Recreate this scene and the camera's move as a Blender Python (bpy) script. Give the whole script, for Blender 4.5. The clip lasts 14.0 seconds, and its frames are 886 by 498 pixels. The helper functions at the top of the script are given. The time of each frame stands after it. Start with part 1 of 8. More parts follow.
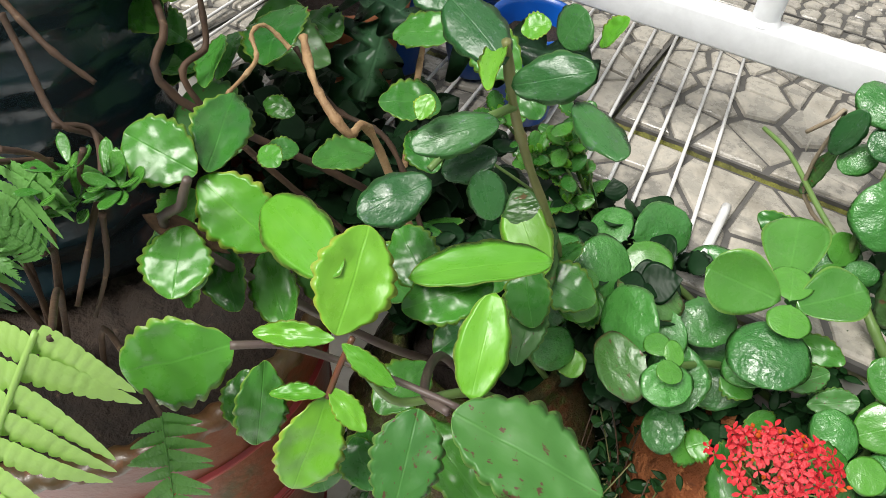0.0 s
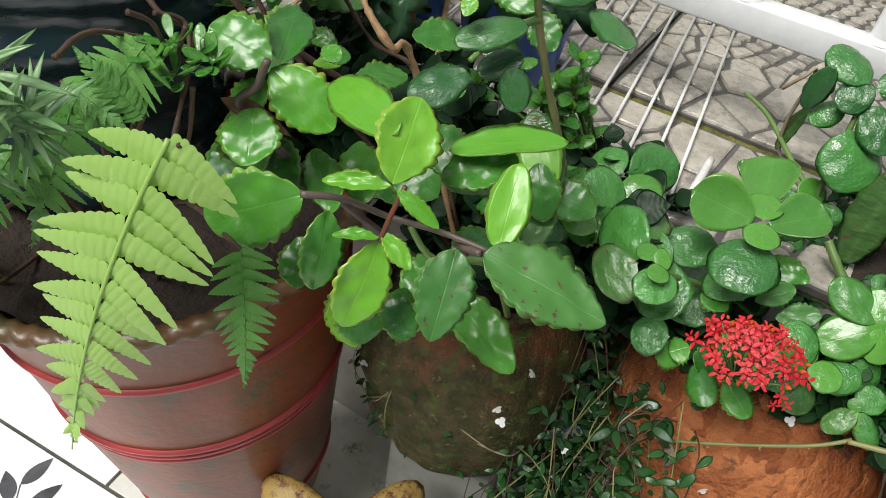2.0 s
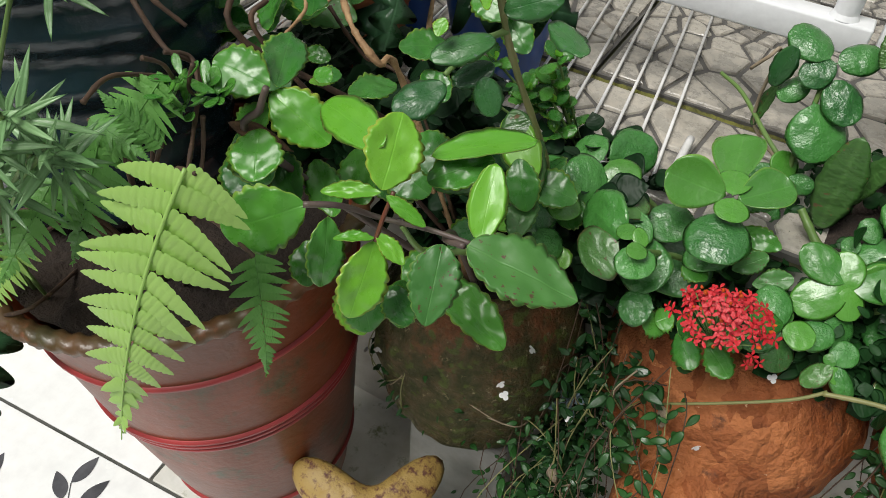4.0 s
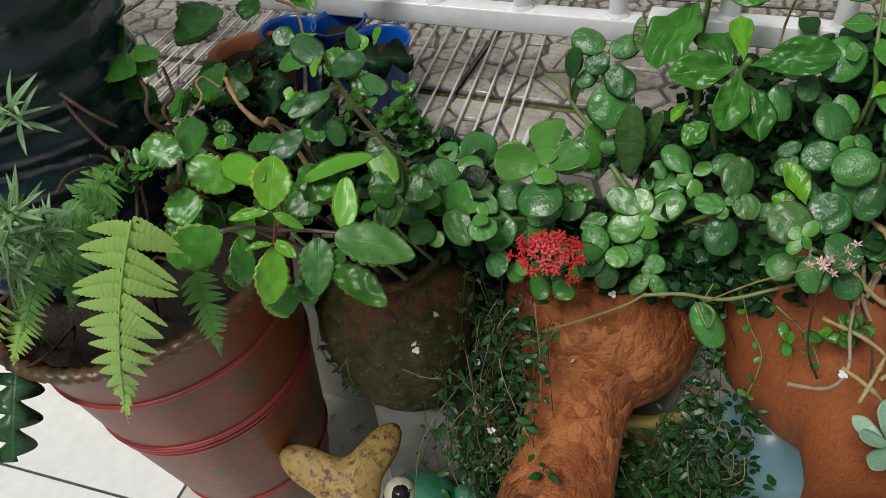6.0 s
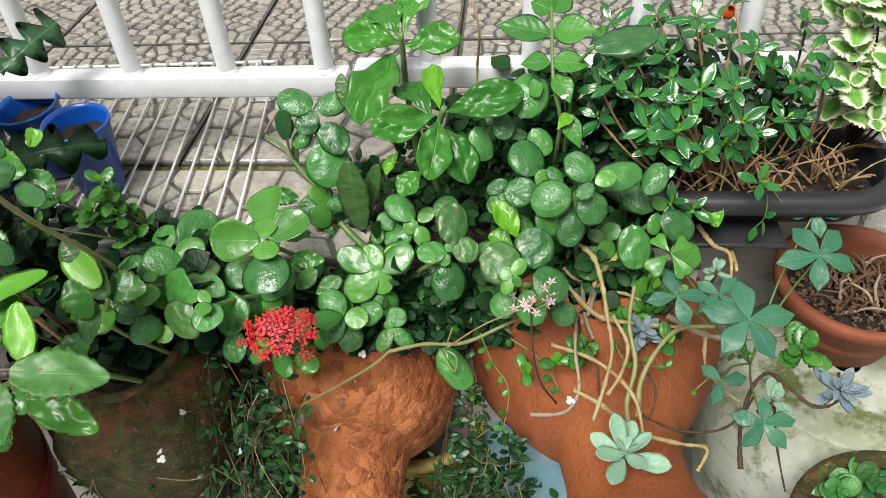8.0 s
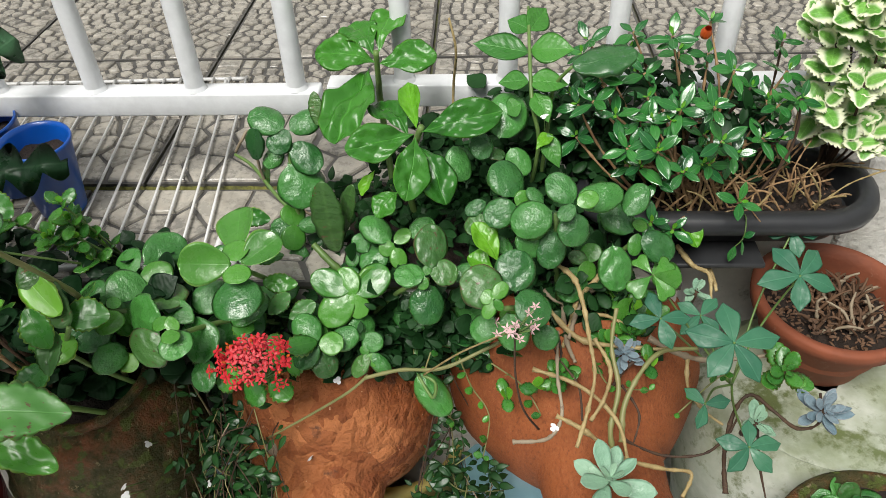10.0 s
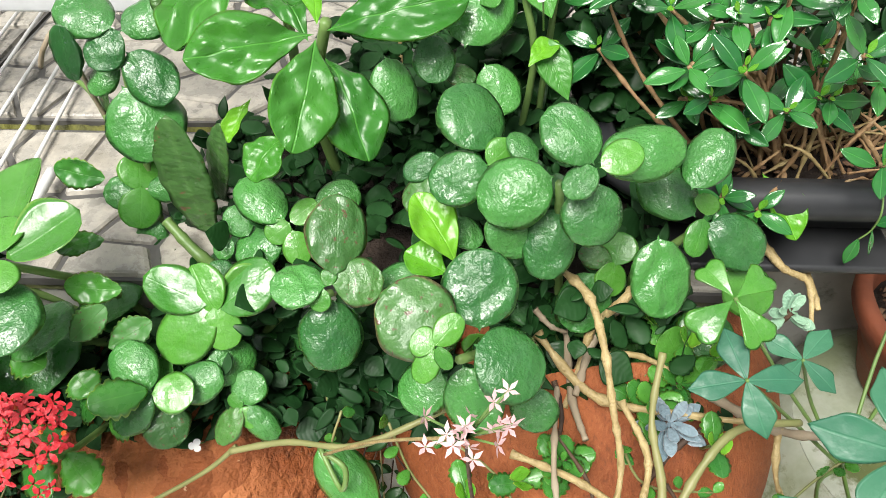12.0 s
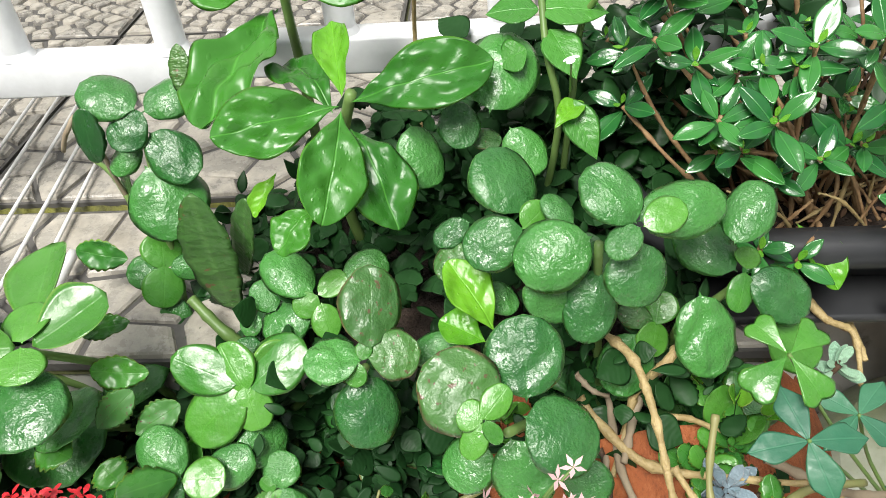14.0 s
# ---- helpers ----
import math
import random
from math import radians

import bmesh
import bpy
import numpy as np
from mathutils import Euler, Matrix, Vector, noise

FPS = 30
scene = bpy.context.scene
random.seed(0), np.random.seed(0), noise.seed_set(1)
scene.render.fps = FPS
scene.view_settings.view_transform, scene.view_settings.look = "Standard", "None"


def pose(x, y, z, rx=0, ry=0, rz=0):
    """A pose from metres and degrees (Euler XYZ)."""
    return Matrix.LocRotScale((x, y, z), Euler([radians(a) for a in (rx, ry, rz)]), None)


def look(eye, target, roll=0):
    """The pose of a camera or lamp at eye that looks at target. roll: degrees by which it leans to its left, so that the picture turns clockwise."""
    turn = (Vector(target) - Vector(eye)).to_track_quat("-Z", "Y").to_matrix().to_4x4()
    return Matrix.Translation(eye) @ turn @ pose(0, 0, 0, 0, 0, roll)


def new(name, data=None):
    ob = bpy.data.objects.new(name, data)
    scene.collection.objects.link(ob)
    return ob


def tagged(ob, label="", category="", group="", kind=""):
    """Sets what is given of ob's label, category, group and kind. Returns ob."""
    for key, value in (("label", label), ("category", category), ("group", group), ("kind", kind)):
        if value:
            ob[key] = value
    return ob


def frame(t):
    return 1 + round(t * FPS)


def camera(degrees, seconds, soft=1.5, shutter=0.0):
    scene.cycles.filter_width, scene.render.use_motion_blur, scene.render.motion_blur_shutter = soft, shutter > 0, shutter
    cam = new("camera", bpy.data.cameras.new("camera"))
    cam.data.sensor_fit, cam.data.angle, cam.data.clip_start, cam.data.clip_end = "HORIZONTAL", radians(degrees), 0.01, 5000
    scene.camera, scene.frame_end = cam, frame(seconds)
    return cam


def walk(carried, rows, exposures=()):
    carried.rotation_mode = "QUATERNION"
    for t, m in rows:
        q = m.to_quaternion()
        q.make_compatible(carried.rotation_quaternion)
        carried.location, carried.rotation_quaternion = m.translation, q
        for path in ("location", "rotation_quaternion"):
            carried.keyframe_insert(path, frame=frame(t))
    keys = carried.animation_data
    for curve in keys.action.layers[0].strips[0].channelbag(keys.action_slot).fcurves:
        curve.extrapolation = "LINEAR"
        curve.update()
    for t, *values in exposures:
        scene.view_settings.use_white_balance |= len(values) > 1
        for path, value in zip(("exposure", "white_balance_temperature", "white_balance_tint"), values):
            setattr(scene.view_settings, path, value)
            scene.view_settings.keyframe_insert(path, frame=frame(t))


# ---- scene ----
cam = camera(62.37, 14.0, soft=0.8)
EXPOSURES = [(0, 0.13), (1, 0.23), (1.5, 0.15), (2.2, -0.2), (4.4, -0.38), (5, -0.38), (5.5, -0.76), (6, -0.80), (6.5, 0.00), (7, 0.32), (7.5, 0.15), (8, 0.06), (10.5, -0.2), (11, 0.03), (11.5, 0.22), (12, 0.54), (12.5, 0.64), (13, 0.62), (13.5, 0.60), (14, 0.38)]
PATH = [
    (0, (0.0829, 0.0324, 1.2129), (-0.4455, 1.0437, 0.0912), 5.85),
    (0.5, (0.0772, 0.0333, 1.2103), (-0.4273, 1.0451, 0.0782), 7.84),
    (1, (0.0739, 0.0079, 1.1830), (-0.4170, 1.0825, 0.1040), 8.26),
    (1.5, (0.0762, -0.0408, 1.1905), (-0.4130, 1.0149, 0.0922), 10.17),
    (2, (0.1188, -0.0815, 1.2003), (-0.3935, 0.9722, 0.1107), 9.27),
    (2.2, (0.1341, -0.0989, 1.2012), (-0.3884, 0.9558, 0.1174), 9.11),
    (4.3, (0.1530, -0.1080, 1.2550), (-0.4970, 1.1610, -0.1460), 3.10),
    (4.5, (0.1520, -0.1170, 1.2610), (-0.4830, 1.1600, -0.1420), 2.60),
    (5, (0.1980, -0.1740, 1.3090), (-0.4870, 1.1390, -0.0350), 1.10),
    (5.5, (0.2830, -0.2530, 1.3590), (-0.4590, 1.0160, 0.0020), -3.40),
    (6, (0.3390, -0.2330, 1.3670), (-0.3210, 1.1000, 0.0300), -6.90),
    (6.5, (0.3840, -0.1830, 1.3720), (-0.0530, 1.2250, 0.0200), -7.90),
    (7, (0.4100, -0.1630, 1.3700), (0.1140, 1.2740, 0.0110), -6.20),
    (7.5, (0.4290, -0.1550, 1.3730), (0.2210, 1.3220, 0.0400), -4.80),
    (8, (0.4270, -0.1520, 1.3790), (0.2420, 1.3350, 0.0550), -4.20),
    (8.2, (0.4190, -0.1540, 1.3800), (0.2430, 1.3380, 0.0600), -3.60),
    (10.3, (0.4110, -0.1170, 1.3660), (0.3470, 1.4040, 0.0690), -1.20),
    (10.5, (0.4100, -0.0800, 1.3410), (0.3810, 1.4240, 0.0230), 0.30),
    (11, (0.4310, 0.0340, 1.2750), (0.3330, 1.5330, -0.0450), -1.20),
    (11.5, (0.4470, 0.1140, 1.2040), (0.3540, 1.5500, -0.1850), -0.70),
    (12, (0.4520, 0.1630, 1.1560), (0.3470, 1.5910, -0.2400), -1.60),
    (12.5, (0.4660, 0.1820, 1.1530), (0.3830, 1.6470, -0.2070), -2.30),
    (13, (0.4630, 0.1860, 1.1510), (0.3920, 1.6650, -0.1920), -2.60),
    (13.5, (0.4450, 0.1790, 1.1440), (0.3230, 1.6770, -0.1760), -3.50),
    (14, (0.4330, 0.1730, 1.1520), (0.3130, 1.7120, -0.1190), -4.40),
]
walk(cam, [(t, look(eye, target, roll)) for t, eye, target, roll in PATH], EXPOSURES)

# ---- light and sky ----
world = bpy.data.worlds.new("sky")
scene.world = world
world.use_nodes = True
wn, wl = world.node_tree.nodes, world.node_tree.links
sky = wn.new("ShaderNodeTexSky")
sky.sky_type, sky.sun_disc = "NISHITA", False
sky.sun_elevation, sky.sun_rotation = radians(62), radians(200)
sky.air_density, sky.dust_density, sky.ozone_density = 1.0, 4.0, 1.0
wash = wn.new("ShaderNodeMix")
wash.data_type = "RGBA"
wash.inputs[0].default_value = 0.75
wash.inputs[7].default_value = (8.6, 9.0, 9.4, 1)
wl.new(sky.outputs[0], wash.inputs[6])
wl.new(wash.outputs[2], wn["Background"].inputs[0])
wn["Background"].inputs[1].default_value = 0.058
sun = new("sun", bpy.data.lights.new("sun", "SUN"))
sun.data.energy, sun.data.angle, sun.data.color = 5.0, radians(30), (1.0, 0.97, 0.92)
sun.matrix_world = look((-0.7, -1.7, 4.2), (0.2, 0.4, 0.5))


# ---- materials ----
def nodes(name):
    m = bpy.data.materials.new(name)
    m.use_nodes = True
    t = m.node_tree
    return m, t.nodes, t.links, t.nodes["Principled BSDF"]


def math_node(n, l, op, a, b=None, c=None):
    k = n.new("ShaderNodeMath")
    k.operation = op
    for i, v in enumerate((a, b, c)):
        if v is None:
            continue
        if isinstance(v, (int, float)):
            k.inputs[i].default_value = v
        else:
            l.new(v, k.inputs[i])
    return k.outputs[0]


def mix_rgb(n, l, f, a, b, kind="MIX"):
    k = n.new("ShaderNodeMix")
    k.data_type, k.blend_type = "RGBA", kind
    for i, v in ((0, f), (6, a), (7, b)):
        if isinstance(v, (int, float)):
            k.inputs[i].default_value = v
        elif isinstance(v, tuple):
            k.inputs[i].default_value = (*v, 1)
        else:
            l.new(v, k.inputs[i])
    return k.outputs[2]


def noise_node(n, l, scale, detail=4, rough=0.55, kind="Object", vec=None):
    if vec is None:
        vec = n.new("ShaderNodeTexCoord").outputs[kind]
    k = n.new("ShaderNodeTexNoise")
    k.inputs["Scale"].default_value, k.inputs["Detail"].default_value, k.inputs["Roughness"].default_value = scale, detail, rough
    l.new(vec, k.inputs["Vector"])
    return k.outputs["Fac"]


def remap(n, l, v, a, b, c=0.0, d=1.0):
    k = n.new("ShaderNodeMapRange")
    for i, x in enumerate((a, b, c, d)):
        k.inputs[i + 1].default_value = x
    l.new(v, k.inputs[0])
    return k.outputs[0]


def bump(n, l, p, h, strength, dist):
    k = n.new("ShaderNodeBump")
    k.inputs["Strength"].default_value, k.inputs["Distance"].default_value = strength, dist
    l.new(h, k.inputs["Height"])
    l.new(k.outputs[0], p.inputs["Normal"])


def surface(name, base, other, scale=8.0, rough=0.6, grain=60.0, relief=0.3, depth=0.004, third=None, third_at=0.6, metal=0.0, coat=0.0, spec=0.5, rough2=None):
    """Two-colour weathered surface: large stains, fine grain and relief."""
    m, n, l, p = nodes(name)
    big = noise_node(n, l, scale, 5, 0.6)
    fine = noise_node(n, l, grain, 4, 0.6)
    col = mix_rgb(n, l, remap(n, l, big, 0.35, 0.65), base, other)
    if third:
        col = mix_rgb(n, l, remap(n, l, noise_node(n, l, scale * 2.7, 6, 0.7), third_at, third_at + 0.12), col, third)
    col = mix_rgb(n, l, 0.35, col, mix_rgb(n, l, fine, (0.25, 0.25, 0.25), (1, 1, 1)), "MULTIPLY")
    l.new(col, p.inputs["Base Color"])
    l.new(remap(n, l, big, 0.3, 0.7, rough, rough if rough2 is None else rough2), p.inputs["Roughness"])
    p.inputs["Metallic"].default_value, p.inputs["Coat Weight"].default_value = metal, coat
    p.inputs["Coat Roughness"].default_value = 0.12
    p.inputs["Specular IOR Level"].default_value = spec
    bump(n, l, p, mix_rgb(n, l, 0.5, fine, big), relief, depth)
    return m


def leaf_material(name, dark, light, edge=None, edge_from=0.85, rough=0.32, veins=0.0, vein_rows=9.0, pebble=0.0, pebble_scale=9.0, clear=0.18, wet=0.4, spots=None, mid=0.25, spec=0.5, film=0.16, drops=0.0, edge_to=1.05):
    """A leaf: colour that varies from leaf to leaf, midrib and side veins, blistered relief, wet patches, light through the blade."""
    m, n, l, p = nodes(name)
    tc = n.new("ShaderNodeTexCoord")
    sep = n.new("ShaderNodeSeparateXYZ")
    l.new(tc.outputs["Object"], sep.inputs[0])
    ax = math_node(n, l, "ABSOLUTE", sep.outputs[0])
    rnd = n.new("ShaderNodeObjectInfo").outputs["Random"]
    off = n.new("ShaderNodeVectorMath")
    off.operation = "ADD"
    l.new(tc.outputs["Object"], off.inputs[0])
    l.new(math_node(n, l, "MULTIPLY", rnd, 37.0), off.inputs[1])
    vec = off.outputs[0]
    big = noise_node(n, l, 2.3, 3, 0.5, vec=vec)
    tone = math_node(n, l, "ADD", math_node(n, l, "MULTIPLY", rnd, 0.75), math_node(n, l, "MULTIPLY", big, 0.6))
    col = mix_rgb(n, l, remap(n, l, tone, 0.25, 1.1), dark, light)
    rib = remap(n, l, ax, 0.004, 0.02, 1.0, 0.0)
    row = math_node(n, l, "SINE", math_node(n, l, "MULTIPLY", math_node(n, l, "SUBTRACT", sep.outputs[1], math_node(n, l, "MULTIPLY", ax, 0.8)), vein_rows * 6.283))
    vein = remap(n, l, row, 0.86, 1.0)
    lines = math_node(n, l, "MAXIMUM", math_node(n, l, "MULTIPLY", rib, mid), math_node(n, l, "MULTIPLY", vein, veins))
    col = mix_rgb(n, l, lines, col, tuple(min(1, c * 1.9 + 0.03) for c in light))
    at = n.new("ShaderNodeAttribute")
    at.attribute_name = "edge"
    if edge:
        col = mix_rgb(n, l, remap(n, l, math_node(n, l, "ADD", at.outputs["Fac"], math_node(n, l, "MULTIPLY", big, 0.1)), edge_from, edge_to), col, edge)
    if spots:
        col = mix_rgb(n, l, remap(n, l, noise_node(n, l, 11.0, 4, 0.65, vec=vec), 0.62, 0.65), col, spots)
    l.new(col, p.inputs["Base Color"])
    peb = noise_node(n, l, pebble_scale, 2, 0.5, vec=vec)
    fine = noise_node(n, l, pebble_scale * 2.9, 2, 0.5, vec=vec)
    h = math_node(n, l, "SUBTRACT", math_node(n, l, "ADD", math_node(n, l, "MULTIPLY", peb, pebble), math_node(n, l, "MULTIPLY", fine, pebble * 0.3)), math_node(n, l, "MULTIPLY", lines, 0.10))
    if drops:
        vo = n.new("ShaderNodeTexVoronoi")
        vo.inputs["Scale"].default_value = 11.0
        l.new(vec, vo.inputs["Vector"])
        h = math_node(n, l, "ADD", h, remap(n, l, vo.outputs["Distance"], 0.24, 0.08, 0.0, drops))
    bump(n, l, p, h, 0.5, 0.03)
    l.new(remap(n, l, noise_node(n, l, 5.0, 4, 0.6, vec=vec), 0.35, 0.7, rough * 0.6, rough * 1.35), p.inputs["Roughness"])
    p.inputs["Specular IOR Level"].default_value = spec
    # water lies in patches: a thin clear film, flatter than the blade under it
    l.new(remap(n, l, noise_node(n, l, 3.1, 3, 0.5, vec=vec), 0.42, 0.58, wet * 0.15, wet), p.inputs["Coat Weight"])
    p.inputs["Coat Roughness"].default_value, p.inputs["Coat IOR"].default_value = film, 1.4
    soft = n.new("ShaderNodeBump")
    soft.inputs["Strength"].default_value, soft.inputs["Distance"].default_value = 0.5, 0.03
    l.new(math_node(n, l, "MULTIPLY", noise_node(n, l, pebble_scale * 0.55, 2, 0.5, vec=vec), 0.035 + 0.8 * pebble), soft.inputs["Height"])
    l.new(soft.outputs[0], p.inputs["Coat Normal"])
    tr = n.new("ShaderNodeBsdfTranslucent")
    l.new(mix_rgb(n, l, 1.0, col, (0.9, 1.0, 0.35), "MULTIPLY"), tr.inputs[0])
    mx = n.new("ShaderNodeMixShader")
    mx.inputs[0].default_value = clear
    l.new(p.outputs[0], mx.inputs[1])
    l.new(tr.outputs[0], mx.inputs[2])
    l.new(mx.outputs[0], n["Material Output"].inputs[0])
    return m


M = {}
M["white_tile"] = surface("white_tile", (0.90, 0.91, 0.90), (0.84, 0.86, 0.85), 3, 0.16, 30, 0.05, 0.001, third=(0.55, 0.55, 0.48), third_at=0.72, rough2=0.3)
M["dirty_tile"] = surface("dirty_tile", (0.70, 0.70, 0.66), (0.50, 0.50, 0.42), 9, 0.35, 40, 0.15, 0.002, third=(0.22, 0.24, 0.12), third_at=0.55)
M["grout"] = surface("grout", (0.10, 0.10, 0.09), (0.05, 0.055, 0.045), 20, 0.9, 90, 0.5, 0.003, third=(0.2, 0.2, 0.17))
M["print"] = surface("tile_print", (0.05, 0.05, 0.055), (0.10, 0.10, 0.11), 30, 0.3, 90, 0.05, 0.001)
def stones(name):
    """Moulded stone-look tile: each stone a little different, cloudy glaze, wet and grimy in the hollows."""
    m, n, l, p = nodes(name)
    one = n.new("ShaderNodeNewGeometry").outputs["Random Per Island"]
    big, mid, fine = noise_node(n, l, 9, 4, 0.6), noise_node(n, l, 45, 5, 0.65), noise_node(n, l, 190, 3, 0.6)
    col = mix_rgb(n, l, one, (0.20, 0.190, 0.168), (0.42, 0.395, 0.340))
    col = mix_rgb(n, l, remap(n, l, mid, 0.42, 0.66), col, (0.50, 0.46, 0.39))
    col = mix_rgb(n, l, remap(n, l, big, 0.52, 0.72, 0.0, 0.7), col, (0.17, 0.150, 0.115))
    l.new(mix_rgb(n, l, 0.3, col, mix_rgb(n, l, fine, (0.3, 0.3, 0.3), (1.1, 1.1, 1.1)), "MULTIPLY"), p.inputs["Base Color"])
    l.new(remap(n, l, mid, 0.35, 0.65, 0.18, 0.42), p.inputs["Roughness"])
    p.inputs["Coat Weight"].default_value, p.inputs["Coat Roughness"].default_value = 0.25, 0.1
    bump(n, l, p, math_node(n, l, "ADD", mid, math_node(n, l, "MULTIPLY", fine, 0.4)), 0.5, 0.003)
    return m


M["stone_tile"] = stones("stone_tile")
M["stone_joint"] = surface("stone_joint", (0.125, 0.120, 0.112), (0.075, 0.072, 0.066), 25, 0.5, 120, 0.3, 0.002)
M["stone_bed"] = surface("stone_bed", (0.06, 0.058, 0.04), (0.16, 0.17, 0.06), 14, 0.9, 60, 0.5, 0.004)
M["riser"] = surface("riser", (0.66, 0.65, 0.61), (0.46, 0.45, 0.40), 6, 0.7, 40, 0.4, 0.004, third=(0.24, 0.24, 0.19), third_at=0.60)
M["stucco"] = surface("stucco", (0.66, 0.65, 0.61), (0.50, 0.49, 0.44), 14, 0.85, 55, 1.0, 0.012, third=(0.30, 0.29, 0.25), third_at=0.62)
M["white_paint"] = surface("white_paint", (0.88, 0.90, 0.91), (0.83, 0.85, 0.87), 6, 0.28, 60, 0.08, 0.001, third=(0.42, 0.30, 0.18), third_at=0.74)
M["wire"] = surface("white_wire", (0.80, 0.80, 0.79), (0.66, 0.66, 0.64), 20, 0.35, 90, 0.2, 0.001, third=(0.4, 0.34, 0.26), third_at=0.72)
M["terracotta"] = surface("terracotta", (0.44, 0.155, 0.055), (0.34, 0.105, 0.04), 9, 0.78, 70, 0.6, 0.004, third=(0.50, 0.235, 0.115), third_at=0.58)
def flaking(name):
    """Weathered fired clay whose skin lifts in small scales, darker where damp, with pale lime specks."""
    m, n, l, p = nodes(name)
    tc = n.new("ShaderNodeTexCoord").outputs["Object"]
    warp = n.new("ShaderNodeTexNoise")
    warp.inputs["Scale"].default_value, warp.inputs["Detail"].default_value = 30, 3
    l.new(tc, warp.inputs["Vector"])
    vm = n.new("ShaderNodeVectorMath")
    vm.operation = "MULTIPLY_ADD"
    l.new(warp.outputs["Color"], vm.inputs[0])
    vm.inputs[1].default_value = (0.03, 0.03, 0.03)
    l.new(tc, vm.inputs[2])
    vo = n.new("ShaderNodeTexVoronoi")
    vo.inputs["Scale"].default_value = 48
    l.new(vm.outputs[0], vo.inputs["Vector"])
    sep = n.new("ShaderNodeSeparateColor")
    l.new(vo.outputs["Color"], sep.inputs[0])
    big, fine = noise_node(n, l, 10, 5, 0.65), noise_node(n, l, 140, 4, 0.65)
    here = remap(n, l, noise_node(n, l, 7, 3, 0.5), 0.36, 0.48)
    col = mix_rgb(n, l, remap(n, l, big, 0.35, 0.65), (0.33, 0.090, 0.020), (0.19, 0.052, 0.015))
    col = mix_rgb(n, l, math_node(n, l, "MULTIPLY", here, math_node(n, l, "MULTIPLY", sep.outputs[0], 0.85)), col, (0.54, 0.20, 0.070))
    col = mix_rgb(n, l, remap(n, l, noise_node(n, l, 22, 6, 0.7), 0.60, 0.70), col, (0.10, 0.040, 0.020))
    col = mix_rgb(n, l, remap(n, l, noise_node(n, l, 70, 5, 0.75), 0.66, 0.70), col, (0.62, 0.40, 0.24))
    l.new(mix_rgb(n, l, 0.4, col, mix_rgb(n, l, fine, (0.25, 0.25, 0.25), (1.1, 1.1, 1.1)), "MULTIPLY"), p.inputs["Base Color"])
    l.new(remap(n, l, big, 0.35, 0.65, 0.55, 0.85), p.inputs["Roughness"])
    p.inputs["Specular IOR Level"].default_value = 0.4
    scale = math_node(n, l, "MULTIPLY", here, math_node(n, l, "SUBTRACT", sep.outputs[1], math_node(n, l, "MULTIPLY", vo.outputs["Distance"], 0.5)))
    bump(n, l, p, math_node(n, l, "ADD", math_node(n, l, "MULTIPLY", scale, 0.8), math_node(n, l, "ADD", big, math_node(n, l, "MULTIPLY", fine, 0.35))), 1.0, 0.016)
    return m


M["rough_terracotta"] = flaking("rough_terracotta")
def streaked(name, base, other, pale):
    """Fired clay with tool streaks running along the jar."""
    m, n, l, p = nodes(name)
    tc = n.new("ShaderNodeTexCoord")
    mp = n.new("ShaderNodeMapping")
    mp.inputs["Scale"].default_value = (1.0, 0.6, 0.5)
    l.new(tc.outputs["Object"], mp.inputs["Vector"])
    fine = noise_node(n, l, 300, 5, 0.7, vec=mp.outputs[0])
    big = noise_node(n, l, 11, 5, 0.6)
    col = mix_rgb(n, l, remap(n, l, big, 0.35, 0.65), base, other)
    col = mix_rgb(n, l, remap(n, l, fine, 0.52, 0.80), col, pale)
    col = mix_rgb(n, l, remap(n, l, fine, 0.47, 0.32, 0.0, 0.55), col, tuple(c * 0.4 for c in other))
    l.new(col, p.inputs["Base Color"])
    p.inputs["Roughness"].default_value = 0.72
    bump(n, l, p, fine, 0.6, 0.004)
    return m


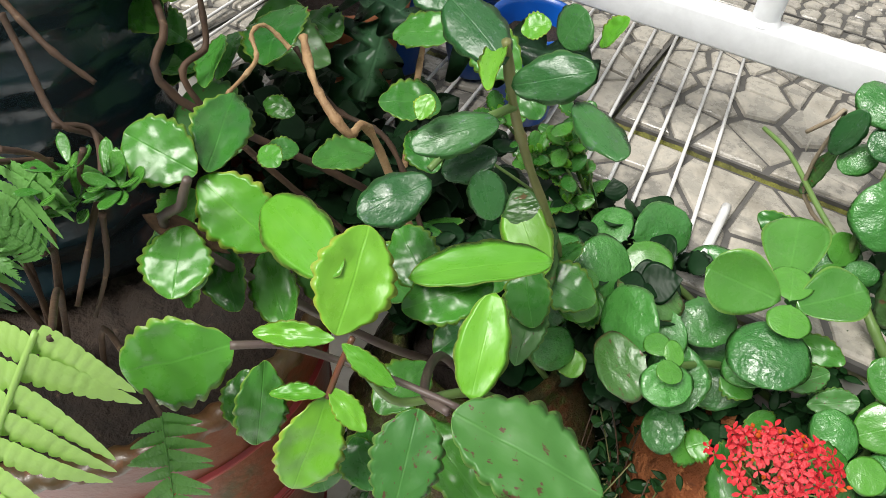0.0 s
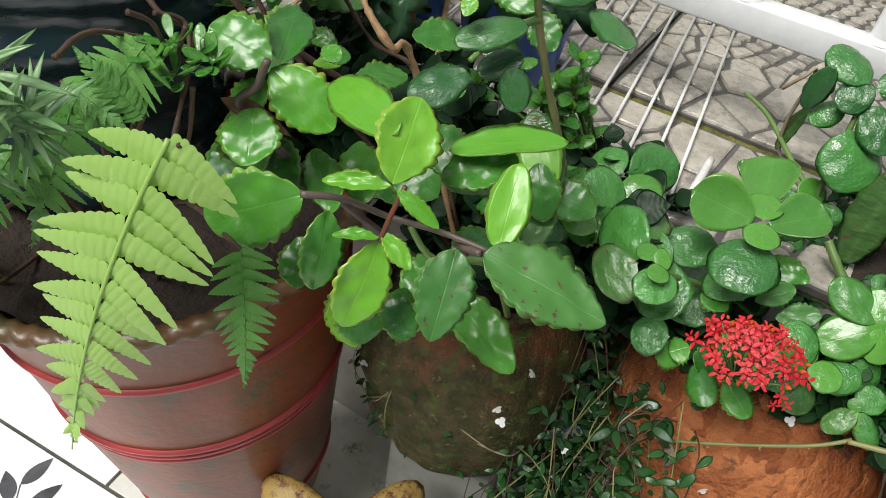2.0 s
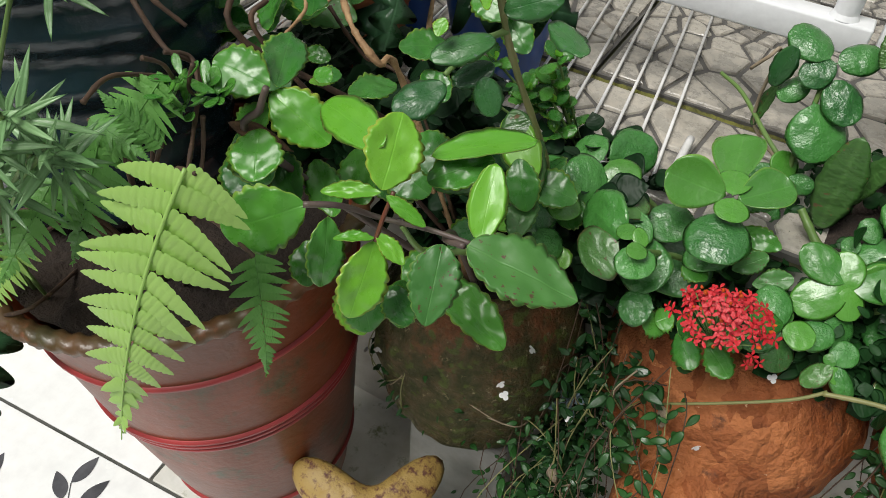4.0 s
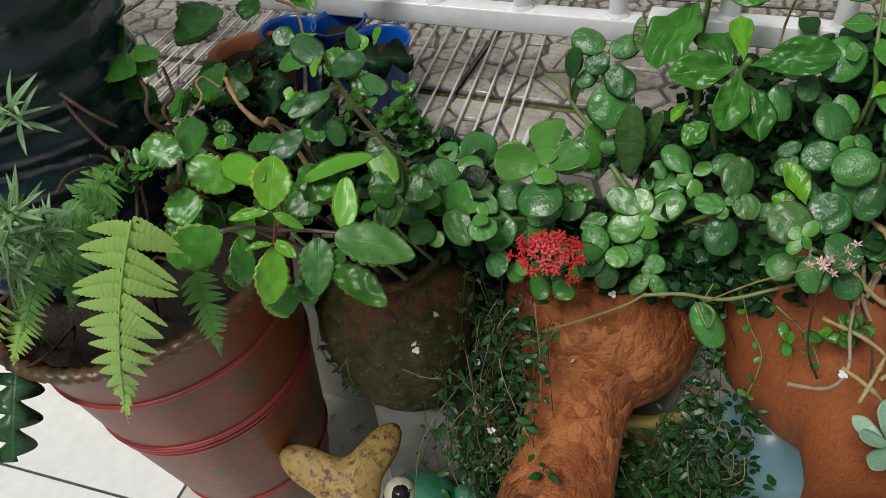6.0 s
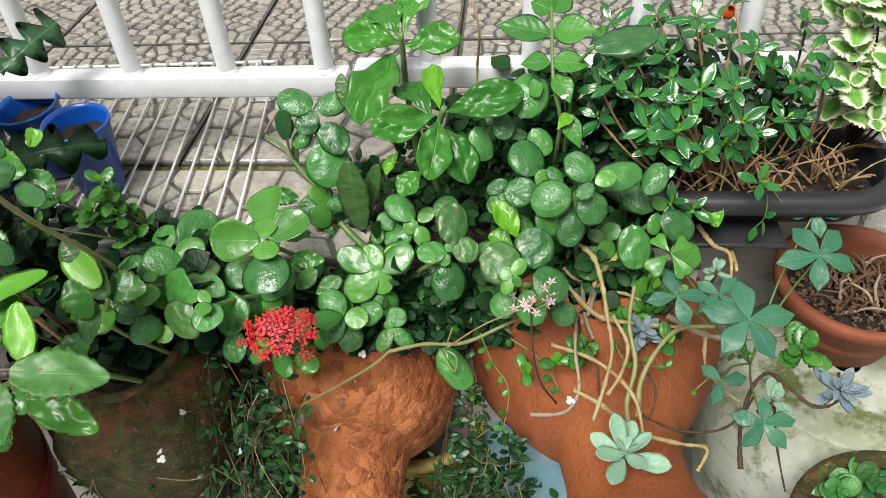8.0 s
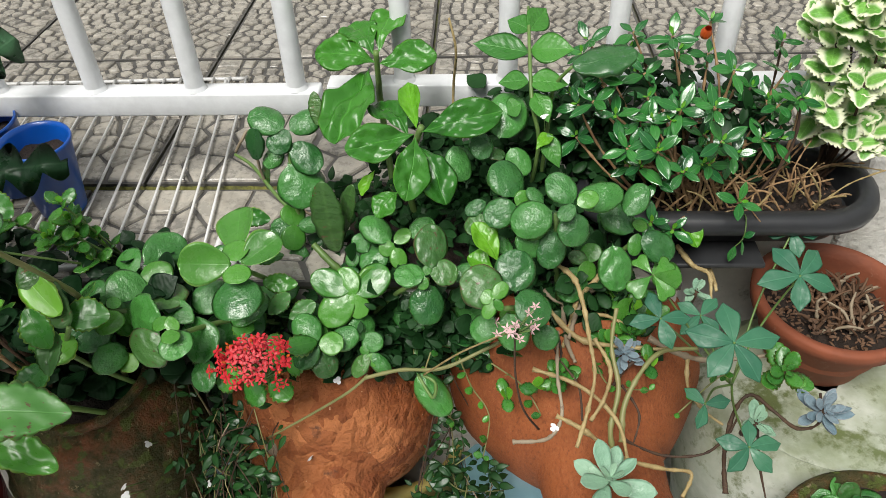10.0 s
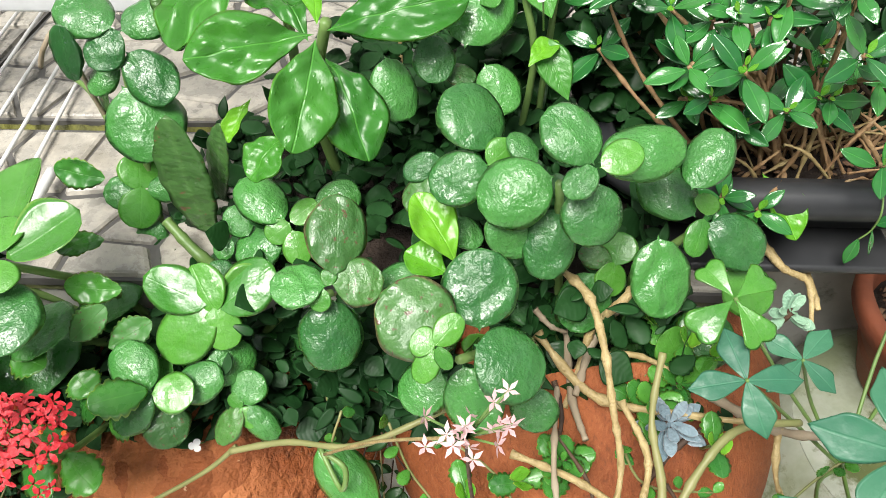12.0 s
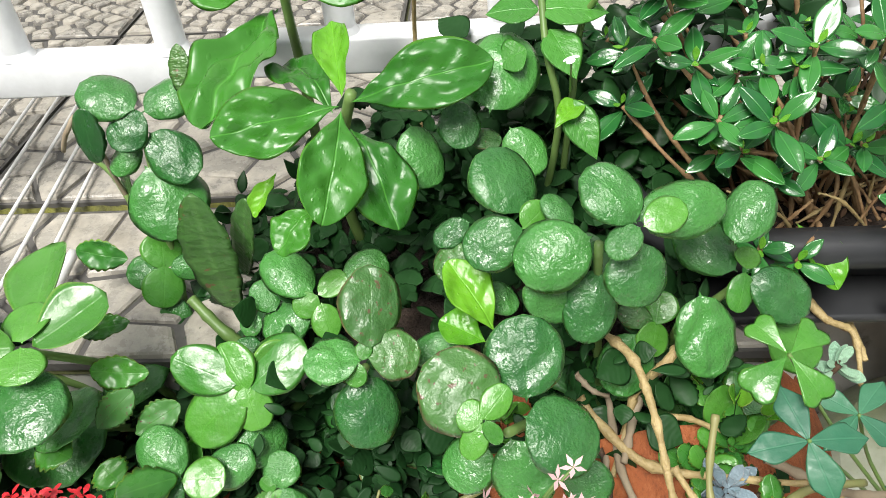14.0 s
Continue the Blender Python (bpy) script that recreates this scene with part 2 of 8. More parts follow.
M["streaked_clay"] = streaked("streaked_clay", (0.32, 0.090, 0.022), (0.23, 0.060, 0.016), (0.37, 0.135, 0.048))
M["red_pot"] = surface("red_clay", (0.29, 0.080, 0.034), (0.20, 0.058, 0.026), 10, 0.75, 60, 0.6, 0.004, third=(0.36, 0.22, 0.15), third_at=0.62)
def mossy(name):
    """Old clay under algae and moss: brown-green film, rusty bare patches, pale lichen specks and a lumpy crust."""
    m, n, l, p = nodes(name)
    big, mid, fine = noise_node(n, l, 9, 5, 0.65), noise_node(n, l, 34, 6, 0.7), noise_node(n, l, 150, 4, 0.65)
    col = mix_rgb(n, l, remap(n, l, mid, 0.40, 0.62), (0.034, 0.040, 0.008), (0.085, 0.056, 0.017))
    col = mix_rgb(n, l, remap(n, l, math_node(n, l, "ADD", big, math_node(n, l, "MULTIPLY", mid, 0.45)), 0.79, 0.93), col, (0.17, 0.060, 0.020))
    col = mix_rgb(n, l, remap(n, l, noise_node(n, l, 60, 3, 0.5), 0.56, 0.63), col, (0.075, 0.100, 0.016))
    col = mix_rgb(n, l, remap(n, l, noise_node(n, l, 85, 5, 0.7), 0.61, 0.66), col, (0.24, 0.20, 0.11))
    l.new(mix_rgb(n, l, 0.5, col, mix_rgb(n, l, fine, (0.2, 0.2, 0.2), (1.2, 1.2, 1.2)), "MULTIPLY"), p.inputs["Base Color"])
    l.new(remap(n, l, mid, 0.4, 0.6, 0.8, 0.42), p.inputs["Roughness"])
    p.inputs["Specular IOR Level"].default_value = 0.35
    bump(n, l, p, math_node(n, l, "ADD", mid, math_node(n, l, "MULTIPLY", fine, 0.4)), 0.9, 0.012)
    return m


M["moss_clay"] = mossy("moss_clay")
M["brown_plastic"] = surface("brown_plastic", (0.23, 0.048, 0.015), (0.13, 0.038, 0.013), 4.5, 0.42, 85, 0.6, 0.003, third=(0.075, 0.065, 0.030), third_at=0.52, coat=0.09, spec=0.38, rough2=0.45)
M["rim_brown"] = surface("rim_brown", (0.14, 0.055, 0.020), (0.060, 0.050, 0.016), 14, 0.45, 120, 0.6, 0.003, third=(0.22, 0.075, 0.03), third_at=0.58, coat=0.2)
M["ring_red"] = surface("ring_red", (0.40, 0.045, 0.045), (0.28, 0.035, 0.035), 18, 0.4, 60, 0.2, 0.001)
M["drum"] = surface("dark_green_glaze", (0.007, 0.020, 0.030), (0.013, 0.032, 0.042), 6, 0.22, 40, 0.5, 0.005, coat=0.35, spec=0.5)
M["soil"] = surface("soil", (0.032, 0.020, 0.013), (0.016, 0.011, 0.008), 22, 0.95, 130, 1.0, 0.012, third=(0.09, 0.06, 0.04), third_at=0.62)
M["blue"] = surface("blue_plastic", (0.004, 0.105, 0.50), (0.004, 0.080, 0.40), 8, 0.3, 40, 0.05, 0.001, coat=0.2)
M["pale_blue"] = surface("pale_blue_glaze", (0.23, 0.42, 0.48), (0.17, 0.34, 0.41), 6, 0.3, 40, 0.1, 0.001, coat=0.3)
M["yellow"] = surface("yellow_paint", (0.55, 0.45, 0.12), (0.42, 0.34, 0.10), 9, 0.6, 40, 0.3, 0.003, third=(0.2, 0.18, 0.07))
M["black"] = surface("black_plastic", (0.022, 0.024, 0.027), (0.035, 0.036, 0.038), 7, 0.38, 60, 0.15, 0.001)
# Algae stains; their dark green also stands in for the jar's shade.
M["white_glaze"] = surface("white_glaze", (0.58, 0.61, 0.53), (0.26, 0.30, 0.18), 8, 0.35, 60, 0.5, 0.005, third=(0.13, 0.16, 0.06), third_at=0.52)
M["hat"] = surface("statue_yellow", (0.42, 0.29, 0.085), (0.34, 0.22, 0.06), 30, 0.55, 60, 0.7, 0.005, third=(0.12, 0.04, 0.028), third_at=0.50)
M["frog"] = surface("statue_green", (0.045, 0.22, 0.13), (0.02, 0.13, 0.075), 14, 0.4, 50, 0.5, 0.004, third=(0.10, 0.30, 0.20), coat=0.3)
M["eye_white"] = surface("statue_white", (0.62, 0.58, 0.46), (0.5, 0.46, 0.36), 20, 0.4, 60, 0.2, 0.001)
M["eye_dark"] = surface("statue_black", (0.012, 0.012, 0.014), (0.02, 0.02, 0.02), 20, 0.2, 60, 0.1, 0.001)
M["block"] = surface("grey_block", (0.33, 0.33, 0.31), (0.22, 0.22, 0.2), 10, 0.9, 60, 0.6, 0.005)
M["stem_green"] = surface("stem_green", (0.16, 0.27, 0.07), (0.11, 0.20, 0.05), 30, 0.45, 120, 0.3, 0.001)
M["stem_olive"] = surface("stem_olive", (0.26, 0.25, 0.10), (0.17, 0.19, 0.06), 30, 0.5, 120, 0.4, 0.001, third=(0.32, 0.22, 0.12))
M["moss"] = surface("joint_moss", (0.20, 0.20, 0.04), (0.05, 0.05, 0.02), 40, 0.95, 160, 1.0, 0.006, third=(0.05, 0.05, 0.03))
M["stem_purple"] = surface("stem_purple", (0.085, 0.055, 0.055), (0.12, 0.095, 0.07), 40, 0.5, 120, 0.3, 0.001)
M["stem_red"] = surface("stem_red", (0.16, 0.045, 0.022), (0.11, 0.05, 0.025), 40, 0.45, 120, 0.3, 0.001)
M["stem_brown"] = surface("stem_brown", (0.085, 0.045, 0.022), (0.045, 0.025, 0.015), 50, 0.75, 160, 0.7, 0.002, third=(0.22, 0.14, 0.075))
M["stem_pale"] = surface("stem_pale", (0.48, 0.37, 0.17), (0.29, 0.21, 0.085), 60, 0.5, 260, 0.9, 0.004, third=(0.22, 0.14, 0.06), third_at=0.61)
M["stem_grey"] = surface("stem_grey", (0.36, 0.30, 0.21), (0.26, 0.2, 0.13), 35, 0.75, 150, 0.7, 0.002, third=(0.17, 0.09, 0.06))
M["twig"] = surface("scaly_twig", (0.42, 0.27, 0.13), (0.26, 0.15, 0.07), 60, 0.7, 190, 1.0, 0.003, third=(0.42, 0.31, 0.17), third_at=0.56)
M["petal_red"] = surface("petal_red", (0.66, 0.022, 0.036), (0.48, 0.012, 0.018), 90, 0.4, 300, 0.3, 0.001)
M["petal_pink"] = surface("petal_pink", (0.75, 0.52, 0.52), (0.68, 0.40, 0.42), 60, 0.5, 200, 0.1, 0.001)
M["petal_white"] = surface("petal_white", (0.90, 0.90, 0.89), (0.85, 0.86, 0.85), 60, 0.5, 200, 0.1, 0.001)
M["orange"] = surface("petal_orange", (0.75, 0.14, 0.02), (0.65, 0.09, 0.015), 60, 0.4, 200, 0.1, 0.001)
M["dead"] = surface("dead_leaf", (0.17, 0.09, 0.045), (0.10, 0.055, 0.03), 20, 0.8, 80, 0.5, 0.003)

L = {}
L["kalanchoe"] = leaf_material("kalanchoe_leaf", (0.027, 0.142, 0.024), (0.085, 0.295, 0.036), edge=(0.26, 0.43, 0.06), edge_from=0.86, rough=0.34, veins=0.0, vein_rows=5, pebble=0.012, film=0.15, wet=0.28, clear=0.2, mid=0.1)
# Brighter yellow-green for young and lit leaves, light included in the colour.
L["kalanchoe_lit"] = leaf_material("kalanchoe_lit_young_leaf", (0.095, 0.35, 0.028), (0.205, 0.50, 0.042), edge=(0.46, 0.55, 0.08), edge_from=0.86, rough=0.36, veins=0.0, vein_rows=5, pebble=0.012, film=0.15, wet=0.28, clear=0.3, mid=0.1)
L["kalanchoe_spot"] = leaf_material("kalanchoe_old_leaf", (0.045, 0.170, 0.032), (0.082, 0.240, 0.046), edge=(0.2, 0.36, 0.08), edge_from=0.92, rough=0.5, veins=0.0, vein_rows=5, pebble=0.012, film=0.1, wet=0.15, spots=(0.10, 0.055, 0.03), clear=0.2, mid=0.12)
L["pad"] = leaf_material("pad_leaf", (0.095, 0.338, 0.027), (0.216, 0.540, 0.047), edge=(0.42, 0.55, 0.12), edge_from=0.9, rough=0.38, veins=0, pebble=0.012, wet=0.2, clear=0.25, mid=0.05)
L["dark_pad"] = leaf_material("dark_pad", (0.020, 0.092, 0.026), (0.042, 0.150, 0.036), edge=(0.08, 0.18, 0.05), edge_from=0.93, rough=0.36, veins=0, pebble=0.03, wet=0.3, clear=0.08, mid=0.1, spots=(0.07, 0.14, 0.09))
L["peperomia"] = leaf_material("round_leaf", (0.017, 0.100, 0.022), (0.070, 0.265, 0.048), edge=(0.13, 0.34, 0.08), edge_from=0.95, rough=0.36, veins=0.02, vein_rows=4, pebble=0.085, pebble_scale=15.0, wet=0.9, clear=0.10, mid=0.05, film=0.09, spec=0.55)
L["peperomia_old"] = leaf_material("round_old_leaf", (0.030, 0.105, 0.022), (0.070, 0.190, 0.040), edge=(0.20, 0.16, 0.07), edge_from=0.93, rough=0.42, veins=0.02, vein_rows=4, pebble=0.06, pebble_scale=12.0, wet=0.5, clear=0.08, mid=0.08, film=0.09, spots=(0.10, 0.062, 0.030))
# Paler copy for young and sunlit leaves; the light is in the colour.
L["peperomia_lit"] = leaf_material("round_lit_young_leaf", (0.046, 0.20, 0.026), (0.105, 0.325, 0.042), edge=(0.16, 0.36, 0.06), edge_from=0.97, rough=0.32, veins=0.02, vein_rows=4, pebble=0.025, pebble_scale=11.0, wet=0.8, clear=0.2, mid=0.06, film=0.06, spec=0.5)
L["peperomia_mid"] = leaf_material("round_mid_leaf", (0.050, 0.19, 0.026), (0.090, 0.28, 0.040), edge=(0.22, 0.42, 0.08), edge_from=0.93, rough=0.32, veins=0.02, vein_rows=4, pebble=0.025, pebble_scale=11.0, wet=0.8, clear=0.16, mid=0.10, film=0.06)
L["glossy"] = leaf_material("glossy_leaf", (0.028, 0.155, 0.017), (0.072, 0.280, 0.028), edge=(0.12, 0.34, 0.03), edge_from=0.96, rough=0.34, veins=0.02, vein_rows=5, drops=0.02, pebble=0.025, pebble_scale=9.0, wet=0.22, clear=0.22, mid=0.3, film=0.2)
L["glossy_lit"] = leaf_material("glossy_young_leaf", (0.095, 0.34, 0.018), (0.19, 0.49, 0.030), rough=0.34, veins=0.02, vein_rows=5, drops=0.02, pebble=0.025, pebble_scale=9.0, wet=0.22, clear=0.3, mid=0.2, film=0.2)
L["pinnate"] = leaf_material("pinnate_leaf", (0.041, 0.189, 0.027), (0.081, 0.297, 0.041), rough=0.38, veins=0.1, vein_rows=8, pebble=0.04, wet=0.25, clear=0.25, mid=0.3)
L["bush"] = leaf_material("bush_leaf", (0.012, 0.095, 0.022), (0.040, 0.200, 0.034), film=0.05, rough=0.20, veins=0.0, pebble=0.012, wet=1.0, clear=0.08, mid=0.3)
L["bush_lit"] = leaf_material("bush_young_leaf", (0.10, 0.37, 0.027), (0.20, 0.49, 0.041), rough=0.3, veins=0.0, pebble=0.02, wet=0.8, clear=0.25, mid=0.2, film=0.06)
L["variegated"] = leaf_material("variegated_leaf", (0.121, 0.351, 0.054), (0.230, 0.513, 0.095), edge=(0.90, 0.91, 0.70), edge_to=0.55, edge_from=0.25, rough=0.45, veins=0.2, vein_rows=5, pebble=0.04, wet=0.1, clear=0.25)
L["clover"] = leaf_material("clover_leaf", (0.022, 0.125, 0.070), (0.050, 0.190, 0.098), edge=(0.10, 0.26, 0.12), edge_from=0.96, rough=0.6, veins=0.0, pebble=0.02, wet=0.12, clear=0.18, mid=0.15, film=0.2)
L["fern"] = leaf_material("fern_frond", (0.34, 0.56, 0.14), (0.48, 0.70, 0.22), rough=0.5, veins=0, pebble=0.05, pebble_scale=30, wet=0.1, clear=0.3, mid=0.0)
# Same frond with shade put into its colour, for the duller fronds.
L["fern_shaded"] = leaf_material("fern_frond_shaded", (0.085, 0.25, 0.05), (0.15, 0.36, 0.085), rough=0.5, veins=0, pebble=0.05, pebble_scale=30, wet=0.1, clear=0.3, mid=0.0)
L["needle"] = leaf_material("needle_leaf", (0.12, 0.26, 0.095), (0.21, 0.38, 0.16), rough=0.45, veins=0, pebble=0.02, wet=0.15, clear=0.12, mid=0.08)
L["echeveria"] = leaf_material("echeveria_leaf", (0.205, 0.375, 0.255), (0.30, 0.475, 0.325), edge=(0.34, 0.46, 0.33), edge_from=0.92, rough=0.55, veins=0, pebble=0.1, wet=0.05, clear=0.1, mid=0.05)
L["blue_succulent"] = leaf_material("blue_succulent_leaf", (0.15, 0.23, 0.27), (0.25, 0.32, 0.36), edge=(0.40, 0.36, 0.38), edge_from=0.9, rough=0.6, veins=0, pebble=0.1, wet=0.02, clear=0.08, mid=0.03)
L["vine"] = leaf_material("vine_leaf", (0.009, 0.044, 0.010), (0.030, 0.112, 0.023), spec=0.3, rough=0.45, veins=0.05, pebble=0.04, wet=0.4, clear=0.15, mid=0.2)
# Filler leaves: the shade of the gaps is put into this very dark green.
L["shade_fill"] = leaf_material("shade_filler_leaf", (0.005, 0.026, 0.007), (0.016, 0.064, 0.015), rough=0.55, veins=0.05, pebble=0.04, wet=0.03, spec=0.2, clear=0.08, mid=0.15)
L["zigzag"] = leaf_material("zigzag_leaf", (0.030, 0.105, 0.045), (0.055, 0.150, 0.065), rough=0.4, veins=0, pebble=0.04, wet=0.3, clear=0.05, mid=0.2)
L["blade"] = leaf_material("blade_leaf", (0.045, 0.125, 0.028), (0.075, 0.175, 0.040), rough=0.4, veins=0, pebble=0.2, wet=0.2, clear=0.12, mid=0.15, spots=(0.14, 0.09, 0.04))


# ---- mesh helpers ----
def finish(bm, name, mats, smooth=True):
    me = bpy.data.meshes.new(name)
    bm.normal_update()
    bm.to_mesh(me)
    bm.free()
    for k in (mats if isinstance(mats, (list, tuple)) else [mats]):
        me.materials.append(k)
    if smooth:
        me.shade_smooth()
    return me


def thing(name, at, label, category, group="", kind=""):
    ob = new(name)
    ob.empty_display_size = 0.02
    ob.location = at
    return tagged(ob, label, category, group, kind)


def part(name, data, mat, parent, label="", smooth=True):
    """Links a bmesh (in world metres) or a finished mesh as one part of parent."""
    me = finish(data, name, mat, smooth) if isinstance(data, bmesh.types.BMesh) else data
    ob = new(name, me)
    ob.parent = parent
    top = parent
    off = Vector((0, 0, 0))
    while top:
        off += top.location
        top = top.parent
    if isinstance(data, bmesh.types.BMesh):
        ob.location = -off
    if label:
        ob["label"] = label
    return ob


def origin(ob):
    off = Vector((0, 0, 0))
    while ob:
        off += ob.location
        ob = ob.parent
    return off


def lathe(profile, centre, axis=(0, 0, 1), sides=64, bm=None, wobble=0.0, seed=0, close=False):
    """Turns a profile of (radius, height) round an axis through centre."""
    bm = bm or bmesh.new()
    a = Vector(axis).normalized()
    q = Vector((0, 0, 1)).rotation_difference(a)
    c = Vector(centre)
    rings = []
    for r, h in profile:
        ring = []
        for i in range(sides):
            w = 2 * math.pi * i / sides
            v = Vector((r * math.cos(w), r * math.sin(w), h))
            if wobble:
                v *= 1
                s = 1 + wobble * noise.noise(v * 14 + Vector((seed, 0, 0))) + 0.5 * wobble * noise.noise(v * 45 + Vector((0, seed, 0)))
                v.x *= s
                v.y *= s
            ring.append(bm.verts.new(c + q @ v))
        rings.append(ring)
    for a0, b0 in zip(rings, rings[1:]):
        for i in range(sides):
            bm.faces.new((a0[i], a0[(i + 1) % sides], b0[(i + 1) % sides], b0[i]))
    if close:
        bm.faces.new(list(reversed(rings[0])))
        bm.faces.new(rings[-1])
    return bm


def tube(points, r0, r1=None, sides=7, bm=None, knots=0.0):
    """A round stem or rod along a smooth line through points."""
    bm = bm or bmesh.new()
    r1 = r0 if r1 is None else r1
    pts = [Vector(p) for p in points]
    line = []
    for i in range(len(pts) - 1):
        p0, p1, p2, p3 = pts[max(i - 1, 0)], pts[i], pts[i + 1], pts[min(i + 2, len(pts) - 1)]
        steps = (9 if knots else 5) if len(pts) > 2 else 1
        for k in range(steps):
            t = k / steps
            line.append(0.5 * (2 * p1 + (p2 - p0) * t + (2 * p0 - 5 * p1 + 4 * p2 - p3) * t * t + (3 * p1 - p0 - 3 * p2 + p3) * t ** 3))
    line.append(pts[-1])
    rings, side = [], None
    for i, p in enumerate(line):
        d = (line[min(i + 1, len(line) - 1)] - line[max(i - 1, 0)]).normalized()
        if side is None:
            side = d.orthogonal().normalized()
        side = (side - d * side.dot(d)).normalized()
        up = d.cross(side)
        f = i / (len(line) - 1)
        r = r0 + (r1 - r0) * f
        if knots:
            r *= 1 + knots * (0.9 if i % 5 == 0 else -0.15) + knots * 1.2 * noise.noise(p * 120) + knots * noise.noise(p * 40)
        rings.append([bm.verts.new(p + (side * math.cos(2 * math.pi * k / sides) + up * math.sin(2 * math.pi * k / sides)) * r) for k in range(sides)])
    for a0, b0 in zip(rings, rings[1:]):
        for k in range(sides):
            bm.faces.new((a0[k], a0[(k + 1) % sides], b0[(k + 1) % sides], b0[k]))
    bm.faces.new(list(reversed(rings[0])))
    bm.faces.new(rings[-1])
    return bm


def box(bm, lo, hi, bevel=0.0):
    r = bmesh.ops.create_cube(bm, size=1)
    lo, hi = Vector(lo), Vector(hi)
    for v in r["verts"]:
        v.co = Vector(((v.co[i] + 0.5) * (hi[i] - lo[i]) + lo[i] for i in range(3)))
    if bevel:
        es = list({e for v in r["verts"] for e in v.link_edges})
        bmesh.ops.bevel(bm, geom=es, offset=bevel, segments=2, profile=0.5, affect="EDGES")
    return bm


def disc(bm, centre, r, sides=32, rough=0.0, rings=6):
    """A lumpy round surface such as soil."""
    c = Vector(centre)
    prev = None
    mid = bm.verts.new(c + Vector((0, 0, rough * 0.5)))
    for k in range(1, rings + 1):
        ring = []
        for i in range(sides):
            w = 2 * math.pi * i / sides
            v = Vector((math.cos(w) * r * k / rings, math.sin(w) * r * k / rings, 0))
            v.z = rough * noise.noise((c + v) * 40) + rough * 0.5 * noise.noise((c + v) * 110)
            ring.append(bm.verts.new(c + v))
        for i in range(sides):
            if prev:
                bm.faces.new((prev[i], ring[i], ring[(i + 1) % sides], prev[(i + 1) % sides]))
            else:
                bm.faces.new((mid, ring[i], ring[(i + 1) % sides]))
        prev = ring
    return bm


# ---- leaf shapes, each one unit long from its base along y ----
def blade(name, mat, outline, cup=0.15, bend=0.1, teeth=0, tooth=0.0, thick=0.02, ripple=0.0, nu=14, nv=8, fold=0.0, seed=0, notch=0.0, quilt=0.0, rows=6, wave=0.0, uneven=0.0, roll=0.0):
    """A leaf blade: quilt puffs it up between its side veins, wave ruffles the margin, uneven bends the outline."""
    bm = bmesh.new()
    lay = bm.verts.layers.float.new("edge")
    top, bot = [], []
    for i in range(nu + 1):
        u = i / nu
        w = outline(u)
        rt, rb = [], []
        for j in range(nv + 1):
            v = 2 * j / nv - 1
            a = abs(v)
            ww = w
            if teeth:
                ww *= 1 + tooth * (a ** 4) * (abs(math.sin(math.pi * teeth * u)) - 0.6)
            if uneven:
                ww *= 1 + uneven * noise.noise(Vector((u * 2.6, (1 if v > 0 else -1) * 3.0, seed + 0.5))) * 2
            x = v * ww
            y = u
            if notch:
                s_ = max(0.0, (u - 0.55) / 0.45) ** 1.5
                y = u - s_ * (notch * (1 - a) + 0.24 * a ** 3)
            z = cup * (x * x) * 2 - bend * (u - 0.3) ** 2 + fold * abs(x) + ripple * noise.noise(Vector((x * 5, y * 5, seed)))
            if teeth:
                z += 0.004 * a ** 4 * math.sin(math.pi * teeth * u * 2)
            if quilt:
                z += quilt * abs(math.sin(math.pi * rows * (u - 0.45 * ww * a))) * math.sin(math.pi * min(1.0, a * 1.02)) ** 0.7 * min(1, 4 * w)
            if roll:
                z -= roll * ww * a ** 6
            if wave:
                z += wave * a * a * math.sin(2 * math.pi * 2.6 * u + seed + (1.7 if v > 0 else 0)) * min(1, 3 * w)
            e = max(a ** 1.5, (abs(2 * u - 1)) ** 6) if w > 1e-4 else 1
            t = thick * max(0.0, 1 - a ** 4) * min(1, 6 * w)
            p = bm.verts.new((x, y, z))
            p[lay] = e
            rt.append(p)
            if a > 0.999 or i in (0, nu):
                rb.append(p)
            else:
                q = bm.verts.new((x, y, z - t))
                q[lay] = e
                rb.append(q)
        top.append(rt)
        bot.append(rb)
    for i in range(nu):
        for j in range(nv):
            bm.faces.new((top[i][j], top[i][j + 1], top[i + 1][j + 1], top[i + 1][j]))
            f = (bot[i][j], bot[i + 1][j], bot[i + 1][j + 1], bot[i][j + 1])
            if len({*f}) >= 3 and {*f} != {top[i][j], top[i][j + 1], top[i + 1][j + 1], top[i + 1][j]}:
                bm.faces.new([k for n_, k in enumerate(f) if k not in f[:n_]])
    bmesh.ops.remove_doubles(bm, verts=bm.verts, dist=1e-5)
    return finish(bm, name, mat)


def shape(width, peak=0.5, tip=1.0, base=0.8):
    """Half width along a leaf: widest at peak; higher tip or base values make that end more pointed."""
    def f(u):
        if u <= 0 or u >= 1:
            return 0.0
        s = u / peak if u < peak else (1 - u) / (1 - peak)
        p = base if u < peak else tip
        return width * math.sin(s * math.pi / 2) ** p
    return f


def stalked(width, stalk, peak=0.5, tip=1.0, base=0.8):
    g = shape(width, (peak - stalk) / (1 - stalk), tip, base)
    return lambda u: 0.0 if u in (0, 1) else max(0.022 if u < stalk + 0.1 else 0, g((u - stalk) / (1 - stalk)) if u > stalk else 0)


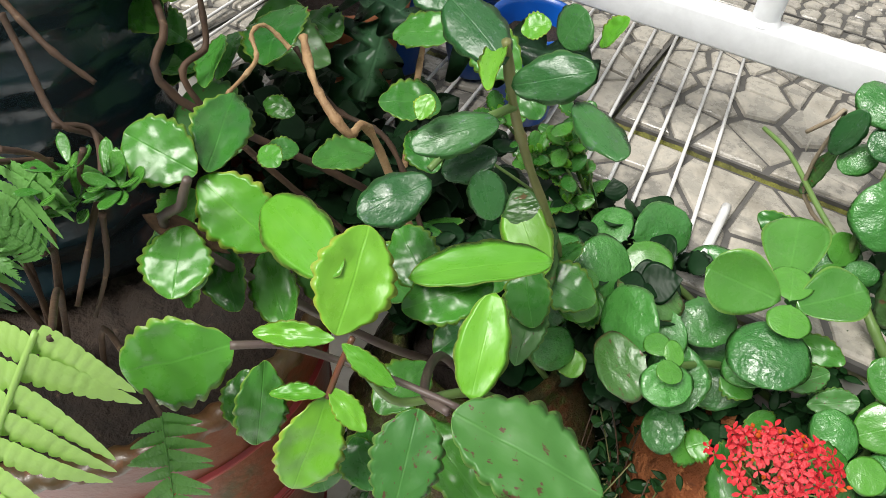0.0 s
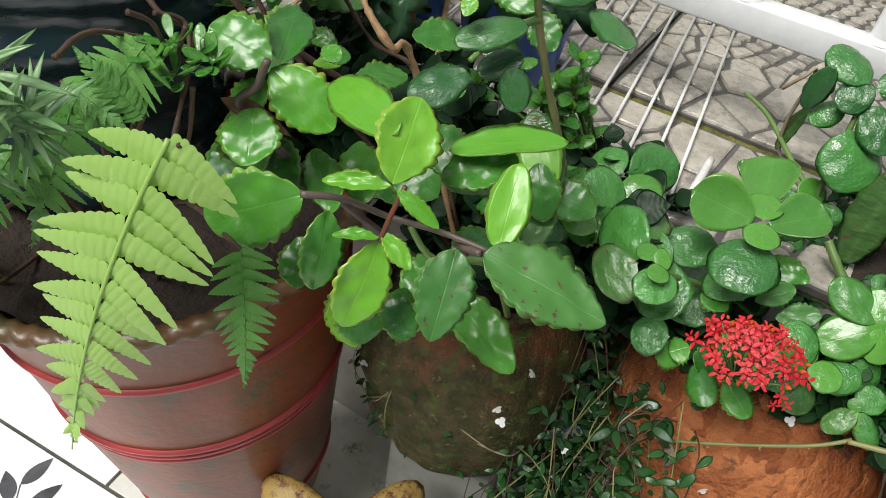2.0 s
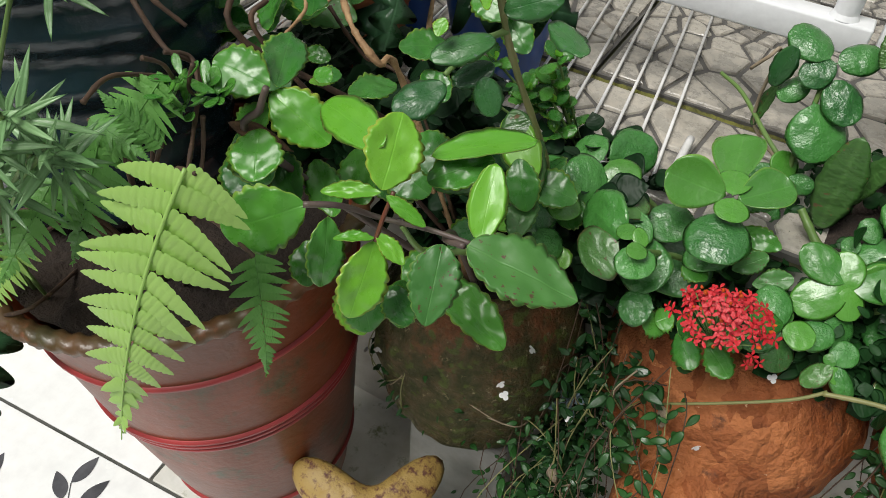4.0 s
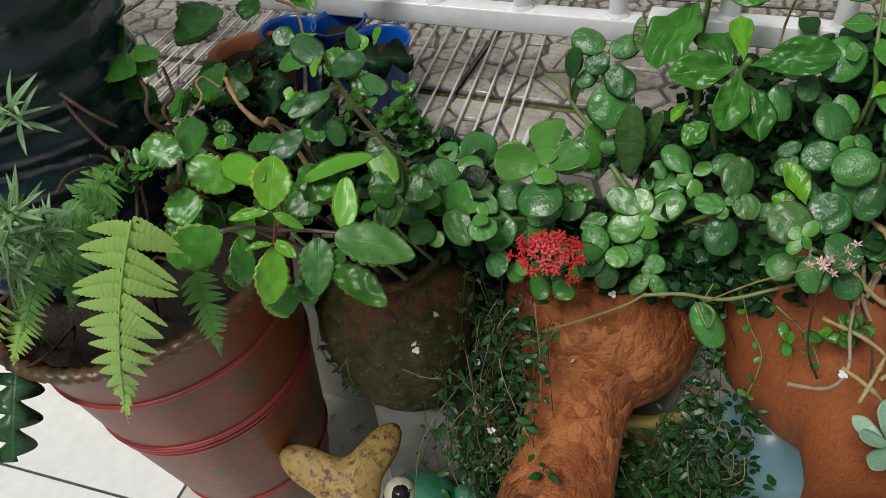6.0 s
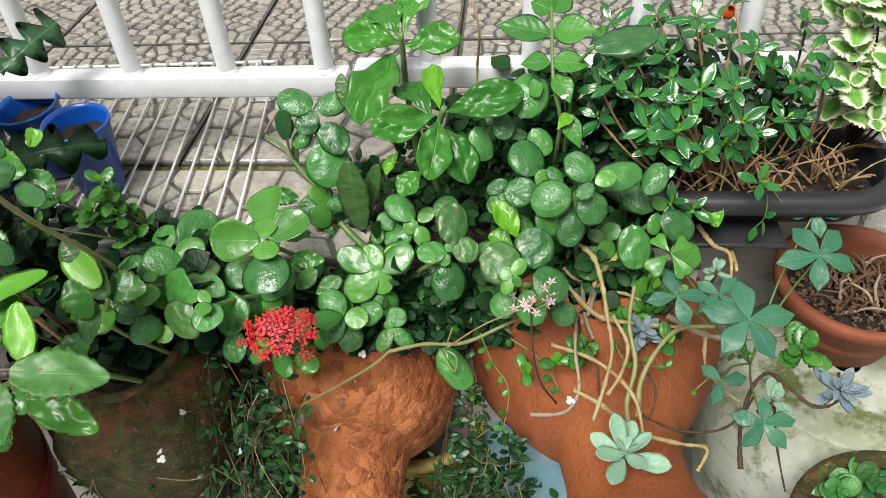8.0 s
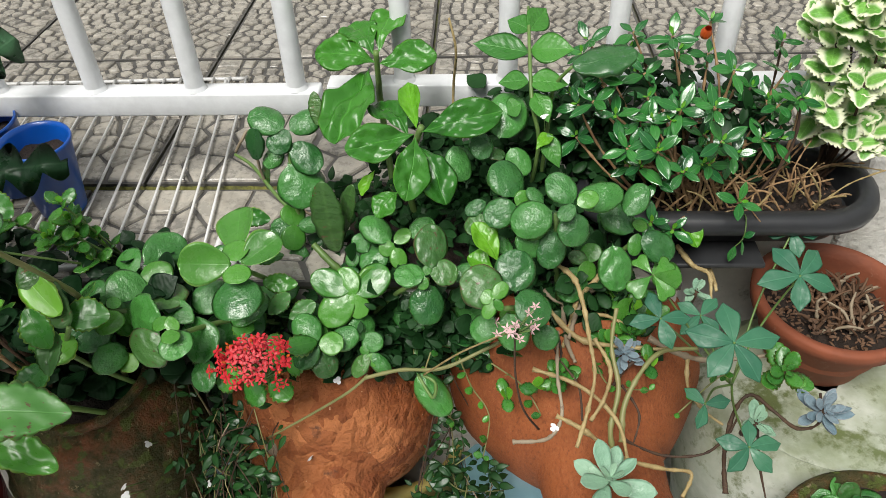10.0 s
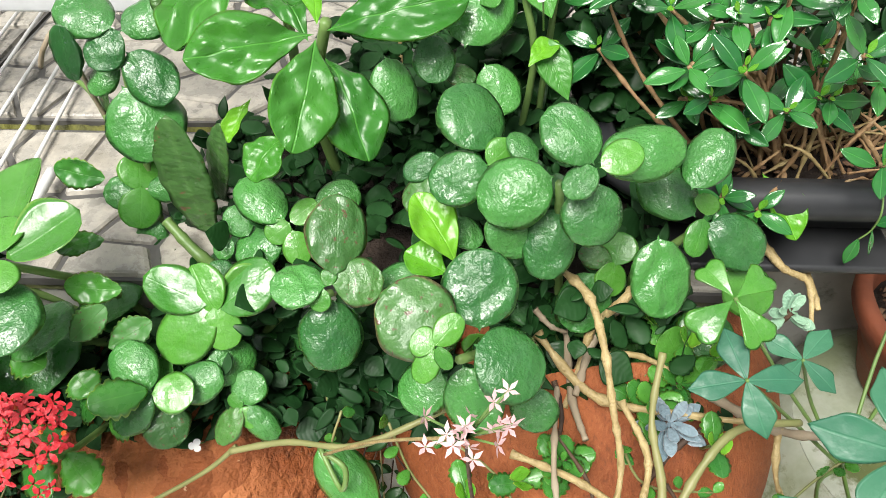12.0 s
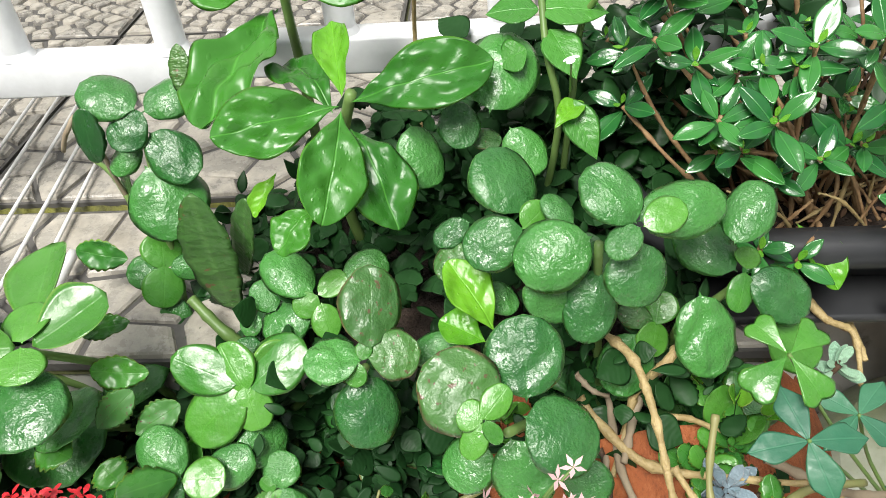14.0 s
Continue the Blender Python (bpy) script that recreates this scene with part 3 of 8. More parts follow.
def many(name, mats, count, **kw):
    out = []
    for k in range(count):
        for m in (mats if isinstance(mats, list) else [mats]):
            a = {q: (v * (1 + 0.35 * math.sin(k * 2.4 + i)) if isinstance(v, float) and q in ("cup", "bend", "ripple") else v) for i, (q, v) in enumerate(kw.items())}
            out.append(blade(name, m, seed=k * 7.3, **a))
    return out


ROUND = many("round_leaf", L["peperomia"], 6, outline=stalked(0.46, 0.06, 0.53, 0.42, 0.45), cup=-0.22, bend=0.24, thick=0.04, ripple=0.05, nu=18, nv=14, uneven=0.05, roll=0.06)
ROUND += many("round_old_leaf", L["peperomia_old"], 1, outline=stalked(0.43, 0.07, 0.55, 0.5, 0.55), cup=-0.1, bend=0.2, thick=0.04, ripple=0.08, nu=18, nv=12, uneven=0.12)
ROUND_LIT = many("round_lit_young_leaf", L["peperomia_lit"], 4, outline=stalked(0.45, 0.06, 0.54, 0.45, 0.5), cup=-0.12, bend=0.12, thick=0.045, ripple=0.02, nu=18, nv=12, uneven=0.04)
CUPPED = many("cupped_leaf", L["peperomia_mid"], 3, outline=shape(0.37, 0.62, 0.5, 0.7), cup=0.55, bend=-0.15, thick=0.04, ripple=0.01, nu=14, nv=10, uneven=0.04)
SCALLOP = many("scalloped_leaf", L["kalanchoe"], 6, outline=shape(0.5, 0.52, 0.6, 0.65), cup=0.10, bend=0.15, teeth=7, tooth=0.125, thick=0.03, ripple=0.04, nu=64, nv=10, uneven=0.07, wave=0.015)
SCALLOP_LIT = many("scalloped_lit_young_leaf", L["kalanchoe_lit"], 4, outline=shape(0.5, 0.5, 0.62, 0.7), cup=0.12, bend=0.12, teeth=7, tooth=0.125, thick=0.03, ripple=0.03, nu=64, nv=10, uneven=0.06, wave=0.01)
SCALLOP_OLD = many("scalloped_old_leaf", L["kalanchoe_spot"], 3, outline=shape(0.5, 0.42, 0.7, 0.6), cup=0.06, bend=0.12, teeth=8, tooth=0.125, thick=0.03, ripple=0.03, nu=64, nv=10, uneven=0.05, wave=0.01)
PAD = many("pad", L["pad"], 3, outline=shape(0.5, 0.52, 0.5, 0.55), cup=0.08, bend=0.1, teeth=4, tooth=0.08, thick=0.035, ripple=0.02, nu=20, nv=8, uneven=0.05)
DARK_PAD = many("dark_pad", L["dark_pad"], 4, outline=shape(0.5, 0.52, 0.5, 0.55), cup=-0.12, bend=0.12, teeth=4, tooth=0.08, thick=0.04, ripple=0.03, nu=20, nv=8, uneven=0.06)
GLOSSY = many("glossy_leaf", L["glossy"], 5, outline=shape(0.5, 0.64, 0.62, 1.35), cup=0.10, bend=0.26, thick=0.012, ripple=0.07, nu=56, nv=20, uneven=0.06, quilt=0.013, rows=6, wave=0.03)
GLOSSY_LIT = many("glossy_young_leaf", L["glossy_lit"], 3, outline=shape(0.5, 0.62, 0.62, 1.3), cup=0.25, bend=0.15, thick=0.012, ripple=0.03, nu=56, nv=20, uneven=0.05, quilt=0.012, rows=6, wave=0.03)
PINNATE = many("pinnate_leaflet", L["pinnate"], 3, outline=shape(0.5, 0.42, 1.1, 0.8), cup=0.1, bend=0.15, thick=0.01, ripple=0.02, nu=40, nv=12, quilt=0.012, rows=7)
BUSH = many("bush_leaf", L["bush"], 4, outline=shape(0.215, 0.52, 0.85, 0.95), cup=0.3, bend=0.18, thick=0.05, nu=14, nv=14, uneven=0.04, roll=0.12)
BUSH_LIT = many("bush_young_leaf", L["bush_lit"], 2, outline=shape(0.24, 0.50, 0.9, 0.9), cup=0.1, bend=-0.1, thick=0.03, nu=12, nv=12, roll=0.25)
VARIEG = many("variegated_leaf", L["variegated"], 2, outline=shape(0.44, 0.42, 0.8, 0.55), cup=0.15, bend=0.2, teeth=7, tooth=0.28, thick=0.02, ripple=0.05, nu=28, nv=10)
HEART = many("clover_leaflet", L["clover"], 3, outline=lambda u: 0.245 * max(0.0, math.sin(math.pi * min(1.0, max(0.0, u)) ** 1.35)) ** 0.62, cup=0.1, bend=0.2, thick=0.012, fold=0.05, nu=20, nv=12, notch=0.07, ripple=0.02, uneven=0.05)
HEART_LIT = many("clover_young_leaflet", L["peperomia_lit"], 1, outline=lambda u: 0.0 if u <= 0 else 0.32 * math.sin(min(1, u / 0.86) * math.pi / 2) ** 1.5, cup=0.1, bend=0.15, thick=0.012, fold=0.1, nu=12, nv=10, notch=0.16)
SPOON = many("spoon_leaf", L["echeveria"], 2, outline=shape(0.215, 0.68, 0.75, 0.75), cup=0.55, bend=-0.18, thick=0.07, nu=12, nv=6)
SPOON_BLUE = many("blue_spoon_leaf", L["blue_succulent"], 2, outline=shape(0.185, 0.66, 0.8, 0.8), cup=0.5, bend=-0.22, thick=0.05, ripple=0.03, nu=10, nv=6)
SPOON_GREEN = many("green_spoon_leaf", L["peperomia_lit"], 2, outline=shape(0.20, 0.66, 0.6, 0.75), cup=0.3, bend=-0.1, thick=0.08, nu=9, nv=6)
NEEDLE = many("needle_leaf", L["needle"], 2, outline=shape(0.068, 0.4, 1.0, 0.6), cup=1.2, bend=0.22, thick=0.05, nu=7, nv=4)
VINE = many("vine_leaf", L["vine"], 2, outline=shape(0.22, 0.40, 1.2, 0.7), cup=0.15, bend=0.25, thick=0.015, nu=7, nv=4)
BLADE = many("blade_leaf", L["blade"], 1, outline=shape(0.12, 0.55, 0.6, 0.5), cup=0.1, bend=0.1, thick=0.012, teeth=5, tooth=0.12, nu=24, nv=6)
SMALL_SCALLOP = many("small_scalloped_leaf", L["kalanchoe"], 2, outline=shape(0.36, 0.55, 0.6, 0.8), cup=-0.3, bend=0.15, teeth=6, tooth=0.2, thick=0.04, ripple=0.03, nu=18, nv=6)

rng = random.Random(11)


def leaf_frame(base, tip, normal):
    y = Vector(tip) - Vector(base)
    n_ = y.length
    y.normalize()
    z = Vector(normal)
    z = (z - y * z.dot(y)).normalized()
    x = y.cross(z)
    return Matrix.Translation(base) @ Matrix((x, y, z)).transposed().to_4x4(), n_


def leaf(plant, meshes, base, tip, width=None, normal=(0.0, -0.5, 0.86), name="leaf", label=""):
    """One leaf of a plant from base to tip; width in metres, or as the shape has it."""
    me = rng.choice(meshes) if isinstance(meshes, list) else meshes
    if me.name.startswith(("round_",)):
        base, tip = Vector(base), Vector(tip)
        base, tip = base + (base - tip) * 0.07, tip + (tip - base) * 0.09
        width = width * 1.27 if width else None
    elif me.name.startswith("glossy"):
        width = width * 1.06 if width else None
    m, n_ = leaf_frame(base, tip, normal)
    m = m @ Matrix.Rotation(radians(rng.gauss(0, 13)), 4, "Y")
    ob = new(name, me)
    ob.parent = plant
    s = 1.0
    if width:
        xs = [v.co.x for v in me.vertices]
        s = width / (max(xs) - min(xs)) / n_
    ob.matrix_basis = Matrix.Translation(-origin(plant)) @ m @ Matrix.Diagonal((n_ * s, n_, n_, 1))
    if label:
        ob["label"] = label
    return ob


def rosette(plant, meshes, inner, centre, size, pairs=3, axis=(0.0, -0.35, 0.94), turn=None, spread=75, rise=62, shrink=0.62, stalk=0.0, per=2, name="leaf"):
    """Leaves in crossed pairs round a shoot tip: small upright ones inside, large flat ones outside."""
    a = Vector(axis).normalized()
    sx = a.orthogonal().normalized()
    sy = a.cross(sx)
    turn = rng.uniform(0, 360) if turn is None else turn
    c = Vector(centre)
    for k in range(pairs):
        f = k / max(1, pairs - 1)
        ln = size * (shrink + (1 - shrink) * f) * (0.55 if k == 0 and pairs > 2 else 1.0)
        for j in range(per):
            w = radians(turn + k * (90 if per == 2 else 137) + j * 360 / per + rng.uniform(-10, 10))
            el = radians(rise + (90 - spread - rise) * f + rng.uniform(-8, 8))
            d = (sx * math.cos(w) + sy * math.sin(w)) * math.cos(el) + a * math.sin(el)
            b = c - a * size * 0.16 * k + d * stalk * size
            nrm = a * math.cos(el) - (sx * math.cos(w) + sy * math.sin(w)) * math.sin(el)
            leaf(plant, inner if (k == 0 and inner) else meshes, b, b + d * ln * rng.uniform(0.88, 1.1), normal=nrm, name=name)


def thicket(name, at, label, category, mat, sources, spots, seed, size=0.03, stems=0):
    """Many small leaves that nobody could count, joined into one mesh; spots is a function giving a place."""
    r = random.Random(seed)
    top = thing(name, at, label, category)
    bm = bmesh.new()
    places = list(spots(r))
    for c in places:
        d = Vector((r.uniform(-1, 1), r.uniform(-1, 0.6), r.uniform(-0.6, 0.6))).normalized()
        m, _ = leaf_frame(c, Vector(c) + d, Vector((r.uniform(-0.6, 0.6), r.uniform(-0.9, 0.1), 0.8)))
        k = size * r.uniform(0.55, 1.5)
        src = sources[r.randrange(len(sources))]
        vs = [bm.verts.new(m @ (q.co * k)) for q in src.vertices]
        for pl in src.polygons:
            bm.faces.new([vs[i] for i in pl.vertices])
    tagged(part("leaves", bm, mat, top), kind="stuff")
    for k in range(stems):
        p0 = Vector(places[r.randrange(len(places))])
        p1 = min((Vector(places[r.randrange(len(places))]) for _ in range(6)), key=lambda v: abs((v - p0).length - 0.10))
        part("stem", tube([p0, p0.lerp(p1, 0.5) + Vector((r.uniform(-0.015, 0.015), -0.012, r.uniform(-0.015, 0.015))), p1], 0.0009, 0.0006, 5), M["stem_olive"] if k % 3 else M["stem_grey"], top)
    return top


# ---- setting ----
FLOOR, TERRACE, EDGE = 0.06, 0.739, 0.545

bm = bmesh.new()
box(bm, (-60, -60, -0.3), (60, 60, 0.0))
tagged(new("ground", finish(bm, "ground", M["block"], False)), "plain grey ground under the yard", "ground", kind="structure")

floor = thing("floor", (0, 0, 0), "white glazed floor tiles with dark mossy joints", "floor", kind="structure")
bm = bmesh.new()
box(bm, (-3.1, -3.2, 0.0), (2.9, EDGE, FLOOR - 0.004))
box(bm, (0.67, EDGE, 0.0), (2.9, 0.75, FLOOR - 0.006))
part("joint_bed", bm, M["grout"], floor, smooth=False)

wall = thing("wall_terrace", (0, 0, 0), "pale stained riser wall below the terrace edge", "wall", kind="structure")
bm = bmesh.new()
box(bm, (-3.1, EDGE + 0.006, 0.0), (0.666, 4.6, TERRACE - 0.016))
box(bm, (0.666, 0.75, 0.0), (2.9, 4.6, TERRACE - 0.016))
part("riser", bm, M["riser"], wall, smooth=False)

terrace = thing("terrace_floor", (0, 0, 0), "grey-beige stone-patterned floor tiles, wet, with mossy joints", "floor", kind="structure")
bm = bmesh.new()
box(bm, (-3.1, EDGE + 0.004, TERRACE - 0.016), (0.668, 4.6, TERRACE - 0.010))
box(bm, (0.668, 0.748, TERRACE - 0.016), (2.9, 4.6, TERRACE - 0.010))
part("joint_bed", bm, M["stone_bed"], terrace, smooth=False)


def cells(points, lo, hi):
    """Polygon round each point, nearer to it than to any other, within a rectangle."""
    out = []
    for i, (px, py) in enumerate(points):
        poly = [(lo[0], lo[1]), (hi[0], lo[1]), (hi[0], hi[1]), (lo[0], hi[1])]
        near = sorted(range(len(points)), key=lambda k: (points[k][0] - px) ** 2 + (points[k][1] - py) ** 2)[1:16]
        for k in near:
            qx, qy = points[k]
            nx, ny = qx - px, qy - py
            c = nx * (px + qx) / 2 + ny * (py + qy) / 2
            cut = []
            for a, b in zip(poly, poly[1:] + poly[:1]):
                da, db = nx * a[0] + ny * a[1] - c, nx * b[0] + ny * b[1] - c
                if da <= 0:
                    cut.append(a)
                if da * db < 0:
                    s = da / (da - db)
                    cut.append((a[0] + (b[0] - a[0]) * s, a[1] + (b[1] - a[1]) * s))
            poly = cut
            if len(poly) < 3:
                break
        if len(poly) >= 3:
            out.append(poly)
    return out


def stone_tile(x0, y0, x1, y1, seed, fan, step=0.044, far=0.26):
    """A moulded tile: a slab with low stones standing out of it."""
    r = random.Random(seed)
    w, h = x1 - x0, y1 - y0
    pts = []
    if fan:
        cx, cy = (0.5 + r.uniform(-0.08, 0.08)) * w, ((0.55 if far > 0.2 else 0.88) + r.uniform(-0.05, 0.05)) * h
        k, rad = 0, 0.0
        while rad < far:
            n_ = max(1, round(2 * math.pi * rad / 0.031))
            for i in range(n_):
                a = 2 * math.pi * (i + 0.5 * (k % 2)) / n_
                p = (cx + rad * math.cos(a) + r.uniform(-0.003, 0.003), cy + rad * math.sin(a) + r.uniform(-0.003, 0.003))
                if 0.01 < p[0] < w - 0.01 and 0.01 < p[1] < h - 0.01:
                    pts.append(p)
            rad += 0.0255
            k += 1
    for i in range(int(w / step) + 1):
        for j in range(int(h / step) + 1):
            p = ((i + 0.5 + r.uniform(-0.36, 0.36)) * step, (j + 0.5 + 0.4 * (i % 2) + r.uniform(-0.36, 0.36)) * step)
            if p[0] < w - 0.008 and p[1] < h - 0.008 and all((p[0] - q[0]) ** 2 + (p[1] - q[1]) ** 2 > (0.6 * step) ** 2 for q in pts):
                pts.append(p)
    bm = bmesh.new()
    box(bm, (0.0025, 0.0025, -0.010), (w - 0.0025, h - 0.0025, -0.0022), 0.0)
    for f in bm.faces:
        f.material_index = 1
    for poly in cells(pts, (0.004, 0.004), (w - 0.004, h - 0.004)):
        mx, my = sum(p[0] for p in poly) / len(poly), sum(p[1] for p in poly) / len(poly)
        size = sum(math.hypot(p[0] - mx, p[1] - my) for p in poly) / len(poly)
        if size < 0.007:
            continue
        z = r.uniform(0.0, 0.0025)
        rings = []
        for k, (s, dz) in enumerate(((1 - (0.0016 + 0.08 * step) * 0.62 / size, -0.0035), (1 - (0.0036 + 0.08 * step) * 0.72 / size, -0.0008 + z), (1 - (0.0070 + 0.09 * step) * 0.8 / size, 0.0008 + z))):
            rings.append([bm.verts.new((mx + (p[0] - mx) * s + 0.0006 * r.uniform(-1, 1), my + (p[1] - my) * s + 0.0006 * r.uniform(-1, 1), dz)) for p in poly])
        n_ = len(poly)
        for a, b in zip(rings, rings[1:]):
            for i in range(n_):
                bm.faces.new((a[i], a[(i + 1) % n_], b[(i + 1) % n_], b[i]))
        bm.faces.new(rings[-1])
    return finish(bm, "tile", [M["stone_tile"], M["stone_joint"]], False)


T = 0.42
fan_tiles = [stone_tile(0, 0, T, T, s, True) for s in (3, 8)]
near_tiles = [stone_tile(0, 0, T, T, s, True, 0.054, 0.19) for s in (5, 9)]
front_tiles = [stone_tile(0, 0, T, 0.752 - EDGE, s, False, 0.050) for s in (14, 15, 16)]
for i in range(-8, 8):
    for j in range(-1, 9):
        if j < 0 and i > 1:
            continue
        me = front_tiles[i % 3] if j < 0 else (near_tiles[i % 2] if j == 0 else fan_tiles[(i + j) % 2])
        ob = part("tile", me, None, terrace)
        shift = -0.075 if j < 0 else 0.0
        ob.location = (-0.095 + i * T + shift, EDGE if j < 0 else 0.763 + j * T, TERRACE)


bm = bmesh.new()
prev = None
for k in range(321):
    x = -0.9 + 1.55 * k / 320
    h = 0.003 + 0.004 * max(0, noise.noise(Vector((x * 35, 2, 0)))) + 0.002 * noise.noise(Vector((x * 140, 5, 0)))
    w_ = 0.0035 + 0.003 * noise.noise(Vector((x * 60, 9, 0)))
    row = [bm.verts.new((x, 0.759 - w_, TERRACE - 0.009)), bm.verts.new((x, 0.759, TERRACE - 0.006 + h)), bm.verts.new((x, 0.759 + w_, TERRACE - 0.009))]
    if prev:
        bm.faces.new((prev[0], prev[1], row[1], row[0]))
        bm.faces.new((prev[1], prev[2], row[2], row[1]))
    prev = row
part("joint_moss", bm, M["moss"], terrace, "yellow-green moss in the tile joint")


# white floor tiles, the front row printed with leaf sprays
W_T = 0.81
turned = pose(-0.545, 0.201, FLOOR, 0, 0, 4.55)
bm = bmesh.new()
box(bm, (0.003, 0.003, -0.012), (W_T - 0.003, W_T - 0.003, 0.0), 0.0015)
white_tile = finish(bm, "tile", M["white_tile"], False)
soiled_tile = white_tile.copy()
soiled_tile.materials[0] = M["dirty_tile"]
for j in range(-4, 1):
    for i in range(-3, 4):
        ob = part("tile", soiled_tile if j == 0 and i == 0 else white_tile, None, floor)
        ob.matrix_basis = turned @ pose(i * W_T - (0.506 if j % 2 else 0.0), j * W_T, 0)


def print_leaf(bm, x, y, ang, ln):
    """A flat printed leaf with a curled tip on a tile."""
    c, s = math.cos(ang), math.sin(ang)
    top, low = [], []
    for k in range(9):
        u = k / 8
        w = 0.30 * ln * math.sin(math.pi * u) ** 0.8 * (1 - 0.45 * u)
        b = 0.16 * ln * u * u
        top.append((u * ln, w + b))
        low.append((u * ln, -w * 0.8 + b))
    vs = [bm.verts.new((x + c * p - s * q, y + s * p + c * q, FLOOR + 0.0008)) for p, q in top + low[-2:0:-1]]
    bm.faces.new(vs)


def spray(base, leaves):
    """A printed stem with leaves; each leaf is x, y and the way it points in degrees."""
    bm = bmesh.new()
    z = FLOOR + 0.0006
    for x, y, ang in leaves:
        a = radians(ang)
        mid = ((base[0] + x) / 2 + 0.02 * math.sin(a), (base[1] + y) / 2 - 0.015, z)
        tube([(base[0], base[1], z), mid, (x, y, z)], 0.0014, 0.0009, 4, bm)
        print_leaf(bm, x, y, a, 0.058)
    return bm


for base, leaves in (((-0.73, -0.06), ((-0.905, 0.055, 115), (-0.775, 0.050, 100), (-0.99, 0.0, 150))), ((-0.60, 0.05), ((-0.652, 0.128, 80), (-0.640, 0.100, 140), (-0.612, 0.108, 70))), ((-0.52, 0.04), ((-0.525, 0.085, 110), (-0.48, 0.06, 60))), ((-0.90, -0.20), ((-1.0, -0.12, 120), (-0.86, -0.10, 80)))):
    part("leaf_print", spray(base, leaves), M["print"], floor, "grey printed leaf spray on white tile", smooth=False)

# unseen walls added round the yard; the tall north one screens off sky light
for k, (lo, hi, nm) in enumerate((((-3.2, -3.3, 0), (3.0, -3.2, 2.4), "wall_south"), ((-3.2, -3.2, 0), (-3.1, 4.6, 2.4), "wall_west"), ((2.9, -3.2, 0), (3.0, 4.6, 2.4), "wall_east"), ((-3.2, 4.6, 0), (3.0, 4.7, 6.2), "sky_screen_wall_north"))):
    bm = bmesh.new()
    box(bm, lo, hi)
    tagged(new(nm, finish(bm, nm, M["stucco"], False)), "plain pale stucco wall, added out of view around the yard", "wall", kind="structure")


# ---- the white gate ----
def gate(x0, x1, y, z, height, xs, label):
    g = thing("gate", (x0, y, z), label, "gate", "gate leaves")
    bm = bmesh.new()
    box(bm, (x0, y - 0.017, z - height), (x1, y + 0.017, z), 0.003)
    part("bottom_rail", bm, M["white_paint"], g)
    bm = bmesh.new()
    box(bm, (x0, y - 0.017, 1.90), (x1, y + 0.017, 1.935), 0.003)
    part("top_rail", bm, M["white_paint"], g)
    for x in xs:
        bm = lathe([(0.0135, 0), (0.0135, 1.9 - z + 0.002)], (x, y, z - 0.001), sides=20)
        lathe([(0.0165, 0), (0.0145, 0.004), (0.0135, 0.006)], (x, y, z), sides=20, bm=bm)
        part("bar", bm, M["white_paint"], g)
    return g


gate(-1.95, 0.196, 0.772, 0.893, 0.034, [0.163 - 0.1415 * k for k in range(15)], "white-painted steel gate of round bars above a tiled terrace")
gate(0.205, 1.9, 0.785, 0.897, 0.034, [0.311 + 0.1415 * k for k in range(11)], "white-painted steel gate panel with a thinner bottom rail")

# ---- white wire rack on the terrace ----
rack = thing("wire_rack", (0.0, 0.57, 0.742), "white plastic-coated wire shelf lying on the terrace tiles", "wire shelf")
RZ = 0.7475


def on_rack(s, d, z):
    """A place on the rack: s along its front edge, d back from it."""
    return (0.064 + s - 0.125 * d, 0.572 + 0.03 * s + d, z)


for k in range(26):
    part("wire", tube([on_rack(-0.0305 * k - 0.014, 0.0, RZ), on_rack(-0.0305 * k - 0.014, 0.52, RZ)], 0.0022, sides=6), M["wire"], rack)
part("front_rod", tube([on_rack(-0.80, 0, RZ - 0.004), on_rack(-0.03, 0, RZ - 0.004), on_rack(-0.006, 0.004, RZ - 0.003), on_rack(0.004, 0.022, RZ), on_rack(0.012, 0.092, RZ + 0.006)], 0.0048, sides=10), M["wire"], rack)
part("back_rod", tube([on_rack(-0.80, 0.52, RZ - 0.004), on_rack(-0.07, 0.52, RZ - 0.004), on_rack(-0.055, 0.517, RZ - 0.004), on_rack(-0.052, 0.50, RZ - 0.004), on_rack(-0.052, 0.47, RZ - 0.004)], 0.0036, sides=8), M["wire"], rack)


# ---- blue cups ----
def cup(x, y, tilt):
    c = thing("cup", (x, y, RZ + 0.003), "deep blue plastic cup filled with dark soil", "cup", "blue cups on the rack")
    c.rotation_euler = (radians(tilt[0]), radians(tilt[1]), 0)
    me = finish(lathe([(0.0, 0.002), (0.030, 0.0), (0.0315, 0.002), (0.044, 0.098), (0.0462, 0.100), (0.0462, 0.104), (0.0435, 0.104), (0.041, 0.098), (0.036, 0.06)], (0, 0, 0), sides=48), "body", M["blue"])
    c.scale = (1, 1, 1.12)
    part("body", me, None, c)
    part("soil", finish(disc(bmesh.new(), (0, 0, 0.079), 0.0395, 32, 0.006), "soil", M["soil"]), None, c)


cup(-0.182, 0.690, (3, 2))
cup(-0.270, 0.742, (6, -3))
cup(-0.350, 0.690, (2, 3))


# ---- pots ----
pot = thing("planter_pot", (-0.335, 0.31, FLOOR), "tall brown glazed planter with red bands, wet and stained", "plant pot")
lean = Vector((-0.045, -0.030, 0.60)).normalized()


def pot_ring(h):
    return Vector((-0.335, 0.31, 0.13)) + lean * h


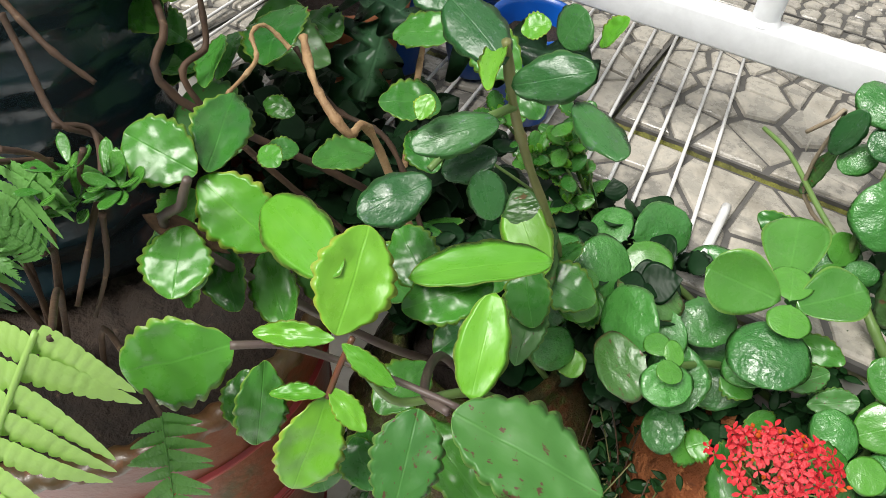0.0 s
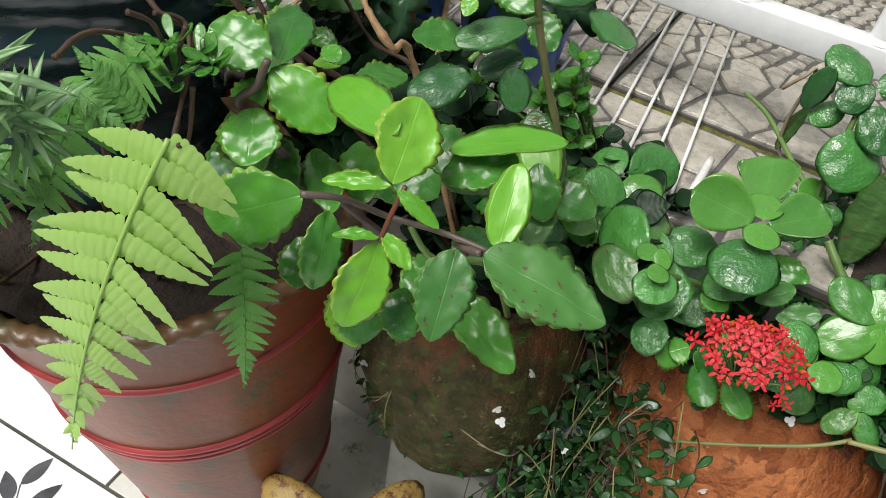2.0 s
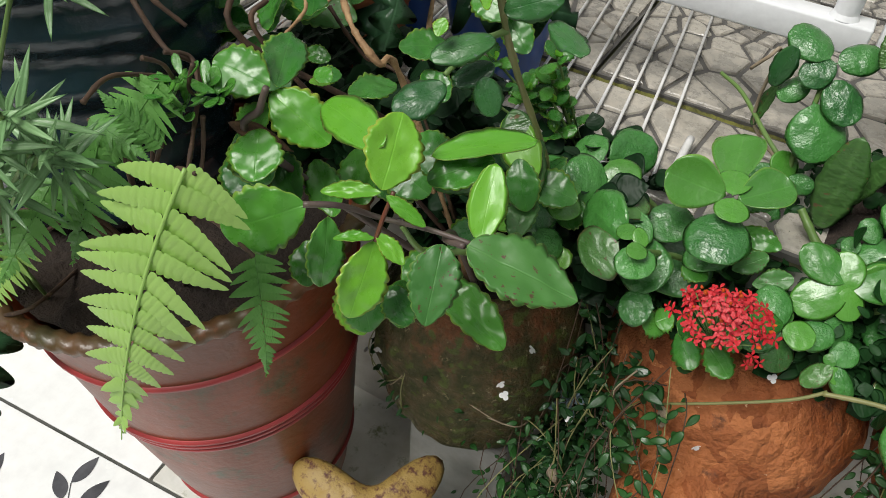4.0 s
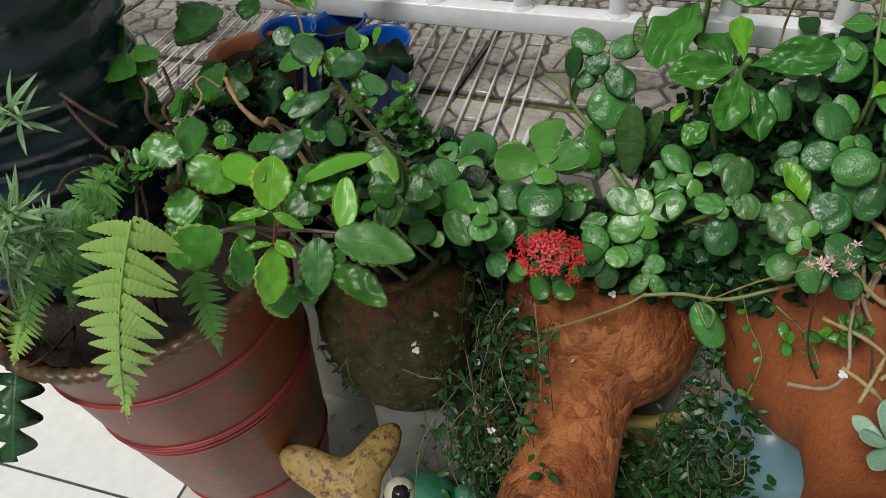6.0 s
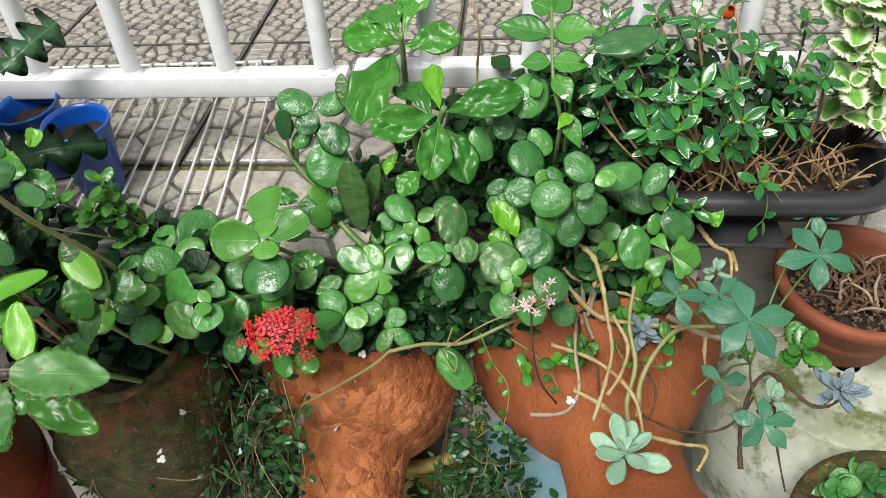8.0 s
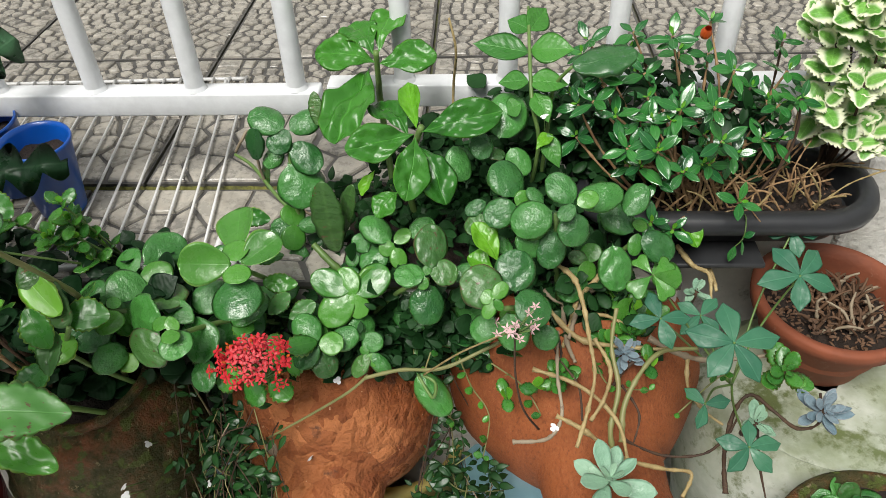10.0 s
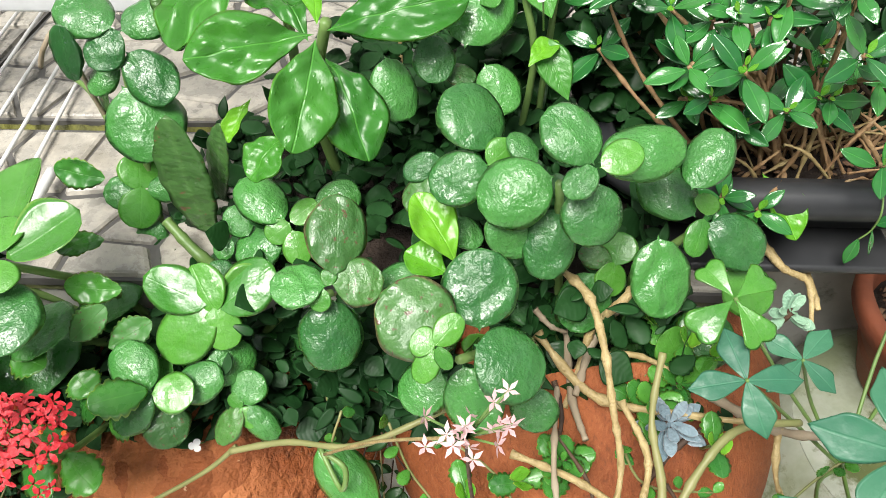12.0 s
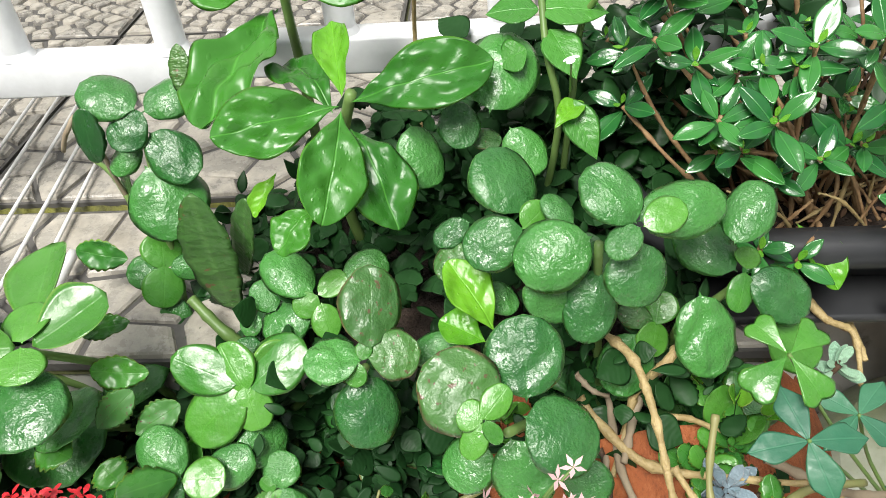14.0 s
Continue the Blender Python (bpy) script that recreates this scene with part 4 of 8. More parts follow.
prof = [(0.02, 0.0), (0.088, 0.0), (0.097, 0.006), (0.116, 0.07), (0.141, 0.19), (0.160, 0.31), (0.174, 0.42), (0.183, 0.50), (0.192, 0.565), (0.203, 0.582), (0.200, 0.588), (0.188, 0.584), (0.168, 0.50)]
part("body", lathe(prof, (-0.335, 0.31, 0.13), lean, 96), M["brown_plastic"], pot)

bm = bmesh.new()
rope = []
for k in range(480):
    a = 2 * math.pi * k / 480
    ring = []
    for q_ in range(10):
        w = 2 * math.pi * q_ / 10
        rad = 0.0105 + 0.0014 * math.sin(70 * a + 2 * w) + 0.0010 * noise.noise(Vector((math.cos(a) * 9, math.sin(a) * 9, w)))
        ring.append((0.203 + rad * math.cos(w), 0.594 + 0.85 * rad * math.sin(w)))
    rope.append([bm.verts.new(Vector((-0.335, 0.31, 0.13)) + Vector((0, 0, 1)).rotation_difference(lean) @ Vector((r_ * math.cos(a), r_ * math.sin(a), h_))) for r_, h_ in ring])
for a, b in zip(rope, rope[1:] + rope[:1]):
    for k in range(10):
        bm.faces.new((a[k], b[k], b[(k + 1) % 10], a[(k + 1) % 10]))
part("rim", bm, M["rim_brown"], pot, "rope-patterned dark brown rim, green with algae")


def band(h, count):
    r = next(a[0] + (b[0] - a[0]) * (h - a[1]) / (b[1] - a[1]) for a, b in zip(prof[2:], prof[3:]) if a[1] <= h <= b[1])
    bm = bmesh.new()
    for k in range(count):
        hh = h - 0.010 * k
        lathe([(r - 0.004 - 0.002 * k, hh - 0.0045), (r + 0.0042 - 0.002 * k, hh - 0.002), (r + 0.0042 - 0.002 * k, hh + 0.002), (r - 0.003 - 0.002 * k, hh + 0.0045)], (-0.335, 0.31, 0.13), lean, 96, bm)
    part("band", bm, M["ring_red"], pot, "dull red raised band")


band(0.50, 1)
band(0.375, 3)
band(0.15, 1)
q = pot_ring(0.575)
part("soil", disc(bmesh.new(), q, 0.184, 48, 0.014, 12), M["soil"], pot, "dark wet potting soil")
for a in (20, 140, 235):
    c, s = math.cos(radians(a)), math.sin(radians(a))
    f = thing("pot_foot", (-0.335 + 0.085 * c, 0.31 + 0.085 * s, FLOOR), "small pale red clay pot foot", "pot foot", "clay feet under the planter")
    bm = bmesh.new()
    r = bmesh.ops.create_cube(bm, size=1)
    for v in r["verts"]:
        t = 0.7 if v.co.z > 0 else 1.0
        v.co = Vector((-0.335 + (0.085 + v.co.x * 0.06 * t) * c - v.co.y * 0.036 * t * s, 0.31 + (0.085 + v.co.x * 0.06 * t) * s + v.co.y * 0.036 * t * c, FLOOR + 0.035 + v.co.z * 0.07))
    bmesh.ops.bevel(bm, geom=list(bm.edges), offset=0.005, segments=2, affect="EDGES")
    part("body", bm, M["red_pot"], f)

drum = thing("ribbed_jar", (-0.505, 0.30, 0.70), "dark blue-green ribbed jar with a wet sheen, standing in the planter", "jar")
prof2 = [(0.02, 0.0), (0.125, 0.0)]
for k in range(60):
    h = 0.02 + 0.010 * k
    prof2.append((0.140 + 0.016 * math.sin(min(1, k / 45) * math.pi / 2) + 0.0045 * math.sin(k * 2 * math.pi / 5.0), h))
prof2 += [(0.15, 0.63), (0.135, 0.632), (0.135, 0.60)]
part("body", lathe(prof2, (-0.505, 0.30, 0.70), (0.02, 0.03, 1), 96, wobble=0.05, seed=4), M["drum"], drum)
part("soil", disc(bmesh.new(), (-0.492, 0.318, 1.30), 0.135, 32, 0.01), M["soil"], drum)

# mossy round pot on a block
block = thing("grey_block", (-0.06, 0.45, FLOOR), "rough grey concrete block under a round pot", "block")
part("body", box(bmesh.new(), (-0.15, 0.40, FLOOR), (0.005, 0.53, 0.352), 0.008), M["block"], block, smooth=False)
moss = thing("round_pot", (-0.078, 0.455, 0.350), "round clay pot dark with moss and algae", "plant pot")
C = (-0.078, 0.455, 0.350)
prof3 = [(r_ * 0.87, h_ * 1.05) for r_, h_ in ((0.02, 0.0), (0.045, 0.0), (0.08, 0.018), (0.115, 0.052), (0.138, 0.095), (0.146, 0.14), (0.148, 0.185), (0.145, 0.220), (0.134, 0.252), (0.114, 0.278), (0.092, 0.292), (0.084, 0.297), (0.090, 0.303), (0.093, 0.309), (0.088, 0.314), (0.080, 0.312), (0.076, 0.300), (0.076, 0.27))]
part("body", lathe(prof3, C, (0, -0.05, 1), 128, wobble=0.09, seed=2), M["moss_clay"], moss)
part("soil", disc(bmesh.new(), (C[0], C[1] - 0.013, C[2] + 0.306), 0.066, 32, 0.012), M["soil"], moss)


def jar(name, centre, r, axis, mat, label, neck, lip, neck_at, lip_at, wob, seed, cone=0.0):
    """A round clay jar lying on its side: belly, neck and flared mouth along its axis."""
    j = thing(name, centre, label, "clay jar", "clay jars lying on their sides")
    pr = []
    for k in range(22):
        a = -math.pi / 2 + 0.02 + k / 21 * (math.pi - 0.02 - math.asin(neck / r))
        pr.append((r * math.cos(a), r * math.sin(a) * 1.03))
    if cone:
        pr = [(a, b) if b < 0.25 * r else (a + (cone * 0.5) * (neck + (r - neck) * (1 - (b - 0.25 * r) / (0.75 * r)) - a), b) for a, b in pr]
        pr[-1] = (neck, pr[-1][1])
    h0 = pr[-1][1]
    for k in range(1, 9):
        f = k / 8
        rr = neck + (lip - neck) * max(0, (f - 0.35) / 0.65) ** 2.2 - 0.006 * math.sin(f * math.pi)
        pr.append((rr, h0 + (lip_at - h0) * f))
    pr += [(lip + 0.010, lip_at + 0.004), (lip + 0.012, lip_at + 0.014), (lip + 0.002, lip_at + 0.020), (lip - 0.014, lip_at + 0.012), (neck - 0.014, h0 + 0.06), (neck - 0.016, h0)]
    bm = lathe(pr, centre, axis, 96, wobble=wob, seed=seed)
    # the opening cut into the upper side for planting
    top = Vector(centre) + Vector((0.0, 0.03, r))
    gone = [f for f in bm.faces if (f.calc_center_median() - top).length < r * 0.62]
    bmesh.ops.delete(bm, geom=gone, context="FACES")
    part("body", bm, mat, j)
    bm = bmesh.new()
    disc(bm, Vector(centre) + Vector((0, 0.02, r * 0.66)), r * 0.66, 32, 0.014)
    part("soil", bm, M["soil"], j)
    return j


def round_pot(name, base, h, r0, r1, mat, label, cat="plant pot"):
    t = thing(name, base, label, cat)
    pr = [(0.01, 0), (r0, 0), (r0 + 0.004, 0.004), (r1 - 0.006, h - 0.03), (r1, h - 0.028), (r1 + 0.004, h - 0.004), (r1, h), (r1 - 0.012, h), (r1 - 0.016, h - 0.03), (r0, 0.02)]
    part("body", lathe(pr, base, sides=64), mat, t)
    return t


yp = round_pot("yellow_pot", (0.275, 0.575, FLOOR), 0.325, 0.085, 0.115, M["yellow"], "old yellow painted pot under a clay jar")
bp = thing("pale_blue_pot", (0.50, 0.575, FLOOR), "pale blue glazed vase with small painted red flowers", "vase")
part("body", lathe([(0.02, 0), (0.085, 0), (0.112, 0.06), (0.134, 0.15), (0.138, 0.21), (0.126, 0.275), (0.096, 0.322), (0.062, 0.340)], (0.50, 0.575, FLOOR), sides=64), M["pale_blue"], bp)
part("neck", lathe([(0.062, 0.340), (0.050, 0.352), (0.052, 0.362), (0.046, 0.362), (0.042, 0.30)], (0.50, 0.575, FLOOR), sides=48), M["pale_blue"], bp)
for k in range(9):
    a = radians(205 + k * 21)
    z = FLOOR + 0.08 + 0.2 * ((k * 0.37) % 1)
    rr = 0.140 - 0.5 * abs(z - FLOOR - 0.20) ** 1.35 + 0.0015
    bm = bmesh.new()
    c = Vector((0.50 + rr * math.cos(a), 0.575 + rr * math.sin(a), z))
    out = Vector((math.cos(a), math.sin(a), 0.0))
    sd = Vector((-math.sin(a), math.cos(a), 0))
    for p_ in range(5):
        w = p_ * 2 * math.pi / 5
        d = sd * math.cos(w) + Vector((0, 0, 1)) * math.sin(w)
        d2 = sd * math.cos(w + 0.5) + Vector((0, 0, 1)) * math.sin(w + 0.5)
        bm.faces.new([bm.verts.new(v) for v in (c, c + d * 0.012, c + (d + d2) * 0.008, c + d2 * 0.011)])
    part("painted_flower", bm, M["petal_red"] if k % 2 else M["print"], bp, smooth=False)

jar("clay_jar", (0.212, 0.535, 0.535), 0.150, (0.03, -1.0, -0.30), M["rough_terracotta"], "weathered orange clay jar with flaking surface and a chipped neck", 0.074, 0.080, 0.12, 0.315, 0.065, 3)
jar("clay_jar", (0.541, 0.548, 0.584), 0.171, (0.135, -1.0, -0.075), M["streaked_clay"], "smooth terracotta jar with a wide flared mouth", 0.079, 0.121, 0.11, 0.302, 0.012, 9, 1.2)

# white pot, the bowl on it, and a low pot in front
wj = thing("white_pot", (0.905, 0.562, FLOOR), "big rounded white pot streaked green with algae, the dark green also standing for shade", "plant pot")
part("body", lathe([(0.02, 0), (0.12, 0), (0.150, 0.10), (0.172, 0.24), (0.180, 0.33), (0.178, 0.39), (0.166, 0.435), (0.142, 0.462)], (0.905, 0.562, FLOOR), sides=96, wobble=0.012, seed=5), M["white_glaze"], wj)
part("shoulder", lathe([(0.142, 0.4625), (0.128, 0.470), (0.110, 0.472), (0.02, 0.474)], (0.905, 0.562, FLOOR), sides=96, wobble=0.012, seed=5), M["white_glaze"], wj)
bowl = thing("bowl_pot", (0.905, 0.612, 0.534), "wide red terracotta bowl pot with dry soil and dead stems", "plant pot")
part("body", lathe([(r_ * 0.88, h_ * 0.92) for r_, h_ in ((0.02, 0.0), (0.072, 0.0), (0.080, 0.006), (0.108, 0.10), (0.112, 0.102))], (0.905, 0.620, 0.534), (0, -0.05, 1), 80), M["red_pot"], bowl)
part("rim", lathe([(r_ * 0.88, h_ * 0.92) for r_, h_ in ((0.112, 0.102), (0.122, 0.106), (0.125, 0.126), (0.121, 0.130), (0.110, 0.129), (0.105, 0.11), (0.095, 0.05))], (0.905, 0.620, 0.534), (0, -0.05, 1), 80, wobble=0.01, seed=6), M["red_pot"], bowl, "thick worn clay rim")
part("soil", disc(bmesh.new(), (0.905, 0.616, 0.612), 0.090, 40, 0.014, 9), M["soil"], bowl, "dry crumbly soil with grit")
lp = round_pot("clay_pot", (0.885, 0.268, FLOOR), 0.492, 0.09, 0.135, M["moss_clay"], "brown clay pot holding small round-leaved succulents")
part("soil", disc(bmesh.new(), (0.885, 0.268, FLOOR + 0.480), 0.122, 32, 0.014), M["soil"], lp)

pillar = thing("stucco_pillar", (1.06, 0.74, FLOOR), "rough white stucco pillar end", "pillar")
part("body", box(bmesh.new(), (0.952, 0.735, FLOOR), (1.25, 0.765, 0.800), 0.008), M["stucco"], pillar, smooth=False)


# black planter tray
tray = thing("planter_tray", (0.74, 0.72, TERRACE), "long black plastic planter tray with rounded corners", "planter")


def slab_ring(x0, y0, x1, y1, r, z):
    pts = []
    for cx, cy, a0 in ((x1 - r, y1 - r, 0), (x0 + r, y1 - r, 90), (x0 + r, y0 + r, 180), (x1 - r, y0 + r, 270)):
        for k in range(9):
            a = radians(a0 + 90 * k / 8)
            pts.append(Vector((cx + r * math.cos(a), cy + r * math.sin(a), z)))
    return pts


bm = bmesh.new()
rings = []
for ins, z in ((0.030, 0.749), (0.022, 0.753), (0.012, 0.784), (-0.006, 0.785), (-0.012, 0.790), (-0.014, 0.799), (-0.010, 0.809), (-0.002, 0.813), (0.010, 0.812), (0.014, 0.806), (0.016, 0.77)):
    rings.append([bm.verts.new(v) for v in slab_ring(0.545 + ins, 0.588 + ins, 0.915 - ins, 0.752 - ins, 0.081 - ins, z)])
for a, b in zip(rings, rings[1:]):
    n_ = len(a)
    for i in range(n_):
        bm.faces.new((a[i], a[(i + 1) % n_], b[(i + 1) % n_], b[i]))
bm.faces.new(list(reversed(rings[0])))
part("body", bm, M["black"], tray)
# Made-up plate filling in the black area below the tray's lip.
bm = bmesh.new()
box(bm, (0.590, 0.570, TERRACE + 0.001), (0.775, 0.742, TERRACE + 0.009), 0.003)
part("added_black_plate", bm, M["black"], tray, "flat black plate added for the black area under the tray")
bm = bmesh.new()
vs = [[bm.verts.new((0.57 + 0.315 * i / 30, 0.602 + 0.136 * j / 12, 0.787 + 0.012 * noise.noise(Vector((i * 1.1, j * 1.1, 3)))))for j in range(13)] for i in range(31)]
for i in range(30):
    for j in range(12):
        bm.faces.new((vs[i][j], vs[i + 1][j], vs[i + 1][j + 1], vs[i][j + 1]))
part("soil", bm, M["soil"], tray)

# small clay pot behind the scalloped succulent
cp = round_pot("small_clay_pot", (-0.375, 0.622, TERRACE + 0.003), 0.115, 0.048, 0.068, M["terracotta"], "small plain terracotta pot on the terrace tiles")
part("soil", disc(bmesh.new(), (-0.375, 0.622, TERRACE + 0.098), 0.056, 24, 0.008), M["soil"], cp)

# red pot at the side of the planter
rp = round_pot("shallow_pot", (-1.43, 0.44, FLOOR), 0.065, 0.065, 0.085, M["ring_red"], "shallow dull pink plastic plant pot on the floor")
part("soil", disc(bmesh.new(), (-1.43, 0.44, FLOOR + 0.04), 0.066, 24, 0.01), M["soil"], rp)


# garden statue, one plain mesh
def statue():
    bm = bmesh.new()
    c = Vector((0.005, 0.262, 0.272))

    def ball(at, rx, ry, rz, mi):
        r = bmesh.ops.create_uvsphere(bm, u_segments=32, v_segments=20, radius=1)
        for v in r["verts"]:
            k = 1 + 0.05 * noise.noise(v.co * 3)
            v.co = at + Vector((v.co.x * rx, v.co.y * ry, v.co.z * rz)) * k
        for f in {f for v in r["verts"] for f in v.link_faces}:
            f.material_index = mi

    ball(c, 0.074, 0.068, 0.070, 0)
    ball(c + Vector((0.065, 0.03, 0.028)), 0.03, 0.025, 0.03, 0)
    lathe([(0.02, 0.0), (0.075, 0.0), (0.085, 0.05), (0.065, 0.13), (0.05, 0.18)], (-0.01, 0.265, FLOOR), sides=32, bm=bm)
    e = Vector((-0.026, 0.254, 0.332))
    out = Vector((0.334, -0.417, 0.845))
    ball(e, 0.026, 0.026, 0.026, 2)
    ball(e + out * 0.0135, 0.0165, 0.0165, 0.0165, 3)
    # folded hat: two blunt horns above, drawn in to a point below
    u, w = Vector((0.865, 0.494, -0.088)), Vector((-0.38, 0.743, 0.553))
    o = Vector((-0.098, 0.226, 0.352))

    def lobe(a, at, wide):
        d = (a - at + 180) % 360 - 180
        return math.exp(-(d / wide) ** 2)

    edge = []
    for k in range(72):
        a = k * 5
        rad = 0.047 + 0.074 * lobe(a, 146, 24) + 0.074 * lobe(a, 46, 22) + 0.055 * lobe(a, 267, 34)
        edge.append((rad * math.cos(radians(a)), rad * math.sin(radians(a))))
    layers = []
    for s_, h in ((0.90, -0.030), (1.0, -0.006), (1.02, 0.002), (0.97, 0.009), (0.80, 0.016), (0.55, 0.020), (0.30, 0.022), (0.10, 0.022)):
        layers.append([bm.verts.new(o + u * x * s_ + w * y * s_ + out * (h - 0.16 * abs(x * s_ - 0.015) + 0.004 * noise.noise(Vector((x * s_ * 60, y * s_ * 60, 0))))) for x, y in edge])
    for a, b in zip(layers, layers[1:]):
        for i in range(72):
            bm.faces.new((a[i], a[(i + 1) % 72], b[(i + 1) % 72], b[i])).material_index = 1
    bm.faces.new(layers[-1]).material_index = 1
    bm.faces.new(list(reversed(layers[0]))).material_index = 1
    bmesh.ops.recalc_face_normals(bm, faces=list(bm.faces))
    return finish(bm, "garden_statue", [M["frog"], M["hat"], M["eye_white"], M["eye_dark"]])


tagged(new("garden_statue", statue()), "painted green garden statue with a yellow-brown folded hat", "statue")


# ---- plants: scalloped succulent over the mossy pot ----
kal = thing("leafy_succulent", (-0.055, 0.41, 0.66), "leafy succulent with scalloped bright green leaves on purple stems", "succulent")
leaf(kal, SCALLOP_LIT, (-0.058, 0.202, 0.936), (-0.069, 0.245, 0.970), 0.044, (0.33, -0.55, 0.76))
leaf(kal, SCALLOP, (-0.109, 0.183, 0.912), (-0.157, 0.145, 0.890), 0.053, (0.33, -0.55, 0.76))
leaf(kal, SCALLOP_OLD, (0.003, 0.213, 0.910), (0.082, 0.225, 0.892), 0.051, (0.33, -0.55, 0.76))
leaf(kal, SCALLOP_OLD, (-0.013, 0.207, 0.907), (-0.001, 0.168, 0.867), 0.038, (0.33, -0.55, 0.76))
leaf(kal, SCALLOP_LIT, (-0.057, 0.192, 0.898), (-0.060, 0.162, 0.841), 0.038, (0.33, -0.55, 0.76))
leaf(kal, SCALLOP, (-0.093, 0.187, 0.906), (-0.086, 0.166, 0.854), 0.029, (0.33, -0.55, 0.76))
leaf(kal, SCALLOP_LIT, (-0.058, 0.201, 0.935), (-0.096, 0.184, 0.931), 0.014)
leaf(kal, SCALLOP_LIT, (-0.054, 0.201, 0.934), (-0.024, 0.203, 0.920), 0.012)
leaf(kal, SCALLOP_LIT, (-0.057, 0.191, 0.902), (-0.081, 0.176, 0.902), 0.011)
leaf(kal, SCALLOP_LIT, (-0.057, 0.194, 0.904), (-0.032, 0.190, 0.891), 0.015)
leaf(kal, SCALLOP_LIT, (-0.189, 0.246, 0.940), (-0.136, 0.246, 0.915), 0.044, (0.33, -0.55, 0.76))
leaf(kal, SCALLOP, (-0.185, 0.242, 0.948), (-0.233, 0.234, 0.960), 0.042, (0.33, -0.55, 0.76))
leaf(kal, SCALLOP, (-0.183, 0.247, 0.947), (-0.214, 0.305, 0.958), 0.038, (0.33, -0.55, 0.76))
leaf(kal, SCALLOP, (-0.051, 0.248, 0.916), (-0.015, 0.281, 0.932), 0.035, (0.33, -0.55, 0.76))
leaf(kal, SCALLOP, (-0.077, 0.197, 0.840), (-0.058, 0.186, 0.803), 0.038)
leaf(kal, SCALLOP, (-0.048, 0.215, 0.844), (-0.040, 0.196, 0.811), 0.035)
leaf(kal, SCALLOP, (-0.186, 0.226, 0.920), (-0.166, 0.193, 0.900), 0.045)
leaf(kal, SCALLOP, (-0.352, 0.397, 0.880), (-0.420, 0.387, 0.870), 0.056)
leaf(kal, SCALLOP, (-0.241, 0.361, 0.940), (-0.265, 0.413, 0.960), 0.057)
leaf(kal, SCALLOP, (-0.296, 0.322, 0.990), (-0.353, 0.333, 0.990), 0.043)
leaf(kal, SCALLOP, (-0.308, 0.334, 1.000), (-0.291, 0.363, 1.000), 0.036)
leaf(kal, SCALLOP, (-0.241, 0.304, 0.950), (-0.268, 0.349, 0.960), 0.025)
leaf(kal, SCALLOP, (-0.171, 0.279, 0.950), (-0.152, 0.272, 0.950), 0.016)
leaf(kal, SCALLOP_LIT, (-0.093, 0.197, 0.828), (-0.065, 0.185, 0.796), 0.028)
leaf(kal, SCALLOP, (-0.054, 0.209, 0.840), (-0.032, 0.195, 0.820), 0.030)
leaf(kal, SCALLOP, (-0.130, 0.205, 0.850), (-0.114, 0.179, 0.830), 0.031)
leaf(kal, SCALLOP_OLD, (-0.012, 0.356, 0.850), (-0.004, 0.314, 0.830), 0.029)
leaf(kal, PAD, (-0.135, 0.242, 0.954), (-0.069, 0.217, 0.961), 0.034, (0.33, -0.55, 0.76))
leaf(kal, PAD, (-0.053, 0.256, 0.933), (0.007, 0.303, 0.947), 0.030, (0.33, -0.55, 0.76))
leaf(kal, PAD, (-0.009, 0.271, 0.936), (0.004, 0.230, 0.900), 0.029, (0.33, -0.55, 0.76))
leaf(kal, SCALLOP, (-0.215, 0.234, 0.902), (-0.186, 0.223, 0.865), 0.044, (0.33, -0.55, 0.76))
leaf(kal, SCALLOP, (-0.191, 0.245, 0.929), (-0.209, 0.223, 0.901), 0.031, (0.33, -0.55, 0.76))
leaf(kal, SCALLOP_LIT, (-0.211, 0.316, 0.906), (-0.194, 0.330, 0.907), 0.015)
leaf(kal, SCALLOP, (-0.098, 0.315, 0.900), (-0.060, 0.291, 0.890), 0.037)
leaf(kal, SCALLOP, (-0.207, 0.259, 0.870), (-0.160, 0.230, 0.860), 0.033)
leaf(kal, SCALLOP, (-0.181, 0.278, 0.860), (-0.130, 0.241, 0.850), 0.033)
leaf(kal, SCALLOP, (-0.026, 0.355, 0.880), (-0.003, 0.331, 0.850), 0.033)
leaf(kal, SCALLOP, (-0.178, 0.331, 0.840), (-0.134, 0.285, 0.830), 0.041)
leaf(kal, SCALLOP, (-0.453, 0.417, 1.000), (-0.375, 0.380, 0.980), 0.057)
leaf(kal, SCALLOP, (-0.317, 0.338, 1.000), (-0.293, 0.354, 0.980), 0.044)
leaf(kal, SCALLOP, (-0.386, 0.371, 0.960), (-0.321, 0.341, 0.950), 0.051)
leaf(kal, SCALLOP, (-0.320, 0.421, 0.980), (-0.286, 0.481, 1.000), 0.059)
leaf(kal, SCALLOP, (-0.352, 0.365, 0.990), (-0.392, 0.396, 1.000), 0.039)
leaf(kal, SCALLOP, (-0.532, 0.339, 0.980), (-0.460, 0.312, 0.960), 0.058)
leaf(kal, SCALLOP, (-0.317, 0.570, 1.000), (-0.420, 0.627, 1.000), 0.051)
leaf(kal, SCALLOP_LIT, (-0.313, 0.574, 1.000), (-0.332, 0.596, 1.020), 0.044)
leaf(kal, SCALLOP, (-0.327, 0.578, 0.990), (-0.369, 0.567, 0.970), 0.045)
leaf(kal, SCALLOP, (-0.312, 0.656, 0.980), (-0.254, 0.605, 0.970), 0.048)
leaf(kal, SCALLOP, (-0.288, 0.638, 0.960), (-0.231, 0.604, 0.950), 0.036)
